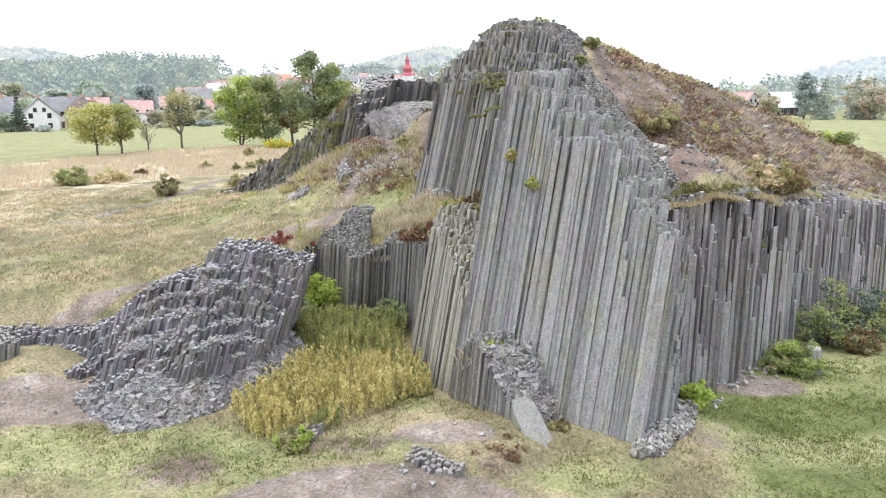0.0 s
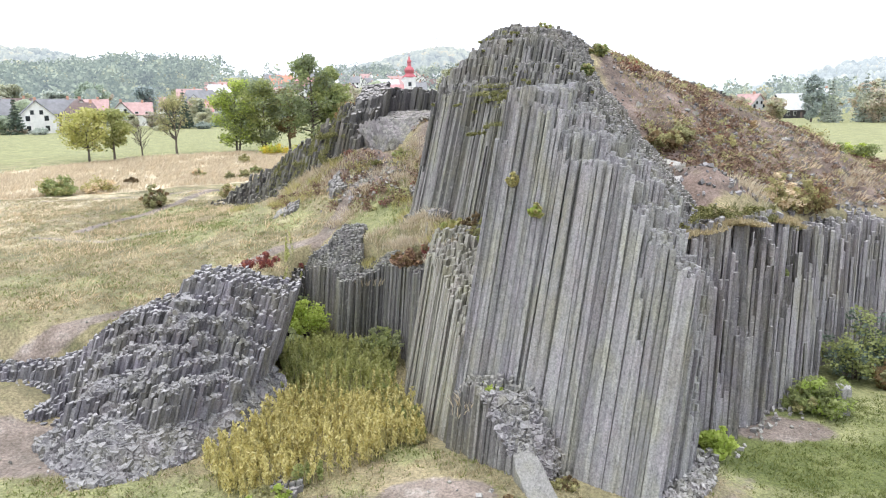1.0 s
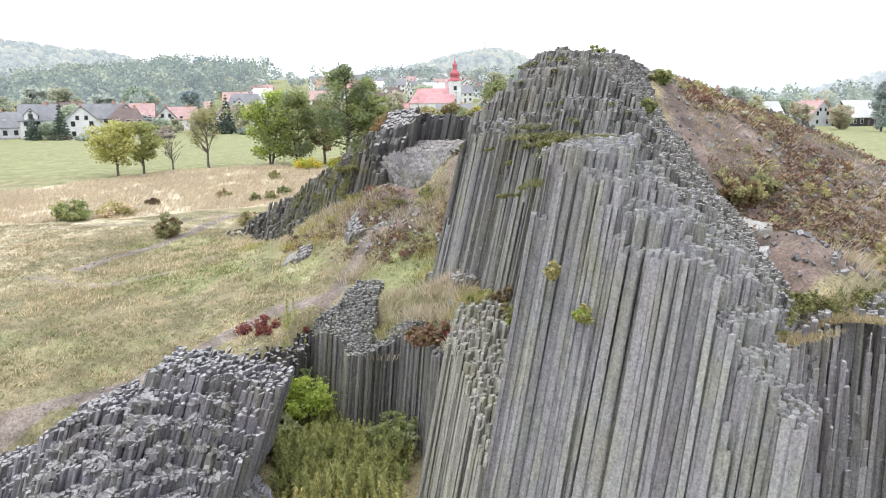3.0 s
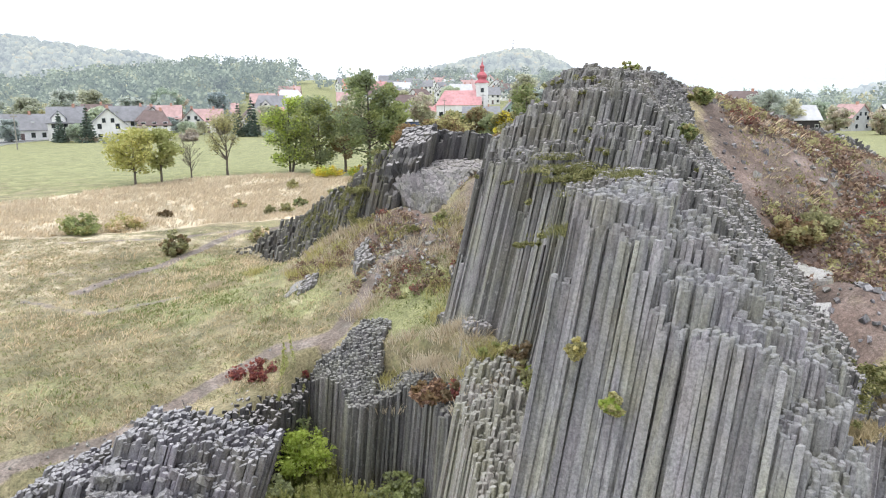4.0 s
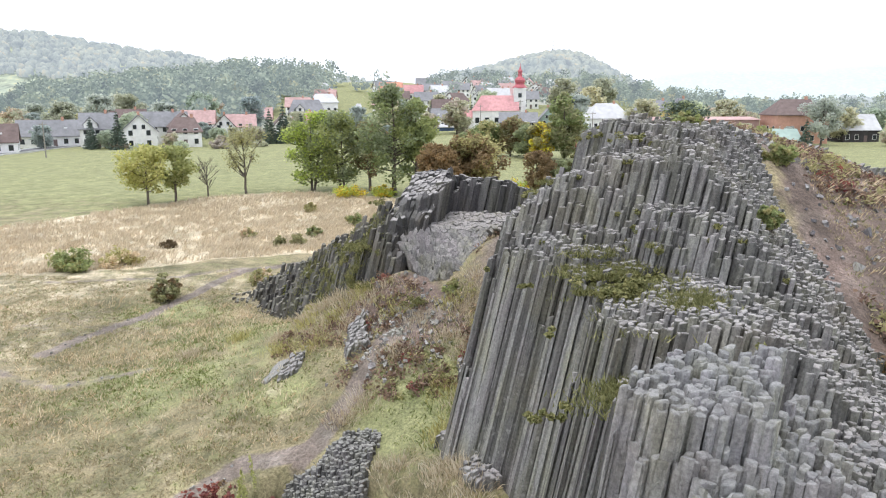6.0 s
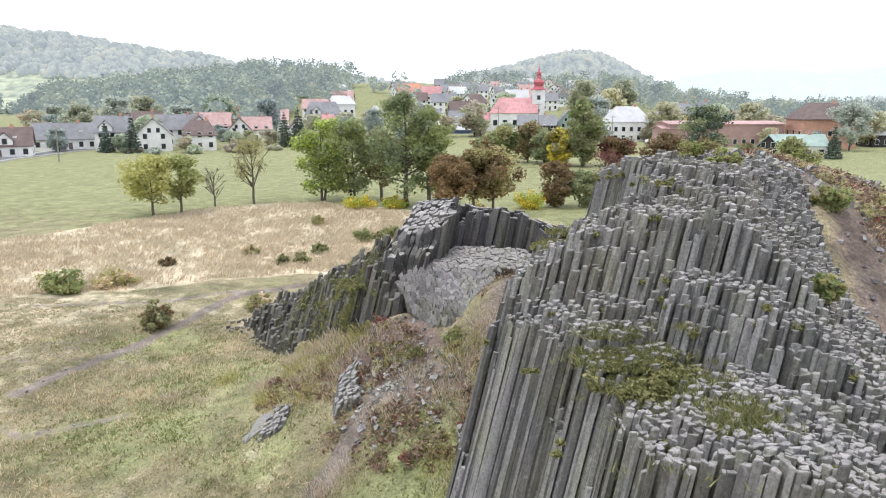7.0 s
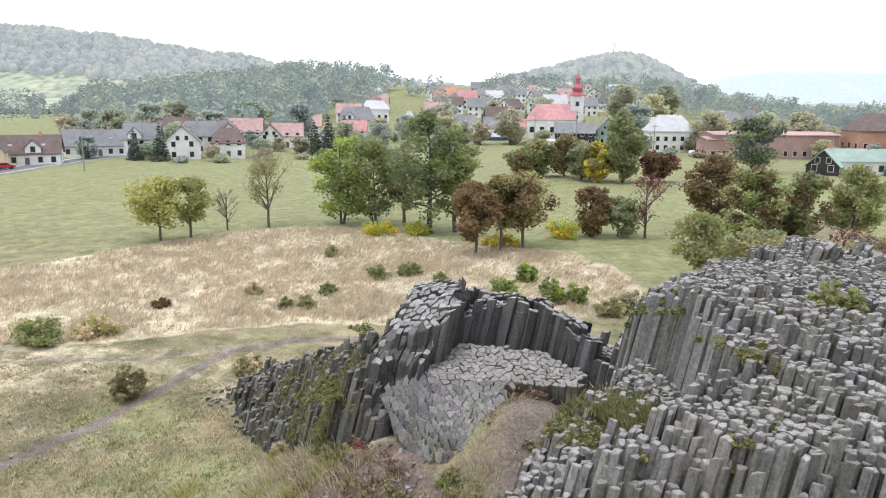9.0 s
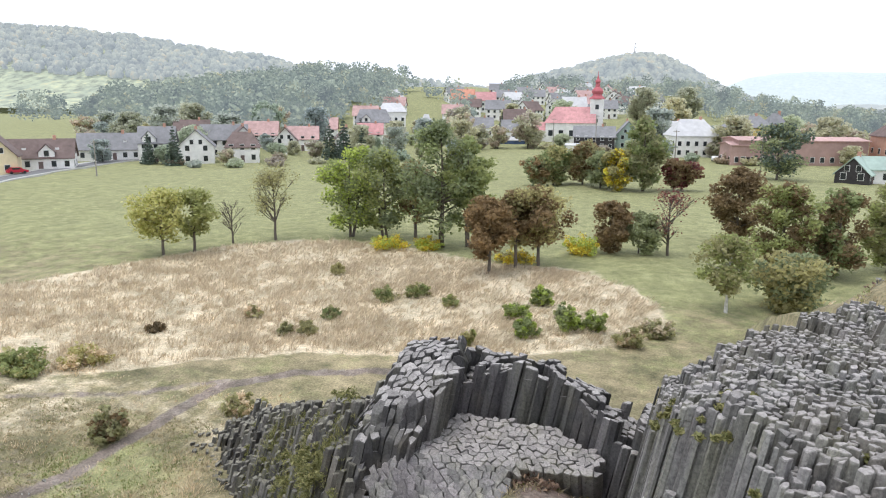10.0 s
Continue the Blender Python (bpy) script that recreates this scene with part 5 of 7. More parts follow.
def field_dry(x, y):
    d, s, h = cover_at(x, y, 0)
    return np.clip((d - 0.5) * 2, 0, 1) * (s < 0.5) * (0.55 + 0.45 * rough(x, y, 3.2, 50))


x, y = sprinkle(rng, 36000, -62, 6, 58, 112, field_dry)
x, y = x[free(x, y)], y[free(x, y)]
z = ground_z(x, y) - 0.02
hgt = 0.26 + 0.2 * (rough(x, y, 2.5, 51) + 1) * 0.5 + 0.16 * rng.random(len(x))
straw = tagged(new("dry_grass", blade_mesh("dry_grass", blades(rng, x, y, z, hgt, 0.05, (0.55, -0.25), 0.7, 8), STRAW)), "tall bleached straw-coloured grass combed by wind", "grass", kind="stuff")


def lawn(x, y):
    d, s, h = cover_at(x, y, 0)
    return (s < 0.45) * (0.5 + 0.5 * rough(x, y, 2.0, 53)) * free(x, y)


x, y = sprinkle(rng, 190000, -48, 30, 16, 66, lawn)
z = ground_z(x, y) - 0.02
steep = np.abs(ground_z(x + 0.3, y) - z) + np.abs(ground_z(x, y + 0.3) - z) < 0.8
x, y, z = x[steep], y[steep], z[steep]
hgt = 0.06 + 0.10 * rng.random(len(x))
green_one = lush_at(x, y) + (rng.random(len(x)) - 0.5) * 0.5 > 0.52
for nm, sel, mat, lab in (("short_grass", ~green_one, BLADES, "short faded meadow grass"), ("lush_grass", green_one, LUSH, "short lush green grass")):
    tv = short_blades(rng, x[sel], y[sel], z[sel], hgt[sel], 0.05, 5)
    tagged(new(nm, quick_mesh(nm, tv, np.full(len(tv) // 3, 3), np.arange(len(tv)), mat)), lab, "grass", kind="stuff")


def tussocks(x, y):
    d, s, h = cover_at(x, y, 0)
    return free(x, y) * (s < 0.4) * np.clip(rough(x, y, 5, 54) * 0.5 + 0.35 * d + 0.12, 0, 1)


x, y = sprinkle(rng, 13000, -48, 30, 34, 70, tussocks)
z = ground_z(x, y) - 0.02
tagged(new("straw_tussocks", blade_mesh("straw_tussocks", blades(rng, x, y, z, 0.14 + 0.2 * rng.random(len(x)), 0.03, (0.6, -0.3), 1.1, 10), STRAW)), "pale dry grass tussocks in the meadow", "grass", kind="stuff")

# single big straw tufts on the ledges
spots = [(-1.6, 37.6, 7.8), (-0.9, 36.6, 7.9), (-2.4, 38.6, 7.6), (0.0, 35.4, 7.6), (-0.4, 34.6, 7.4), (-2.0, 36.4, 7.2), (-3.0, 37.6, 7.0), (-1.2, 35.6, 7.4), (-2.9, 39.4, 7.4), (-3.8, 38.4, 6.6), (-1.9, 38.3, 7.7), (-0.7, 33.4, 6.9), (-0.2, 33.0, 7.0), (-1.1, 34.1, 6.8), (0.1, 34.0, 6.9), (-5.2, 39.6, 5.4), (-4.8, 40.6, 5.6), (-5.0, 38.9, 4.6), (12.6, 35.6, 9.0), (13.1, 36.0, 9.0), (-12.4, 53.8, 7.0), (-11.0, 52.6, 8.0), (-10.2, 50.8, 7.8), (-13.2, 54.8, 6.8), (-14.6, 57.0, 6.2), (-3.2, 46.2, 8.0), (-2.6, 47.6, 8.8), (-4.2, 47.4, 8.4), (-3.6, 49.0, 9.2), (-7.6, 43.6, 6.6), (-7.0, 44.6, 6.8),
         (-3.4, 42.2, 6.6), (-2.9, 43.6, 7.0), (-3.8, 44.6, 7.4), (0.3, 26.5, 3.3), (6.9, 28.9, 8.7), (22.5, 46.0, 8.6), (24, 47, 8.4), (-18.6, 51.6, 5.6), (-16.5, 53, 6.0), (-12.7, 52.6, 6.7), (-9.4, 49.8, 7.4), (-6.6, 47.0, 8.2), (-9.0, 51.2, 9.0), (-9.6, 51.8, 9.0), (-10.4, 51.4, 8.4), (-11.2, 50.6, 7.8), (-12.0, 51.6, 7.6), (-8.2, 50.4, 9.2), (-7.0, 49.6, 9.2), (-5.8, 48.8, 9.0), (-4.4, 49.4, 9.6), (-3.4, 50.2, 10.2), (-11.6, 52.6, 7.8), (-10.8, 49.2, 7.6), (-12.6, 49.6, 7.2), (-13.4, 51.2, 7.0), (-1.6, 49.4, 10.4), (-1.9, 48.4, 9.9)]
tuft = {"straw_tufts": [], "yellow_tufts": []}
for sx, sy, sz in spots:
    n = 28
    bx, by = sx + rng.normal(size=n) * 0.3, sy + rng.normal(size=n) * 0.3
    bz = np.maximum(ground_z(bx, by), sz - 0.15) - 0.05
    tuft["straw_tufts" if (sx * 7 + sy) % 3 > 0.8 else "yellow_tufts"].append(blades(rng, bx, by, bz, 0.28 + 0.25 * rng.random(n), 0.025, (0.15, -0.3), 0.9, 9))
for nm, mat, lab in (("straw_tufts", STRAW, "dry straw-coloured grass tufts on rock ledges"), ("yellow_tufts", GOLDENROD, "yellowing grass tufts on rock ledges")):
    tagged(new(nm, blade_mesh(nm, np.concatenate(tuft[nm]), mat)), lab, "grass", kind="stuff")


# tall weeds in the pit
def weeds(wanted, count, material, tall, label, name, seed, leaf):
    g = np.random.default_rng(seed)
    x, y = sprinkle(g, count, -11, -0.6, 21.8, 40, wanted)
    z = ground_z(x, y)
    n = len(x)
    h = tall * (0.65 + 0.5 * g.random(n)) * (0.8 + 0.25 * rough(x, y, 1.6, 60))
    per = 26
    s = np.tile(np.linspace(0.2, 1.0, per), n)
    lean_x, lean_y = g.normal(size=n) * 0.14, g.normal(size=n) * 0.14
    px = np.repeat(x, per) + np.repeat(lean_x * h, per) * s
    py = np.repeat(y, per) + np.repeat(lean_y * h, per) * s
    pz = np.repeat(z, per) + np.repeat(h, per) * s
    centres = np.stack([px, py, pz, 0.05 + 0.11 * (1 - s)], 1)
    tagged(new(name, card_mesh(name, cards(g, centres, leaf, 2, 2.2, 2.4), material)), label, "plants", kind="stuff")
    stalk = blades(g, x, y, z - 0.02, h, 0.03, (0, 0), 0.25, 2)
    tagged(new(name + "_stalks", blade_mesh(name + "_stalks", stalk, OLIVE)), "thin stalks of tall weeds in the pit", "plants", kind="stuff")


PIT = [(-9.4, 25.6), (-7.6, 23.4), (-4.9, 24.4), (-2.9, 25.6), (-1.5, 27.2), (-2.2, 29.4), (-3.3, 32), (-3.4, 36), (-6.0, 37.4), (-9.6, 40.2), (-9.6, 36.5), (-8.0, 33.0), (-7.6, 29.0)]
weeds(lambda x, y: inside(x, y, PIT) * ease(y, 33, 29.5) * (0.6 + 0.5 * rough(x, y, 1.4, 61)), 6500, GOLDENROD, 1.45, "tall yellowing goldenrod filling the pit", "goldenrod", 71, 0.062)
weeds(lambda x, y: inside(x, y, PIT) * ease(y, 28.5, 33) * (0.6 + 0.5 * rough(x, y, 1.4, 62)), 4200, PALE_OLIVE, 1.7, "tall olive-green weeds in the shaded pit", "tall_weeds", 72, 0.065)
weeds(lambda x, y: inside(x, y, PIT) * (rough(x, y, 1.6, 63) > 0.25) * 0.8, 2600, GREEN, 1.0, "green undergrowth between the goldenrod", "undergrowth", 73, 0.075)


# heath on the stony slope
def heathy(x, y):
    d, s, h = cover_at(x, y, 0)
    return (h > 0.3) * (s < 0.5) * np.clip(0.45 + rough(x, y, 2.4, 64), 0, 1) * free(x, y)


for material, count, seed, tall, lab, nm in ((HEATHER, 14000, 81, 0.35, "rust-brown heath clumps on the stony slope", "heath"), (OLIVE, 4200, 82, 0.4, "olive-green low plants on the stony slope", "low_plants"), (RED, 420, 83, 0.35, "reddish bilberry clumps on the slope", "bilberry")):
    g = np.random.default_rng(seed)
    x, y = sprinkle(g, count, -14, 46, 32, 64, heathy)
    z = ground_z(x, y)
    centres = np.stack([x, y, z + tall * 0.3, 0.2 + 0.25 * g.random(len(x))], 1)
    tagged(new(nm, card_mesh(nm, cards(g, centres, 0.085, 26, 0.7, 2.0), material)), lab, "plants", kind="stuff")

# moss and small plants lodged between the columns
MOSS = leaf_material("moss", (0.10, 0.11, 0.035), (0.20, 0.205, 0.075), (0.36, 0.33, 0.15), 0.25)
moss = []
g = np.random.default_rng(90)
for cx, cy, cz, r, n in ((2.3, 38.6, 14.0, 0.8, 34), (2.2, 37.6, 13.85, 0.7, 24), (1.2, 38.8, 14.0, 0.9, 12), (0.3, 43.6, 15.55, 0.7, 34), (0.5, 45.0, 15.6, 0.7, 34), (-0.3, 44.2, 15.5, 0.7, 22), (1.7, 47.6, 17.6, 0.5, 8), (2.7, 44.1, 17.4, 0.4, 8), (-2.4, 52.2, 11.7, 0.5, 12), (-1.2, 52.4, 12.1, 0.5, 16), (-2.0, 51.0, 11.6, 0.8, 26), (-1.6, 49.6, 10.8, 0.8, 24), (-3.0, 51.4, 11.5, 0.5, 16), (-8.6, 51.4, 10.0, 0.7, 20), (-9.8, 52.2, 9.8, 0.7, 22), (-6.2, 49.6, 9.9, 0.7, 14), (-10.4, 54.0, 11.4, 0.8, 18), (-9.4, 52.4, 11.6, 0.7, 16), (-12.8, 57.6, 9.2, 1.0, 16), (-15.0, 60.0, 8.2, 1.2, 14), (-9.0, 54.2, 13.6, 0.5, 8), (-0.6, 40.8, 13.6, 0.6, 8), (-9.2, 53.6, 11.4, 0.9, 16), (-11.5, 56.0, 9.4, 1.2, 14), (7.6, 30.4, 8.9, 0.9, 26), (8.8, 31.4, 9.1, 1.1, 30),
                         (10.6, 32.6, 9.0, 1.0, 22), (7.2, 29.0, 8.2, 0.5, 12), (0.4, 44.4, 13.5, 0.5, 10), (2.9, 36.0, 13.6, 0.6, 8), (-0.2, 47.5, 13.2, 0.8, 10), (1.1, 31.4, 9.0, 0.7, 10), (0.0, 33.2, 6.9, 0.8, 14), (6.6, 29.6, 9.0, 0.5, 18), (9.6, 32.4, 9.2, 0.9, 24), (11.8, 34.0, 9.0, 1.0, 26), (13.2, 35.6, 8.8, 0.9, 22)):
    p = np.stack([cx + g.normal(size=n) * r * 0.5, cy + g.normal(size=n) * r * 0.5, cz + g.normal(size=n) * 0.05 - 0.02, 0.10 + 0.12 * g.random(n)], 1)
    moss.append(p)
for _ in range(80):
    cx, cy = g.uniform(-0.6, 6.2), g.uniform(32.5, 50.5)
    n = 3
    px, py = cx + g.normal(size=n) * 0.12, cy + g.normal(size=n) * 0.12
    moss.append(np.stack([px, py, crag_top(px, py) - 0.1, np.full(n, 0.09)], 1))
for _ in range(90):
    cx, cy = g.uniform(-19, -8.8), g.uniform(52, 64)
    if inside(np.array([cx]), np.array([cy]), [(-8.6, 51.6), (-10.4, 52.4), (-15.5, 59.0), (-21, 63.8), (-19.5, 65.4), (-13, 62.0), (-9.2, 58.0)])[0]:
        px, py = cx + g.normal(size=4) * 0.2, cy + g.normal(size=4) * 0.2
        moss.append(np.stack([px, py, spur_top(px, py) - 0.05, np.full(4, 0.2)], 1))
tagged(new("moss_plants", card_mesh("moss_plants", cards(g, np.concatenate(moss), 0.045, 70, 0.5, 2.4), MOSS)), "mossy green plants lodged between columns", "plants", kind="stuff")


# low overgrowth along the crest of the column wall
g = np.random.default_rng(94)
qx = 7.0 + 10 * g.random(5200)
qy = np.interp(qx, [7, 8.5, 10, 12, 14, 17], [28.6, 29.9, 31.0, 32.4, 34.4, 38.2]) + g.normal(size=5200) * 0.45 + 0.3
keep = rough(qx, qy, 1.1, 67) > -0.05
qx, qy = qx[keep], qy[keep]
qz = np.maximum(wall_top(qx, qy), ground_z(qx, qy)) - 0.1
for nm, sel, mat, lab in (("crest_turf", rough(qx, qy, 0.9, 68) > 0.1, MOSS, "green overgrowth on the wall's crest"), ("crest_straw", rough(qx, qy, 0.9, 68) <= 0.1, BLADES, "faded dry overgrowth on the wall's crest")):
    tv = short_blades(g, qx[sel], qy[sel], qz[sel], 0.12 + 0.12 * g.random(int(sel.sum())), 0.04, 6)
    tagged(new(nm, quick_mesh(nm, tv, np.full(len(tv) // 3, 3), np.arange(len(tv)), mat)), lab, "grass", kind="stuff")

# small turf on the crag's ledges
g = np.random.default_rng(93)
tx, ty, tz = [], [], []
for cx, cy, r, n, top_of in ((2.3, 38.3, 1.1, 2000, crag_top), (3.6, 36.2, 0.7, 500, crag_top), (2.2, 33.6, 0.9, 700, crag_top), (0.3, 44.2, 0.9, 1300, crag_top), (1.3, 38.9, 0.8, 350, crag_top), (-9.6, 53.4, 1.0, 700, spur_top), (-12.0, 56.4, 1.5, 900, spur_top), (-15.0, 60.0, 1.8, 900, spur_top)):
    qx, qy = cx + g.normal(size=n) * r * 0.5, cy + g.normal(size=n) * r * 0.5
    tx.append(qx)
    ty.append(qy)
    tz.append(top_of(qx, qy) - 0.06)
tx, ty, tz = (np.concatenate(v) for v in (tx, ty, tz))
tv = short_blades(g, tx, ty, tz, np.full(len(tx), 0.16), 0.035, 5)
tagged(new("ledge_turf", quick_mesh("ledge_turf", tv, np.full(len(tv) // 3, 3), np.arange(len(tv)), MOSS)), "green and brown turf on the rock ledges", "grass", kind="stuff")

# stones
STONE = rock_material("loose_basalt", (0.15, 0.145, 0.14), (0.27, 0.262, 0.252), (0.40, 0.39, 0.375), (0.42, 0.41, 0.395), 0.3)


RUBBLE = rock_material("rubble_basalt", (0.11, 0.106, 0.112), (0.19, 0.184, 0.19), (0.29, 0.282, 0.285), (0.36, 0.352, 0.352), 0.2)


def stones(name, label, x, y, z, size, seed, material=None):
    g = np.random.default_rng(seed)
    n = len(x)
    base = np.array([(-1, -1, -1), (1, -1, -1), (1, 1, -1), (-1, 1, -1), (-1, -1, 1), (1, -1, 1), (1, 1, 1), (-1, 1, 1)], float) * 0.5
    v = base[None] + g.normal(size=(n, 8, 3)) * 0.13
    v = v * (size * (0.5 + 0.9 * g.random(n) ** 2))[:, None, None] * (0.6 + 0.8 * g.random((n, 1, 3)))
    for axis in range(3):
        a = g.random(n) * np.pi * (2 if axis == 2 else 0.5)
        c, s = np.cos(a)[:, None], np.sin(a)[:, None]
        i, j = [(1, 2), (0, 2), (0, 1)][axis]
        vi, vj = v[..., i].copy(), v[..., j].copy()
        v[..., i], v[..., j] = c * vi - s * vj, s * vi + c * vj
    v = v + np.stack([x, y, z], -1)[:, None, :]
    q = np.array([(0, 3, 2, 1), (4, 5, 6, 7), (0, 1, 5, 4), (1, 2, 6, 5), (2, 3, 7, 6), (3, 0, 4, 7)])
    loops = (q.ravel()[None] + 8 * np.arange(n)[:, None]).ravel()
    return tagged(new(name, quick_mesh(name, v.reshape(-1, 3), np.full(6 * n, 4), loops, material or STONE)), label, "stones", kind="stuff")


g = np.random.default_rng(95)
def fan_z(x, y):
    foot_y = np.interp(x, [-16.5, -15, -13, -11, -9, -7.6], [27.4, 25.8, 24.0, 25.0, 27.2, 29.4])
    return 0.95 + np.minimum(0.5 * np.maximum(0, y - foot_y), np.interp(x, [-16, -13, -10, -8], [0.6, 1.4, 2.4, 2.4])) + 0.25 * rough(x, y, 1.0, 69)


x, y = sprinkle(g, 32000, -17, -7.6, 23.6, 31.6, lambda x, y: 0.9 * inside(x, y, [(-16.4, 27.2), (-15, 25.8), (-13.2, 23.9), (-11.0, 24.9), (-9.0, 27.1), (-7.7, 29.4), (-7.7, 31.2), (-9.0, 31.4), (-11.0, 29.2), (-13.4, 27.4)]))
stones("rubble", "fan of broken grey basalt rubble", x, y, fan_z(x, y) + 0.12 * g.random(len(x)), 0.19, 96, RUBBLE)
x, y = sprinkle(g, 9000, -17, -8.2, 26.0, 31.6, lambda x, y: np.clip(0.35 + rough(x, y, 0.9, 46), 0, 1) * inside(x, y, [(-16.6, 28.6), (-15, 27.2), (-11, 26.8), (-9.0, 28.8), (-8.4, 31), (-11, 30.6), (-13, 30.4)]))
stones("rubble", "broken column lengths lying on the outcrop's steps", x, y, west_top(x, y) + 0.03, 0.15, 94, RUBBLE)
x, y = sprinkle(g, 2600, -30, 30, 18, 60, lambda x, y: (cover_at(x, y, 0)[1] > 0.5) * 0.9 * free(x, y))
stones("gravel", "scattered grey stones on trodden soil", x, y, ground_z(x, y) + 0.02, 0.11, 97)
x, y = sprinkle(g, 7000, 7.5, 32, 32, 62, lambda x, y: np.clip(0.35 + 0.8 * rough(x, y, 3, 66), 0, 1) * (y > low_edge(x) + 1))
stones("scree", "loose stones on the heathy slope", x, y, ground_z(x, y) + 0.02, 0.15, 98, RUBBLE)
x, y = sprinkle(g, 2600, 7.5, 30, 33, 60, lambda x, y: np.clip(0.1 + rough(x, y, 2.2, 70), 0, 1) * (y > low_edge(x) + 1))
stones("scree", "pale flat stones lying on the slope", x, y, ground_z(x, y) + 0.03, 0.2, 105)
x, y = sprinkle(g, 4000, 5.2, 9.2, 22.2, 27.6, lambda x, y: inside(x, y, [(5.4, 22.3), (6.6, 22.6), (8.4, 25.0), (9.2, 27.2), (8.2, 27.4), (7, 25)]))
stones("rubble", "broken column pieces below the tower's corner", x, y, ground_z(x, y) + 0.05 + 0.3 * g.random(len(x)) ** 2, 0.15, 99)
x, y = sprinkle(g, 900, -9, -4, 42, 52, lambda x, y: bell(x, y, -6.5, 48.4, 1.6, 1.2) + 0.4 * bell(x, y, -4, 49.5, 2, 0.8))
stones("rubble", "broken pale stones on the trodden path", x, y, ground_z(x, y) + 0.03, 0.15, 100)
x, y = sprinkle(g, 500, 10, 18, 27.5, 34, lambda x, y: ease(off_line(x, y, WALL_LINE), 1.4, 0.1))
stones("rubble", "fallen stones along the wall's foot", x, y, ground_z(x, y) + 0.05, 0.17, 103)
x, y = sprinkle(g, 2600, 0.2, 3.2, 23.4, 26.6, lambda x, y: inside(x, y, [(0.4, 25.9), (1.4, 24.6), (2.6, 24.0), (3.2, 24.6), (2.2, 25.9)]) * 0.9)
stones("rubble", "crumbled blocks on the broken ledge", x, y, foot_top(x, y) - 0.02, 0.17, 104, RUBBLE)


def slab(name, label, pts, thick, material=None, seed=1, lie=None):
    """A weathered rock slab: an uneven outline with a rim, pts are its upper corners."""
    rnd = random.Random(seed)
    if lie is not None:
        pts = [(px, py, float(ground_z(px, py)) + lie) for px, py, _ in pts]
    bm = bmesh.new()
    ring = []
    for (ax, ay, az), (bx, by, bz) in zip(pts, pts[1:] + pts[:1]):
        for s in (0.0, 0.34, 0.67):
            j = 0.06 if s else 0
            ring.append(Vector((ax + (bx - ax) * s + rnd.uniform(-j, j), ay + (by - ay) * s + rnd.uniform(-j, j), az + (bz - az) * s + rnd.uniform(-j, j) * 0.4)))
    mid = sum(ring, Vector()) / len(ring)
    top = [bm.verts.new(mid + (p - mid) * 0.95) for p in ring]
    rim = [bm.verts.new(p - Vector((0, 0, 0.06))) for p in ring]
    low = [bm.verts.new(mid + (p - mid) * 1.08 - Vector((0, 0, thick))) for p in ring]
    c = bm.verts.new(mid + Vector((0, 0, 0.03)))
    n = len(ring)
    for k in range(n):
        m = (k + 1) % n
        bm.faces.new((c, top[k], top[m]))
        bm.faces.new((top[k], rim[k], rim[m], top[m]))
        bm.faces.new((rim[k], low[k], low[m], rim[m]))
    me = bpy.data.meshes.new(name)
    bm.to_mesh(me)
    bm.free()
    me.materials.append(material or STONE)
    return tagged(new(name, me), label, "rock")


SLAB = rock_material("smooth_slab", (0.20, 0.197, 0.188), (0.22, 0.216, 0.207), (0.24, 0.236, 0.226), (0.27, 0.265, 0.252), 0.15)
slab("rock_slab", "smooth grey slab sloping down from the broken block", [(1.45, 25.3, 2.9), (2.0, 24.9, 2.75), (3.3, 22.6, 1.0), (3.0, 21.9, 0.9), (2.3, 22.1, 0.95), (1.6, 24.0, 2.0)], 1.3, SLAB, 3)
slab("rock_slab", "flat pale slab on the crest terrace", [(8.4, 34.6, 11.3), (9.3, 34.4, 11.2), (9.8, 35.4, 11.3), (8.8, 35.7, 11.5)], 0.8, STONE, 5, lie=0.12)
slab("rock_slab", "pale slabs beside the scree path", [(9.2, 37.4, 11.6), (10.4, 37.0, 11.3), (11.0, 38.4, 11.2), (9.9, 38.9, 11.6)], 0.8, STONE, 11, lie=0.16)
slab("rock_slab", "pale flat slab beside the stony path", [(-9.2, 48.6, 8.7), (-8.2, 48.8, 8.72), (-7.7, 47.8, 8.45), (-8.4, 47.2, 8.5)], 0.5, SLAB, 14, lie=0.22)
slab("rock_slab", "grey tilted slab lying in the grass", [(-12.3, 48.5, 7.4), (-11.7, 48.6, 7.4), (-11.6, 47.6, 7.1), (-12.1, 46.6, 6.5), (-12.4, 46.8, 6.6)], 0.4, SLAB, 15, lie=0.08)
slab("standing_stone", "stack of broken columns standing on the grass", [(15.6, 31.4, 1.7), (16.1, 31.3, 1.7), (16.2, 31.8, 1.75), (15.7, 31.9, 1.8)], 1.3, STONE, 12)


# ---------------------------------------------------------------- the village
def coat(name, colour, vary=0.12):
    return plain(name, colour, 0.85, vary, 0.8)


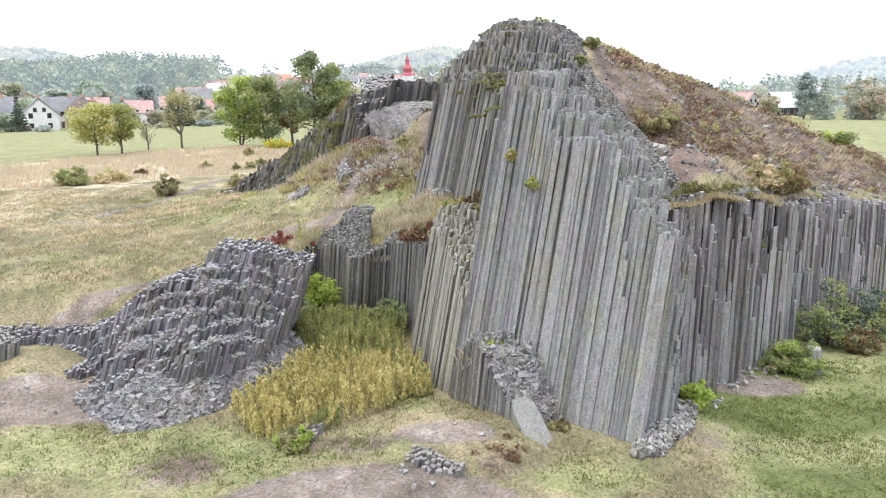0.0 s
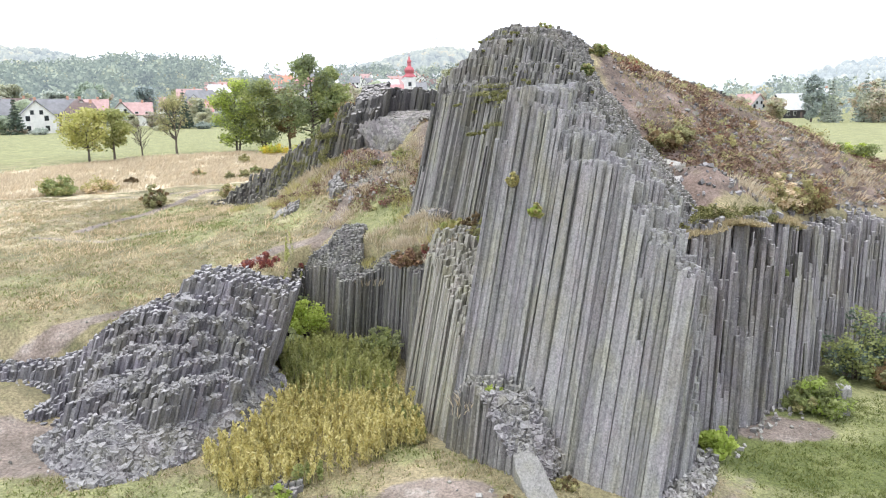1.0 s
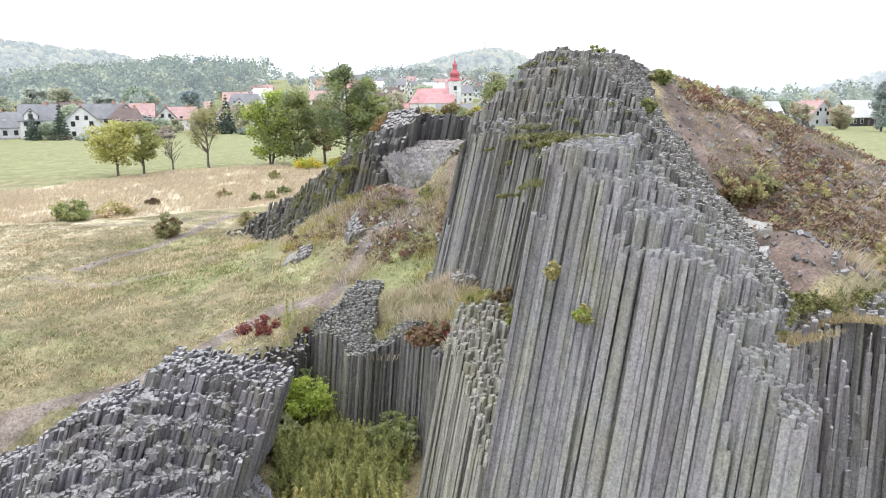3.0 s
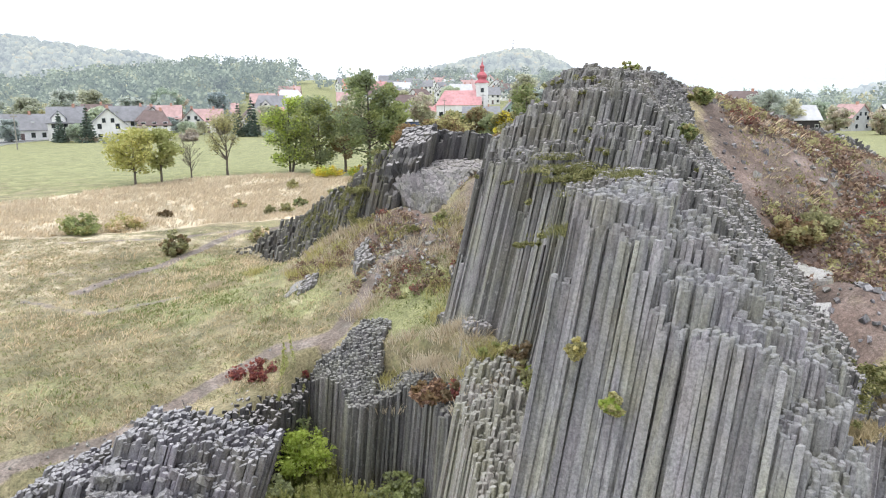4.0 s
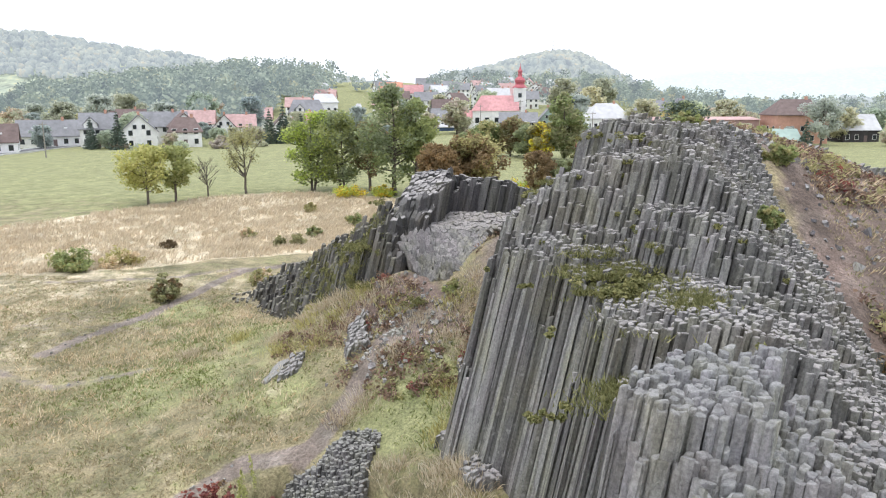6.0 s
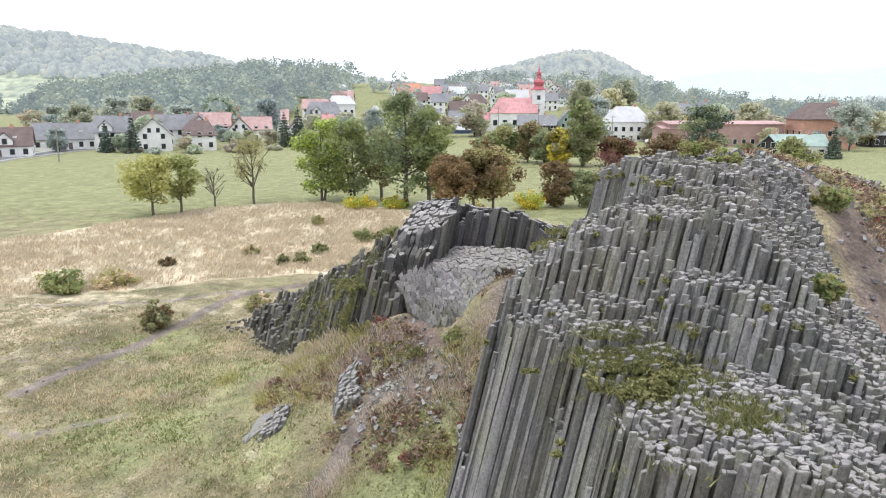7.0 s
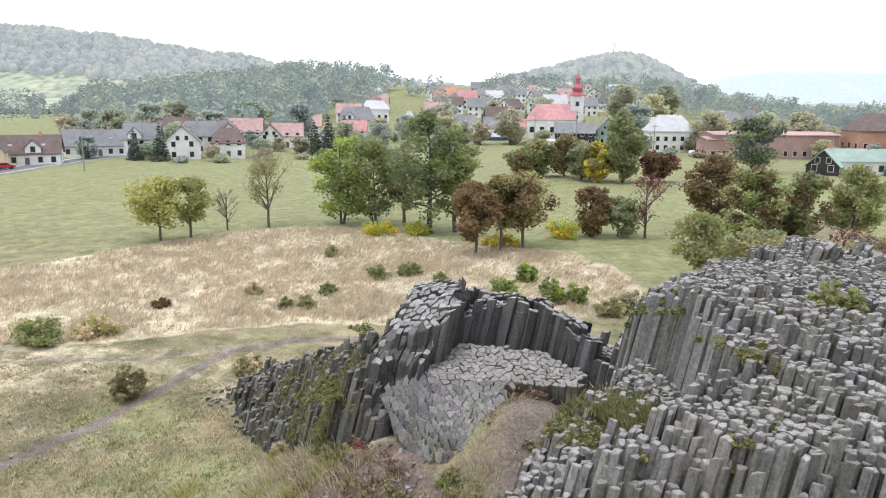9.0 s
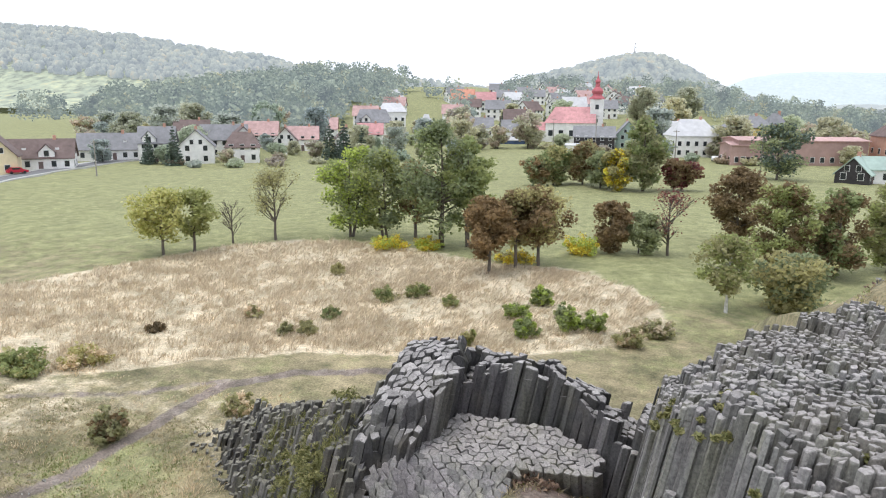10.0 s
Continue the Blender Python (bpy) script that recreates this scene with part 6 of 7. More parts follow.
WHITE, CREAM, BUFF, PINK = coat("white_render", (0.84, 0.83, 0.81)), coat("cream_render", (0.70, 0.60, 0.40)), coat("yellow_render", (0.72, 0.56, 0.22)), coat("brick_pink_render", (0.42, 0.28, 0.25))
ORANGE_WALL, TIMBER = coat("orange_brick", (0.55, 0.31, 0.23)), coat("dark_timber", (0.045, 0.04, 0.042), 0.3)
# TILE_RED is lightened towards pink, with distance haze painted into it
TILE_RED, TILE_PINK, TILE_ORANGE = coat("red_tiles", (0.56, 0.29, 0.29), 0.2), coat("faded_red_tiles", (0.50, 0.33, 0.31), 0.2), coat("orange_tiles", (0.62, 0.30, 0.21), 0.2)
SLATE, SLATE_BROWN, SHEET, SHEET_GREEN = coat("grey_slate", (0.24, 0.24, 0.25), 0.2), coat("brown_tiles", (0.17, 0.125, 0.115), 0.25), coat("pale_sheet_roof", (0.56, 0.56, 0.57)), coat("green_sheet_roof", (0.36, 0.46, 0.41))
RED_DOME = coat("red_dome_sheet", (0.50, 0.14, 0.16))
BLUE = coat("blue_boards", (0.10, 0.15, 0.30))
glass_mat, glass_nt, glass_bs = shade("dark_window_glass")
glass_bs.inputs["Base Color"].default_value, glass_bs.inputs["Roughness"].default_value = (0.03, 0.035, 0.04, 1), 0.12
FRAME = coat("window_frame_white", (0.75, 0.75, 0.74))


def box(bm, x0, x1, y0, y1, z0, z1):
    v = [bm.verts.new(p) for p in ((x0, y0, z0), (x1, y0, z0), (x1, y1, z0), (x0, y1, z0), (x0, y0, z1), (x1, y0, z1), (x1, y1, z1), (x0, y1, z1))]
    for f in ((0, 3, 2, 1), (4, 5, 6, 7), (0, 1, 5, 4), (1, 2, 6, 5), (2, 3, 7, 6), (3, 0, 4, 7)):
        bm.faces.new([v[i] for i in f])


def box_mesh(name, material, *b):
    bm = bmesh.new()
    box(bm, *b)
    me = bpy.data.meshes.new(name)
    bm.to_mesh(me)
    bm.free()
    me.materials.append(material)
    return me


WINDOW_FRAME = box_mesh("window_frame", FRAME, -0.62, 0.62, -0.05, 0.06, -0.08, 1.48)
WINDOW_PANE = box_mesh("pane", glass_mat, -0.52, 0.52, -0.075, -0.045, 0.02, 1.38)


def window_on(parent, x, y, z, turn, size=1.0):
    w = part("window", WINDOW_FRAME, None, parent, at=pose(x, y, z, 0, 0, turn) @ Matrix.Diagonal((size, 1, size, 1)))
    part("pane", WINDOW_PANE, None, w)


def house(label, x, y, turn, w, d, wall_h, roof_h, wall, roof, z=None, hip=0.0, storeys=1, gable=None, chimney=True, dormer=False, front_gable=0.0, group="village houses", over=0.45, step=2.7, base=None):
    """A pitched-roof house: long side w along its own x, front towards its own -y."""
    gz = float(ground_z(x, y)) if z is None else z
    home = thing("house", label, "house", pose(x, y, gz - 0.1, 0, 0, turn), group)
    bm = bmesh.new()
    box(bm, -w / 2, w / 2, -d / 2, d / 2, -1.5, wall_h)
    part("wall", bm, wall, home)
    if hip < 1:
        k = w / 2 - 0.02
        for s in (-1, 1) if hip == 0 else ():
            bm = bmesh.new()
            a = [bm.verts.new(p) for p in ((s * k, -d / 2, wall_h), (s * k, d / 2, wall_h), (s * k - s * hip * d / 2, 0, wall_h + roof_h * 0.97))]
            b = [bm.verts.new((v.co.x - s * 0.25, v.co.y, v.co.z)) for v in a]
            bm.faces.new(a)
            bm.faces.new(b[::-1])
            for i in range(3):
                bm.faces.new((a[i], a[(i + 1) % 3], b[(i + 1) % 3], b[i]))
            part("gable", bm, gable or wall, home)
    bm = bmesh.new()
    e, dz = over, over * roof_h / (d / 2)
    t = 0.22
    top = [(-w / 2 - e, -d / 2 - e, wall_h - dz), (w / 2 + e, -d / 2 - e, wall_h - dz), (w / 2 + e, d / 2 + e, wall_h - dz), (-w / 2 - e, d / 2 + e, wall_h - dz),
           (-w / 2 - e + hip * (d / 2 + e), 0, wall_h + roof_h), (w / 2 + e - hip * (d / 2 + e), 0, wall_h + roof_h)]
    up = [bm.verts.new((px, py, pz + t)) for px, py, pz in top]
    dn = [bm.verts.new(p) for p in top]
    for f in ((0, 1, 5, 4), (2, 3, 4, 5), (1, 2, 5), (3, 0, 4)):
        if len(f) == 4 or hip > 0:
            bm.faces.new([up[i] for i in f])
            bm.faces.new([dn[i] for i in f][::-1])
    rim = ((0, 1), (2, 3), (1, 2), (3, 0)) if hip > 0 else ((0, 1), (2, 3), (1, 5), (5, 2), (3, 4), (4, 0))
    for a, b in rim:
        bm.faces.new((up[a], up[b], dn[b], dn[a]))
    rf = part("roof", bm, roof, home)
    if chimney:
        part("chimney", box_mesh("chimney", ORANGE_WALL, w * 0.18, w * 0.18 + 0.7, -0.3, 0.4, wall_h + roof_h * 0.5, wall_h + roof_h + 1.0), None, home)
    n = max(2, int(w / 2.6))
    for s in range(storeys):
        for k in range(n):
            for side, ty in ((-1, 0),):
                wx = -w / 2 + (k + 0.5) * w / n
                if s == 0 and side == -1 and k == n // 2:
                    part("door", box_mesh("door", SLATE_BROWN, wx - 0.5, wx + 0.5, -d / 2 - 0.06, -d / 2 + 0.05, 0, 2.1), None, home)
                else:
                    window_on(home, wx, side * d / 2, 0.9 + s * step, ty)
        for k in range(max(1, int(d / 3.2))):
            m = max(1, int(d / 3.2))
            wy = -d / 2 + (k + 0.5) * d / m
            window_on(home, w / 2, wy, 0.9 + s * step, 90)
            window_on(home, -w / 2, wy, 0.9 + s * step, -90)
    if hip == 0 and roof_h > 3:
        for s, ty in ((1, 90), (-1, -90)):
            for off in (-1.1, 1.1):
                window_on(home, s * (w / 2), off, wall_h + 0.5, ty, 0.85)
    if front_gable:
        g0 = front_gable * w
        bm = bmesh.new()
        gw, yy = 3.4, -d / 2 - 0.15
        pts = [(g0 - gw / 2, wall_h - 0.3), (g0 + gw / 2, wall_h - 0.3), (g0 + gw / 2, wall_h + 1.2), (g0, wall_h + 2.9), (g0 - gw / 2, wall_h + 1.2)]
        a = [bm.verts.new((px, yy, pz)) for px, pz in pts]
        b = [bm.verts.new((px, 0, pz)) for px, pz in pts]
        bm.faces.new(a)
        for i in range(5):
            bm.faces.new((a[i], b[i], b[(i + 1) % 5], a[(i + 1) % 5]))
        part("front_gable", bm, wall, home)
        bm = bmesh.new()
        for s in (-1, 1):
            q = [(g0 + s * (gw / 2 + 0.3), yy - 0.3, wall_h + 1.0), (g0, yy - 0.3, wall_h + 3.05), (g0, 0.2, wall_h + 3.05), (g0 + s * (gw / 2 + 0.3), 0.2, wall_h + 1.0)]
            lo, hi = [bm.verts.new(p) for p in q], [bm.verts.new((px, py, pz + 0.18)) for px, py, pz in q]
            bm.faces.new(lo)
            bm.faces.new(hi[::-1])
            for i in range(4):
                bm.faces.new((lo[i], hi[i], hi[(i + 1) % 4], lo[(i + 1) % 4]))
        part("gable_roof", bm, roof, home)
        window_on(home, g0, yy, wall_h + 0.2, 0)
    if dormer:
        for off in (-0.25, 0.25):
            ux, uy, uz = off * w, -d * 0.27, wall_h + roof_h * 0.40
            part("skylight", box_mesh("skylight", FRAME, ux - 0.45, ux + 0.45, uy - 0.4, uy + 0.4, uz + 0.05, uz + 0.5), None, home)
    return home


house("yellow house with a steep brown roof by the road", -143, 158, -48, 8, 8, 4.4, 4.2, CREAM, SLATE_BROWN, storeys=1)
house("long white house with a dark roof and front gable", -144, 171, 38, 14, 8, 3.2, 4.0, WHITE, SLATE_BROWN, storeys=1, front_gable=0.1, dormer=True)
house("long white house with a grey slate roof", -147, 197, 34, 16, 9, 3.2, 4.0, WHITE, SLATE, storeys=1, dormer=True, gable=SLATE_BROWN)
house("tall white house with grey roof behind spruces", -133, 199, 30, 9, 8, 5.2, 4.0, WHITE, SLATE, storeys=2, front_gable=-0.18)
house("white gabled house with a pale grey roof", -120.5, 199, -56, 10, 9, 4.8, 4.2, WHITE, SLATE, storeys=2)
house("white house with a long grey roof in the second row", -126, 220, 32, 13, 8, 5.4, 4.0, WHITE, SLATE, storeys=2)
house("white gabled house in the second row", -118, 217, -52, 9, 8, 5.2, 3.8, WHITE, SLATE_BROWN, storeys=2)
house("cream house with a brown hipped roof", -109.5, 204, 30, 8.5, 8, 4.4, 3.6, WHITE, SLATE_BROWN, storeys=2, hip=0.5)
house("old house with a brown roof on the slope", -152, 240, 30, 11, 8, 5.0, 4.2, WHITE, SLATE_BROWN, storeys=2)
house("white house under a faded red roof", -134, 254, 24, 11, 8, 4.6, 4.2, WHITE, TILE_PINK, storeys=2)
house("white house with a brown roof by dark spruces", -114, 235, -62, 8, 7, 4.4, 3.8, WHITE, SLATE_BROWN, storeys=2)
house("white house under a pink tiled roof", -116, 250, 26, 10, 8, 4.2, 3.8, WHITE, TILE_PINK, storeys=2)
house("white house with a grey and pink roof", -128, 290, 22, 10, 8, 5.0, 4.0, WHITE, TILE_PINK, storeys=2)
house("white house with a pale gable", -104, 258, -60, 8, 7, 4.2, 3.6, WHITE, SLATE_BROWN, storeys=2)
house("white house with a bright red roof", -106, 284, 20, 9, 7, 4.6, 3.6, WHITE, TILE_RED, storeys=2)
house("house with a red roof among trees", -132, 340, 18, 11, 8, 5.4, 4.0, WHITE, TILE_PINK, storeys=2)
house("large white villa with a grey hipped roof", -115, 308, 26, 14, 11, 7.6, 4.8, WHITE, SLATE, storeys=3, hip=0.35, front_gable=-0.22)
house("large villa wing with a pale metal roof", -113, 324, 26, 11, 10, 10.2, 3.4, WHITE, SHEET, storeys=3, hip=0.4)
house("narrow white tower-like transformer house", -92, 308, 16, 3.2, 3.2, 9.0, 2.2, WHITE, SHEET, hip=0.6, chimney=False)
house("house with a bright orange roof", -112, 432, 10, 13, 9, 6.5, 5.0, WHITE, TILE_ORANGE, storeys=2)
house("house with a red roof on the rise", -98, 430, 14, 11, 9, 6.5, 4.4, WHITE, TILE_RED, storeys=2)
house("house with a grey roof on the rise", -82, 392, 10, 12, 9, 5.5, 4.2, WHITE, SLATE, storeys=2)
house("white house with a brown roof among gardens", -88, 352, -70, 10, 8, 5.0, 4.0, WHITE, SLATE_BROWN, storeys=2)
house("white house with a pink roof among gardens", -100, 372, 16, 10, 8, 5.0, 4.0, WHITE, TILE_PINK, storeys=2)
house("white house with a wide grey roof", -76, 330, 16, 12, 9, 4.0, 3.8, WHITE, SLATE, storeys=1)
house("grey-roofed low house with timber porch", -57, 318, 12, 12, 9, 3.8, 4.2, WHITE, SLATE, storeys=1, dormer=True)
house("low blue-boarded shed with a metal roof", -55, 305, 10, 11, 5, 2.4, 1.0, BLUE, SHEET, storeys=0, chimney=False)
house("house with a brown roof behind the shed", -63, 350, 14, 13, 9, 5.0, 4.4, WHITE, SLATE_BROWN, storeys=2)
house("white house on the rise with a pale roof", -44, 392, 16, 11, 9, 7.0, 4.4, WHITE, SHEET, storeys=2)
house("house with a grey roof on the rise", -33, 372, 100, 12, 9, 6.0, 4.6, WHITE, SLATE, storeys=2)
house("dark timber house with a grey roof", -24.5, 296, 6, 14, 9, 4.8, 3.4, TIMBER, SLATE, storeys=2)
house("white market stall with a flat awning", -29, 286, 6, 8, 4, 2.0, 0.5, WHITE, SHEET, storeys=0, chimney=False)
house("grey-green gabled house beside the church", -13.5, 305, 98, 10, 8, 5.4, 4.4, SHEET_GREEN, SLATE, storeys=2)
house("large white house with a pale mansard roof", 7.5, 272, 18, 13, 11, 6.8, 4.6, WHITE, SHEET, storeys=2, hip=0.55)
house("house with a dark hipped roof", 2, 305, 10, 9, 8, 6.5, 3.6, SLATE_BROWN, SHEET, storeys=2, hip=0.6)
house("yellow house with a grey hipped roof", 25, 288, 12, 13, 10, 9.0, 3.4, BUFF, SLATE, storeys=3, hip=0.6)
house("yellow tower-like house end with grey roof", 34, 294, 12, 5, 6, 10.0, 3.0, BUFF, SLATE, storeys=3, hip=0.6)
house("long brick-pink hall with a nearly flat roof", 34, 254, 14, 34, 14, 6.6, 0.7, PINK, TILE_PINK, storeys=1, chimney=False)
house("brick-pink annex of the hall", 22, 249, 14, 12, 10, 5.4, 0.6, PINK, TILE_PINK, storeys=1, chimney=False)
house("dark timber cottage under a green roof", 39.5, 206, 68, 8, 6.5, 2.2, 3.3, TIMBER, SHEET_GREEN, storeys=1)
house("white cottage wing under a green roof", 46, 209, 8, 11, 6.5, 3.2, 2.3, WHITE, SHEET_GREEN, storeys=1)
house("orange brick house with a brown hipped roof", 62, 252, 10, 15, 12, 8.4, 4.2, ORANGE_WALL, SLATE_BROWN, storeys=2, hip=0.55)
house("house with a pale metal roof and dark gable", 112, 262, 24, 12, 9, 3.2, 5.0, TIMBER, SHEET, storeys=1, chimney=False)
house("house with a pale roof and gable", 138, 292, 40, 12, 10, 5.5, 4.6, WHITE, SHEET, storeys=2)
house("barn with a pale metal roof among trees", 82, 262, 12, 11, 9, 4.0, 4.2, TIMBER, SHEET, storeys=1, chimney=False)
house("grey gabled house under a pinkish roof", 99, 264, -62, 9, 9, 4.4, 4.0, SHEET, TILE_PINK, storeys=2)
for k, (hx, hy) in enumerate([(-112, 520), (-70, 500), (-55, 540), (-30, 470), (-96, 470), (-60, 450), (-44, 430), (-150, 420), (-20, 430), (-125, 460), (-82, 545), (-38, 515), (-20, 505), (-104, 440), (-8, 455), (-74, 425), (-135, 385), (-88, 455), (-66, 392), (-56, 415), (-30, 405), (-48, 470), (-62, 480), (-26, 448), (-78, 476), (-90, 500), (-14, 480), (-40, 450), (-100, 405), (-52, 500), (-68, 520)]):
    house("small pale house on the far slope", hx, hy, 12 + 25 * (k % 4), 11, 9, 5.0, 4.0, WHITE, (SLATE, TILE_PINK, SHEET, SLATE_BROWN, SLATE)[k % 5], storeys=2)


def church():
    z = float(ground_z(-31, 322))
    c = thing("church", "white church with a red roof and onion-domed tower", "church", pose(-33, 322, z, 0, 0, 8))
    bm = bmesh.new()
    box(bm, -13, 6, -5.5, 5.5, -1, 7.5)
    part("nave", bm, WHITE, c)
    bm = bmesh.new()
    pts = [(-13.6, -6.1, 7.2), (6.2, -6.1, 7.2), (6.2, 6.1, 7.2), (-13.6, 6.1, 7.2), (-9.5, 0, 13.4), (6.2, 0, 13.4)]
    v = [bm.verts.new(p) for p in pts]
    for f in ((0, 1, 5, 4), (2, 3, 4, 5), (3, 0, 4), (1, 2, 5), (0, 3, 2, 1)):
        bm.faces.new([v[i] for i in f])
    part("roof", bm, TILE_RED, c)
    bm = bmesh.new()
    box(bm, -18, -13, -3.5, 3.5, -1, 4.4)
    part("sacristy", bm, WHITE, c)
    bm = bmesh.new()
    pts = [(-18.4, -4, 4.2), (-13, -4, 4.2), (-13, 4, 4.2), (-18.4, 4, 4.2), (-16.5, 0, 7.4), (-13, 0, 7.4)]
    v = [bm.verts.new(p) for p in pts]
    for f in ((0, 1, 5, 4), (2, 3, 4, 5), (3, 0, 4), (1, 2, 5), (0, 3, 2, 1)):
        bm.faces.new([v[i] for i in f])
    part("sacristy_roof", bm, TILE_RED, c)
    bm = bmesh.new()
    box(bm, 4.0, 9.0, -2.6, 2.6, -1, 16.5)
    tower_ = part("tower", bm, WHITE, c)
    bm = bmesh.new()
    prof = [(3.1, 16.3), (3.0, 16.8), (2.0, 17.6), (1.7, 18.2), (2.1, 18.9), (2.2, 19.6), (1.7, 20.4), (0.9, 21.0), (0.8, 22.6), (1.0, 22.9), (1.0, 23.4), (0.5, 24.0), (0.12, 25.4), (0.05, 27.0)]
    rings = [[bm.verts.new((6.5 + r * math.cos(a * math.pi / 6), r * math.sin(a * math.pi / 6), h)) for a in range(12)] for r, h in prof]
    for a, b in zip(rings, rings[1:]):
        for k in range(12):
            bm.faces.new((a[k], a[(k + 1) % 12], b[(k + 1) % 12], b[k]))
    bm.faces.new(rings[-1])
    part("dome", bm, RED_DOME, c)
    for k in range(4):
        window_on(c, -11 + 4 * k, -5.5, 2.2, 0, 1.6)
    window_on(c, 6.5, -2.6, 12.5, 0, 1.3)
    window_on(c, 9.0, 0, 12.5, 90, 1.3)
    window_on(c, 6.5, -2.6, 7.5, 0, 0.9)


church()

# the road past the western houses
ASPHALT = plain("asphalt", (0.17, 0.17, 0.175), 0.85, 0.15, 1.5)
KERB = plain("kerb_stone", (0.5, 0.5, 0.48), 0.8, 0.15, 2)
ROAD = [(-118, 118), (-131, 147), (-137, 166), (-140, 184), (-140, 199), (-131, 214)]


def ribbon(name, line, w0, w1, lift, thick, material, label, category):
    bm = bmesh.new()
    prev = None
    for k, (px, py) in enumerate(line):
        a, b = Vector(line[max(0, k - 1)]), Vector(line[min(len(line) - 1, k + 1)])
        n = (b - a).normalized()
        n = Vector((-n.y, n.x))
        row = []
        for w in (w0, w1):
            q = Vector((px, py)) + n * w
            zz = float(ground_z(q.x, q.y)) + lift
            row += [bm.verts.new((q.x, q.y, zz)), bm.verts.new((q.x, q.y, zz - thick))]
        if prev:
            bm.faces.new((prev[0], row[0], row[2], prev[2]))
            bm.faces.new((prev[0], prev[1], row[1], row[0]))
            bm.faces.new((prev[2], row[2], row[3], prev[3]))
        prev = row
    me = bpy.data.meshes.new(name)
    bm.to_mesh(me)
    bm.free()
    me.materials.append(material)
    return tagged(new(name, me), label, category, kind="structure")


ribbon("road", ROAD, -2.6, 3.4, 0.22, 0.8, ASPHALT, "grey asphalt village road", "road")
ribbon("pavement", ROAD, 3.4, 5.0, 0.34, 0.9, KERB, "pale pavement along the village road", "pavement")
ribbon("kerb", ROAD, -3.2, -2.6, 0.32, 0.9, KERB, "pale stone edging along the meadow side", "kerb")

CAR_RED, CAR_WHITE, CAR_DARK = plain("car_paint_red", (0.45, 0.02, 0.04), 0.3, 0.05), plain("car_paint_white", (0.7, 0.7, 0.7), 0.3, 0.05), plain("car_paint_dark", (0.04, 0.05, 0.06), 0.3, 0.05)
TYRE = plain("tyre_rubber", (0.02, 0.02, 0.02), 0.9, 0.1)


def car(label, x, y, turn, paint):
    c = thing("car", label, "car", pose(x, y, float(ground_z(x, y)) + 0.22, 0, 0, turn), "parked cars")
    bm = bmesh.new()
    side = [(-2.1, 0.35), (2.1, 0.35), (2.15, 0.75), (1.2, 0.95), (0.6, 1.45), (-1.2, 1.48), (-1.8, 1.0), (-2.15, 0.9)]
    a = [bm.verts.new((px, -0.85, pz)) for px, pz in side]
    b = [bm.verts.new((px, 0.85, pz)) for px, pz in side]
    bm.faces.new(a)
    bm.faces.new(b[::-1])
    for i in range(8):
        bm.faces.new((a[i], b[i], b[(i + 1) % 8], a[(i + 1) % 8]))
    part("body", bm, paint, c)
    for s in (-1, 1):
        part("side_window", box_mesh("side_window", glass_mat, -1.1, 0.5, s * 0.86 - 0.01, s * 0.86 + 0.01, 1.0, 1.38), None, c)
    for wx in (-1.3, 1.3):
        for s in (-1, 1):
            bm = bmesh.new()
            bmesh.ops.create_cone(bm, cap_ends=True, segments=12, radius1=0.32, radius2=0.32, depth=0.2, matrix=pose(wx, s * 0.8, 0.32, 90, 0, 0))
            part("wheel", bm, TYRE, c)


car("red car parked beside the village road", -137.5, 157.5, 62, CAR_RED)
car("dark car parked beside the village road", -141.5, 171.5, 70, CAR_DARK)
car("white car parked by the brick hall", 14, 252, 80, CAR_WHITE)
car("silver car parked beyond the brick hall", 53, 258, 60, CAR_WHITE)
car("dark car parked beyond the hall", 56, 263, 60, CAR_DARK)

POLE = plain("weathered_pole", (0.30, 0.28, 0.25), 0.9, 0.2)


def pole(x, y, h=8.5):
    p = thing("utility_pole", "grey utility pole with a small crossarm", "pole", pose(x, y, float(ground_z(x, y)) - 0.1), "utility poles")
    bm = bmesh.new()
    limb(bm, (0, 0, 0), (0, 0, h), 0.16, 0.1, 8)
    part("post", bm, POLE, p)
    part("crossarm", box_mesh("crossarm", POLE, -0.9, 0.9, -0.06, 0.06, h - 0.6, h - 0.45), None, p)


for px, py, ph in ((-38.5, 292, 11), (-21.5, 270, 13), (20.5, 205, 10), (-60, 300, 10), (3, 252, 9), (-118, 160, 8)):
    pole(px, py, ph)

# garden hedges and fences
HEDGE_SPOTS = [(-112, 186), (-103, 190), (-95, 196), (-88, 206), (-80, 216), (-72, 226), (-120, 189), (-98, 200), (-90, 226), (-84, 240), (16, 246), (22, 243.5), (29, 243), (8, 252), (-20, 282), (-40, 288), (-66, 288)]
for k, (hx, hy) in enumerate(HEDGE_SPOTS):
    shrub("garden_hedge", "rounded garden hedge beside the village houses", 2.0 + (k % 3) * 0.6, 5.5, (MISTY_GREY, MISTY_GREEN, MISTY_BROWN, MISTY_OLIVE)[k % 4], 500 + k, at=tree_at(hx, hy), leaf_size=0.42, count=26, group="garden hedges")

for k, (sx, sy, sh) in enumerate([(-129, 190, 8.5), (-119.5, 188, 10), (-88, 222, 12), (-92, 221, 10.5), (-84, 226, 9), (-111, 286, 10), (-48, 330, 10), (-40, 345, 9), (53, 206, 8), (-6, 312, 14), (-70, 350, 9), (104, 215, 13), (113, 214, 14), (120, 219, 13)]):
    # the easternmost take the grey leaf that has haze painted in
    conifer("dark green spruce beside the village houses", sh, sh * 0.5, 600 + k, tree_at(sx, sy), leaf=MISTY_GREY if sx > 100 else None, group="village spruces")

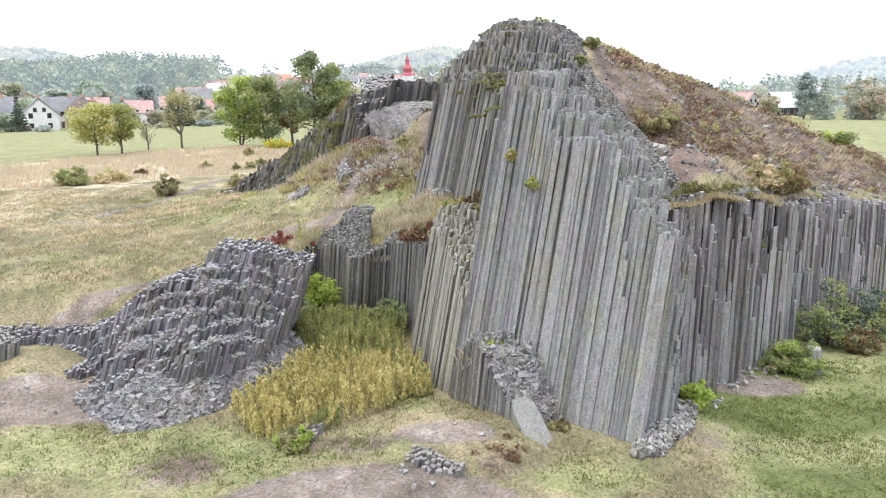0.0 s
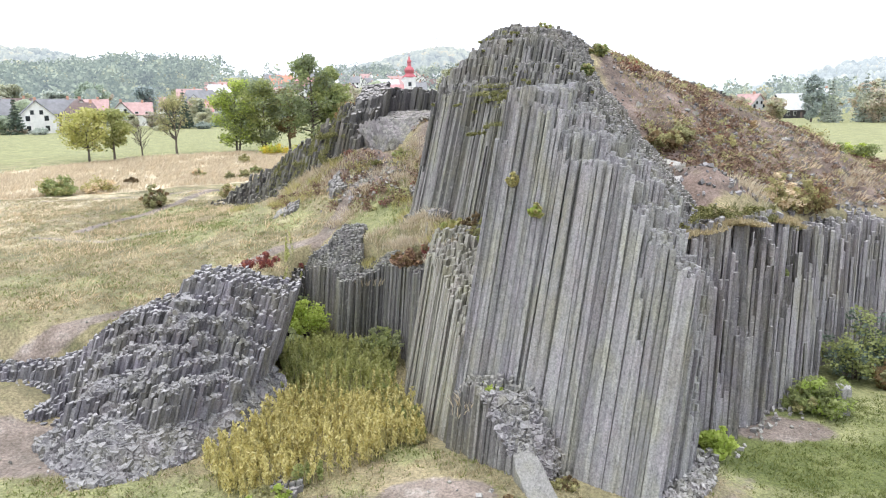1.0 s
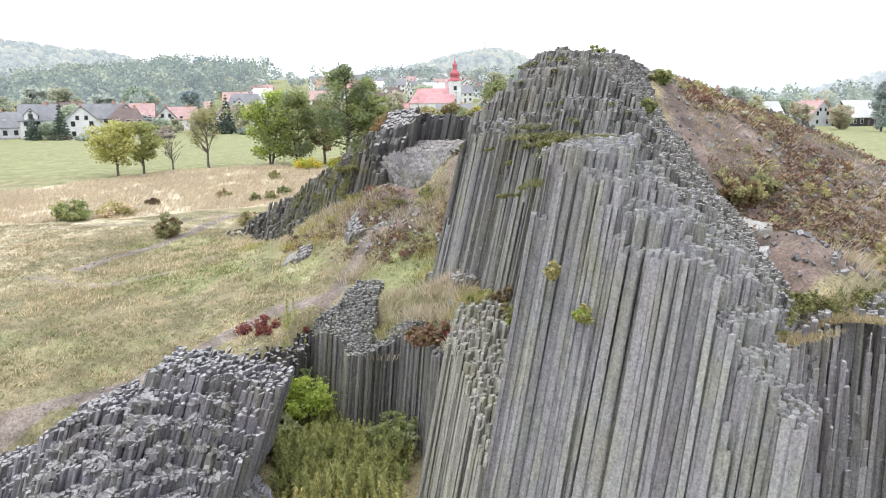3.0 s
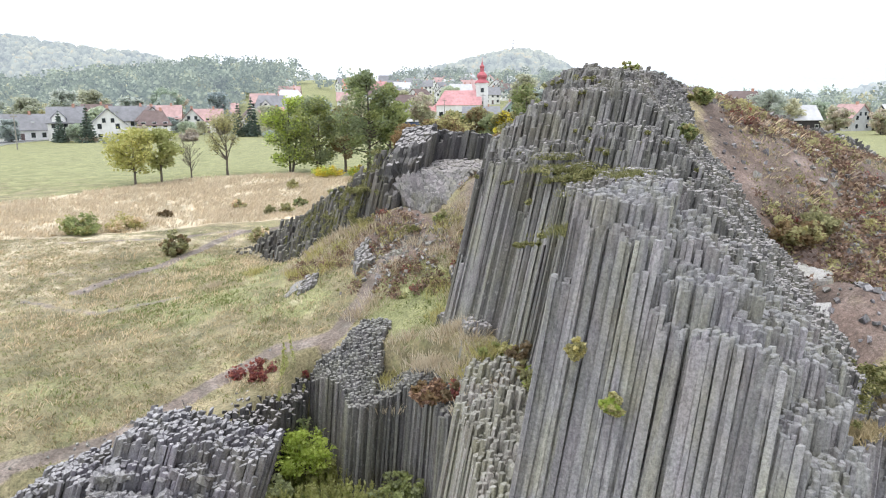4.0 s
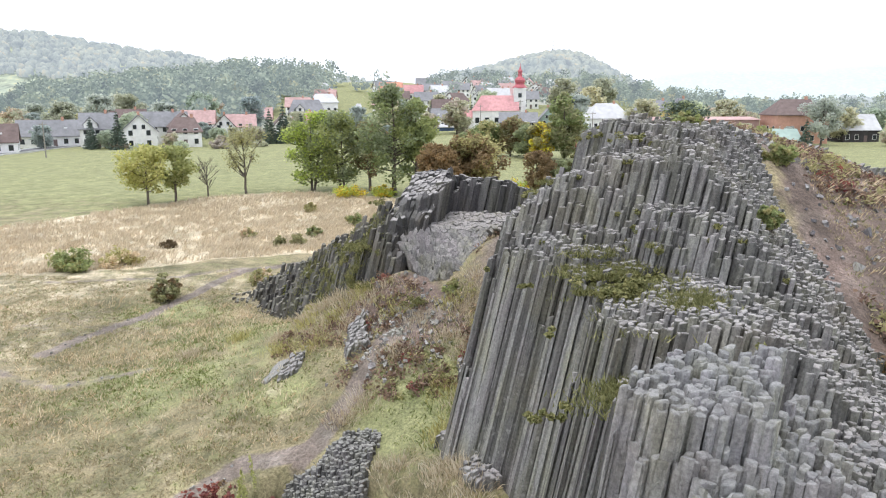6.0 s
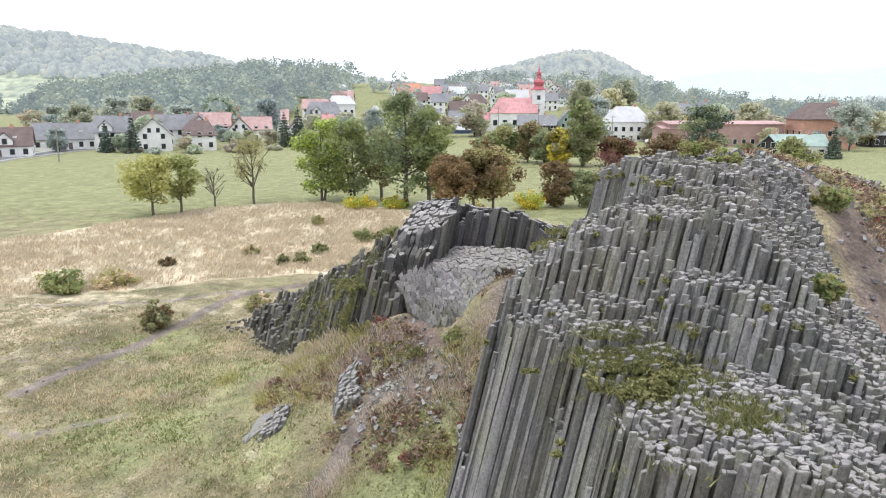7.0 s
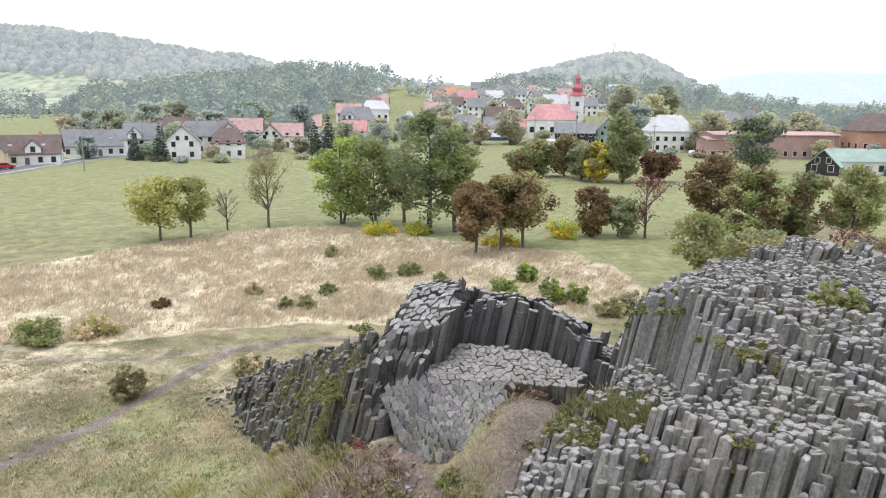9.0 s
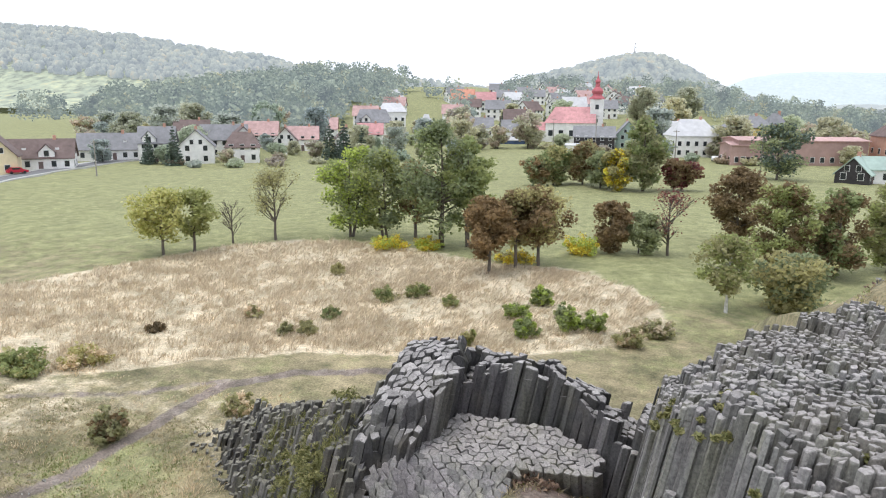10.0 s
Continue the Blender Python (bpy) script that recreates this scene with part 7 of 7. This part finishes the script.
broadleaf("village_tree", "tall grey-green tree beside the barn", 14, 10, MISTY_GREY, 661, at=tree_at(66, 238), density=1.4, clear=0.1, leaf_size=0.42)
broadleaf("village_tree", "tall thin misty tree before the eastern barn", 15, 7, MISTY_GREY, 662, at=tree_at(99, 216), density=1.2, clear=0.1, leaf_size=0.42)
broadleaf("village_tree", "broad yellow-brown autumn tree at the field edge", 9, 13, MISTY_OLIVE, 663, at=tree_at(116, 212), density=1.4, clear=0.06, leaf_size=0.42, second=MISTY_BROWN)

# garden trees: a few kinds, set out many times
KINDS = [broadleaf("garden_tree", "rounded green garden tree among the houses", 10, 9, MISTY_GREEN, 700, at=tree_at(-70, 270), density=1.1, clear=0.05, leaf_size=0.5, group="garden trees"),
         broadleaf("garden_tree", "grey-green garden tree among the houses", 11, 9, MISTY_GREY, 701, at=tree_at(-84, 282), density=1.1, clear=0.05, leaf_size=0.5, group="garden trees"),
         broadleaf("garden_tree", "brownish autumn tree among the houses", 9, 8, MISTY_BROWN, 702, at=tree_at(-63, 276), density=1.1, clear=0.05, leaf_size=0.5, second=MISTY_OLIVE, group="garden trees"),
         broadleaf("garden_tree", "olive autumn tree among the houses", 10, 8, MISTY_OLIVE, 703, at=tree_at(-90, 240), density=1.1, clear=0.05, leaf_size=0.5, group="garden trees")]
rnd = random.Random(12)
SMALL = [(-107, 193), (-96, 200), (-81, 219), (-126, 193), (-70, 238), (-64, 250), (-36, 296), (-66, 300), (-12, 288), (0, 262), (47, 246), (58, 240), (-142, 188), (-136, 206), (-128, 207), (-115, 209), (-104, 212), (-99, 226), (-108, 229), (-122, 238), (-128, 246), (-96, 246), (-110, 262), (-98, 270), (-92, 290), (-104, 296), (-84, 318), (-70, 316), (-50, 312), (-46, 326), (-18, 300), (-2, 284), (14, 268), (-58, 336), (-76, 344), (-94, 334), (-106, 336), (-48, 352), (-26, 352), (-68, 366)]
SET = [(-134, 212), (-140, 246), (-86, 340), (-76, 300), (-48, 290), (-4, 296), (18, 272), (-62, 262), (-82, 252), (-55, 283), (16, 310), (44, 300), (56, 275), (70, 290), (48, 270), (78, 262), (84, 240), (95, 230), (-175, 235), (-168, 215), (-185, 262), (-172, 268), (-150, 285), (-160, 300), (-165, 240), (-190, 240),
       (-205, 250), (-215, 270), (-198, 285), (-180, 300), (0, 352), (14, 345), (30, 335), (44, 330), (60, 320), (76, 315), (92, 305), (-48, 366), (-14, 380), (-30, 410), (10, 405), (-72, 375), (115, 300), (125, 262), (130, 240), (110, 330), (140, 290), (150, 260), (-124, 272), (-100, 300)]
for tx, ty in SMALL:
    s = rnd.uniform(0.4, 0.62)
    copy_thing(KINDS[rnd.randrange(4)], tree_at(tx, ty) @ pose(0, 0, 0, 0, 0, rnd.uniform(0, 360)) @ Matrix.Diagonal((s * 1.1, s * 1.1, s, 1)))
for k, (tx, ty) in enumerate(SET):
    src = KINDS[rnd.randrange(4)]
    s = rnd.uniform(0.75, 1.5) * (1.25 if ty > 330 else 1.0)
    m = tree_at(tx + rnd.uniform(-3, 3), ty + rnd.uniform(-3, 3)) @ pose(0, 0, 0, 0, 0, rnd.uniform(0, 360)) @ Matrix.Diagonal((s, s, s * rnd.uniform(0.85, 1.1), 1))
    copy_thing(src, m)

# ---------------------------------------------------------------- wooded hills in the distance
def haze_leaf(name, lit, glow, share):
    """Far woods as a backdrop: mist is painted in, as a pale glow given off."""
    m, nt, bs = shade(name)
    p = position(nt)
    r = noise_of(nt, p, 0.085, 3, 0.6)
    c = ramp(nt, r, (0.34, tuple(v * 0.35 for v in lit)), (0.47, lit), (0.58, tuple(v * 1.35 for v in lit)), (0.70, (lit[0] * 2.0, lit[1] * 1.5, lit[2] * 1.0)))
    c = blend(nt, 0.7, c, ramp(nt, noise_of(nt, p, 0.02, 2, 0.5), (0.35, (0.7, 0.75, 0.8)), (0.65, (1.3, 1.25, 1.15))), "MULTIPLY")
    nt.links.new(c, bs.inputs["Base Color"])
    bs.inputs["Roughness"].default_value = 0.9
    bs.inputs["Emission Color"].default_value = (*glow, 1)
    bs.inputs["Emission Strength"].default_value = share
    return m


def far_hill(name, label, ridge, y0, depth, base, leaf, floor, seed, trees, crown):
    """A long hill: ridge is (x, height) pairs along its crest; its near slope is set with tree crowns."""
    g = np.random.default_rng(seed)
    rx, rz = zip(*ridge)

    def h(x, y):
        s = np.clip((y - y0) / depth, 0, 1)
        crest = np.interp(x, rx, rz) + rough(x, y, 60, seed) * 3
        return base + (crest - base) * (s * s * (3 - 2 * s)) + rough(x, y, 25, seed + 1) * 1.2

    xs, ys = np.linspace(rx[0], rx[-1], 90), np.linspace(y0, y0 + depth * 1.6, 30)
    gx, gy = np.meshgrid(xs, ys)
    gz = np.where(gy <= y0 + depth, h(gx, gy), h(gx, np.full_like(gy, y0 + depth)) - (gy - y0 - depth) * 0.25)
    i = (np.arange(29)[:, None] * 90 + np.arange(89)[None, :]).ravel()
    quads = np.stack([i, i + 1, i + 91, i + 90], 1)
    tagged(new("backdrop", quick_mesh("backdrop", np.stack([gx, gy, gz], -1).reshape(-1, 3), np.full(len(quads), 4), quads.ravel(), floor, True)), label, "hill", kind="structure")
    x = rx[0] + (rx[-1] - rx[0]) * g.random(trees)
    y = y0 + depth * 1.05 * g.random(trees)
    return x, y, h(x, np.minimum(y, y0 + depth)), g


def woods(name, label, x, y, z, g, crown, leaf, quads=60):
    """Many crowns, each of three clumps of small leaves."""
    n = len(x)
    s = crown * (0.65 + 0.7 * g.random(n))
    c = np.stack([x, y, z + s * 0.48, s * 0.55], 1)
    tops = np.concatenate([c, np.stack([x + g.normal(size=n) * s * 0.2, y, z + s * 0.92, s * 0.34], 1), np.stack([x + g.normal(size=n) * s * 0.4, y, z + s * 0.45, s * 0.36], 1)])
    tagged(new(name, card_mesh(name, cards(g, tops, crown * 0.10, quads, 0.7, 1.3), leaf)), label, "woods", kind="stuff")


def canopy(name, label, x, y, z, g, crown, leaf, rows=3, cols=6):
    """A wood so far off that only its rounded, uneven crowns tell."""
    n = len(x)
    s = crown * (0.55 + 0.8 * g.random(n))
    c = np.stack([x, y, z + s * 0.45], 1)
    lat = np.linspace(-0.7, 1.0, rows)
    lon = np.arange(cols) * 2 * np.pi / cols
    ball = np.array([(math.cos(p) * math.cos(q + 0.4 * i), math.cos(p) * math.sin(q + 0.4 * i), math.sin(p)) for i, p in enumerate(lat) for q in lon] + [(0, 0, 1)])
    v = ball[None] * (0.52 * s[:, None] * (0.86 + 0.28 * g.random((n, len(ball)))))[:, :, None] * np.array([1, 1, 1.1]) + c[:, None, :]
    quads = [(i * cols + j, i * cols + (j + 1) % cols, (i + 1) * cols + (j + 1) % cols, (i + 1) * cols + j) for i in range(rows - 1) for j in range(cols)]
    caps = [((rows - 1) * cols + j, (rows - 1) * cols + (j + 1) % cols, rows * cols) for j in range(cols)]
    one = np.concatenate([np.array(f) for f in quads + caps])
    loops = (one[None] + len(ball) * np.arange(n)[:, None]).ravel()
    sizes = np.tile([4] * len(quads) + [3] * len(caps), n)
    tagged(new(name, quick_mesh(name, v.reshape(-1, 3), sizes, loops, leaf, True)), label, "woods", kind="stuff")


# the pale emission of each stands in for haze, mostly more with distance
HAZE_NEAR, HAZE_MID, HAZE_FAR = haze_leaf("haze_glow_woods_near", (0.17, 0.19, 0.125), (0.58, 0.71, 0.82), 0.19), haze_leaf("haze_glow_woods_middle", (0.14, 0.142, 0.10), (0.63, 0.73, 0.86), 0.35), haze_leaf("haze_glow_woods_far", (0.12, 0.125, 0.11), (0.68, 0.78, 0.88), 0.42)
HAZE_FIELD = haze_leaf("haze_glow_field", (0.20, 0.225, 0.15), (0.68, 0.76, 0.72), 0.26)
HAZE_BLUE = haze_leaf("haze_glow_blue_hill", (0.05, 0.055, 0.06), (0.78, 0.91, 0.97), 0.70)

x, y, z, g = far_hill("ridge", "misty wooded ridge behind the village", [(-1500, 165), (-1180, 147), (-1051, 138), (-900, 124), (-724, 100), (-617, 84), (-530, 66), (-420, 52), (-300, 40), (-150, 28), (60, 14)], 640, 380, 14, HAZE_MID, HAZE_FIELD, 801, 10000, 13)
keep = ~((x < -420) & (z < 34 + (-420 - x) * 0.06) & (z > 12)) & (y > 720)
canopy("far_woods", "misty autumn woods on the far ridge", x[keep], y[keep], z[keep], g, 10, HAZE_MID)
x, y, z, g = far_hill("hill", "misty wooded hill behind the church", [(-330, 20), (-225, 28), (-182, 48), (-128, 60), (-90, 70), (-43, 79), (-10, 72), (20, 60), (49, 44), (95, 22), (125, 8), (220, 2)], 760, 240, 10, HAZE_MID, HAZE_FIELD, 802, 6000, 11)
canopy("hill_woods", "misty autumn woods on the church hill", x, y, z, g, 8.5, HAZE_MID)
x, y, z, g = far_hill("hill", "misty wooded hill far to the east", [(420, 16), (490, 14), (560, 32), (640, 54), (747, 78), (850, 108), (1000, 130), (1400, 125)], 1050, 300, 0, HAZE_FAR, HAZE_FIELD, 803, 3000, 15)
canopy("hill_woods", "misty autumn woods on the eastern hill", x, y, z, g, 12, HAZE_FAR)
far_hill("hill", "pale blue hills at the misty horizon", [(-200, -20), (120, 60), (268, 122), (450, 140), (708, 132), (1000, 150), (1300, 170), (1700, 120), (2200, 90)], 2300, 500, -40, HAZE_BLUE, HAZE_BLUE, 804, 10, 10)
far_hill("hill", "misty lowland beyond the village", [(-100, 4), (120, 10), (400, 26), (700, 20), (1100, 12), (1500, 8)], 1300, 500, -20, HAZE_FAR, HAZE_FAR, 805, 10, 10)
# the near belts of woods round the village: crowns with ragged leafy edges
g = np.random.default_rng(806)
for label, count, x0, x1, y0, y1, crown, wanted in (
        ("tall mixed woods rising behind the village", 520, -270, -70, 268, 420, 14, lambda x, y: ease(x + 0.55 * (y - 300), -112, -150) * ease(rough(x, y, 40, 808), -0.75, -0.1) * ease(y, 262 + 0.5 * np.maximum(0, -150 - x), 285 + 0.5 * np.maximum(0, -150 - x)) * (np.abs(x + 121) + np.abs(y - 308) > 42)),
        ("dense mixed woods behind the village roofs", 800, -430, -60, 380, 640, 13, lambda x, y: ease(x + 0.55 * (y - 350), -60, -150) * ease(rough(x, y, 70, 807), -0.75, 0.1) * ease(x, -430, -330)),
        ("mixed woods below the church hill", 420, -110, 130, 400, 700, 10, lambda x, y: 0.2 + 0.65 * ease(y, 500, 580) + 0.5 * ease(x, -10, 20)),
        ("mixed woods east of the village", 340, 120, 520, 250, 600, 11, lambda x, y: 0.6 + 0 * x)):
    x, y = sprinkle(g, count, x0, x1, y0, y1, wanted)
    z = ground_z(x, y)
    # these belts glow faintly too, in place of haze
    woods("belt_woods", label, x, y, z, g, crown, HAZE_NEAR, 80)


def mast():
    m = thing("lattice_mast", "thin lattice mast on the wooded hill", "mast", pose(-45, 1000, 79))
    bm = bmesh.new()
    for s in (-1, 1):
        limb(bm, (s * 1.6, 0, 0), (s * 0.5, 0, 20), 0.35, 0.25, 5)
    part("mast_frame", bm, POLE, m)
    for h in (5, 10, 15, 20):
        part("platform", box_mesh("platform", POLE, -1.8 + h * 0.05, 1.8 - h * 0.05, -0.5, 0.5, h, h + 0.4), None, m)


mast()
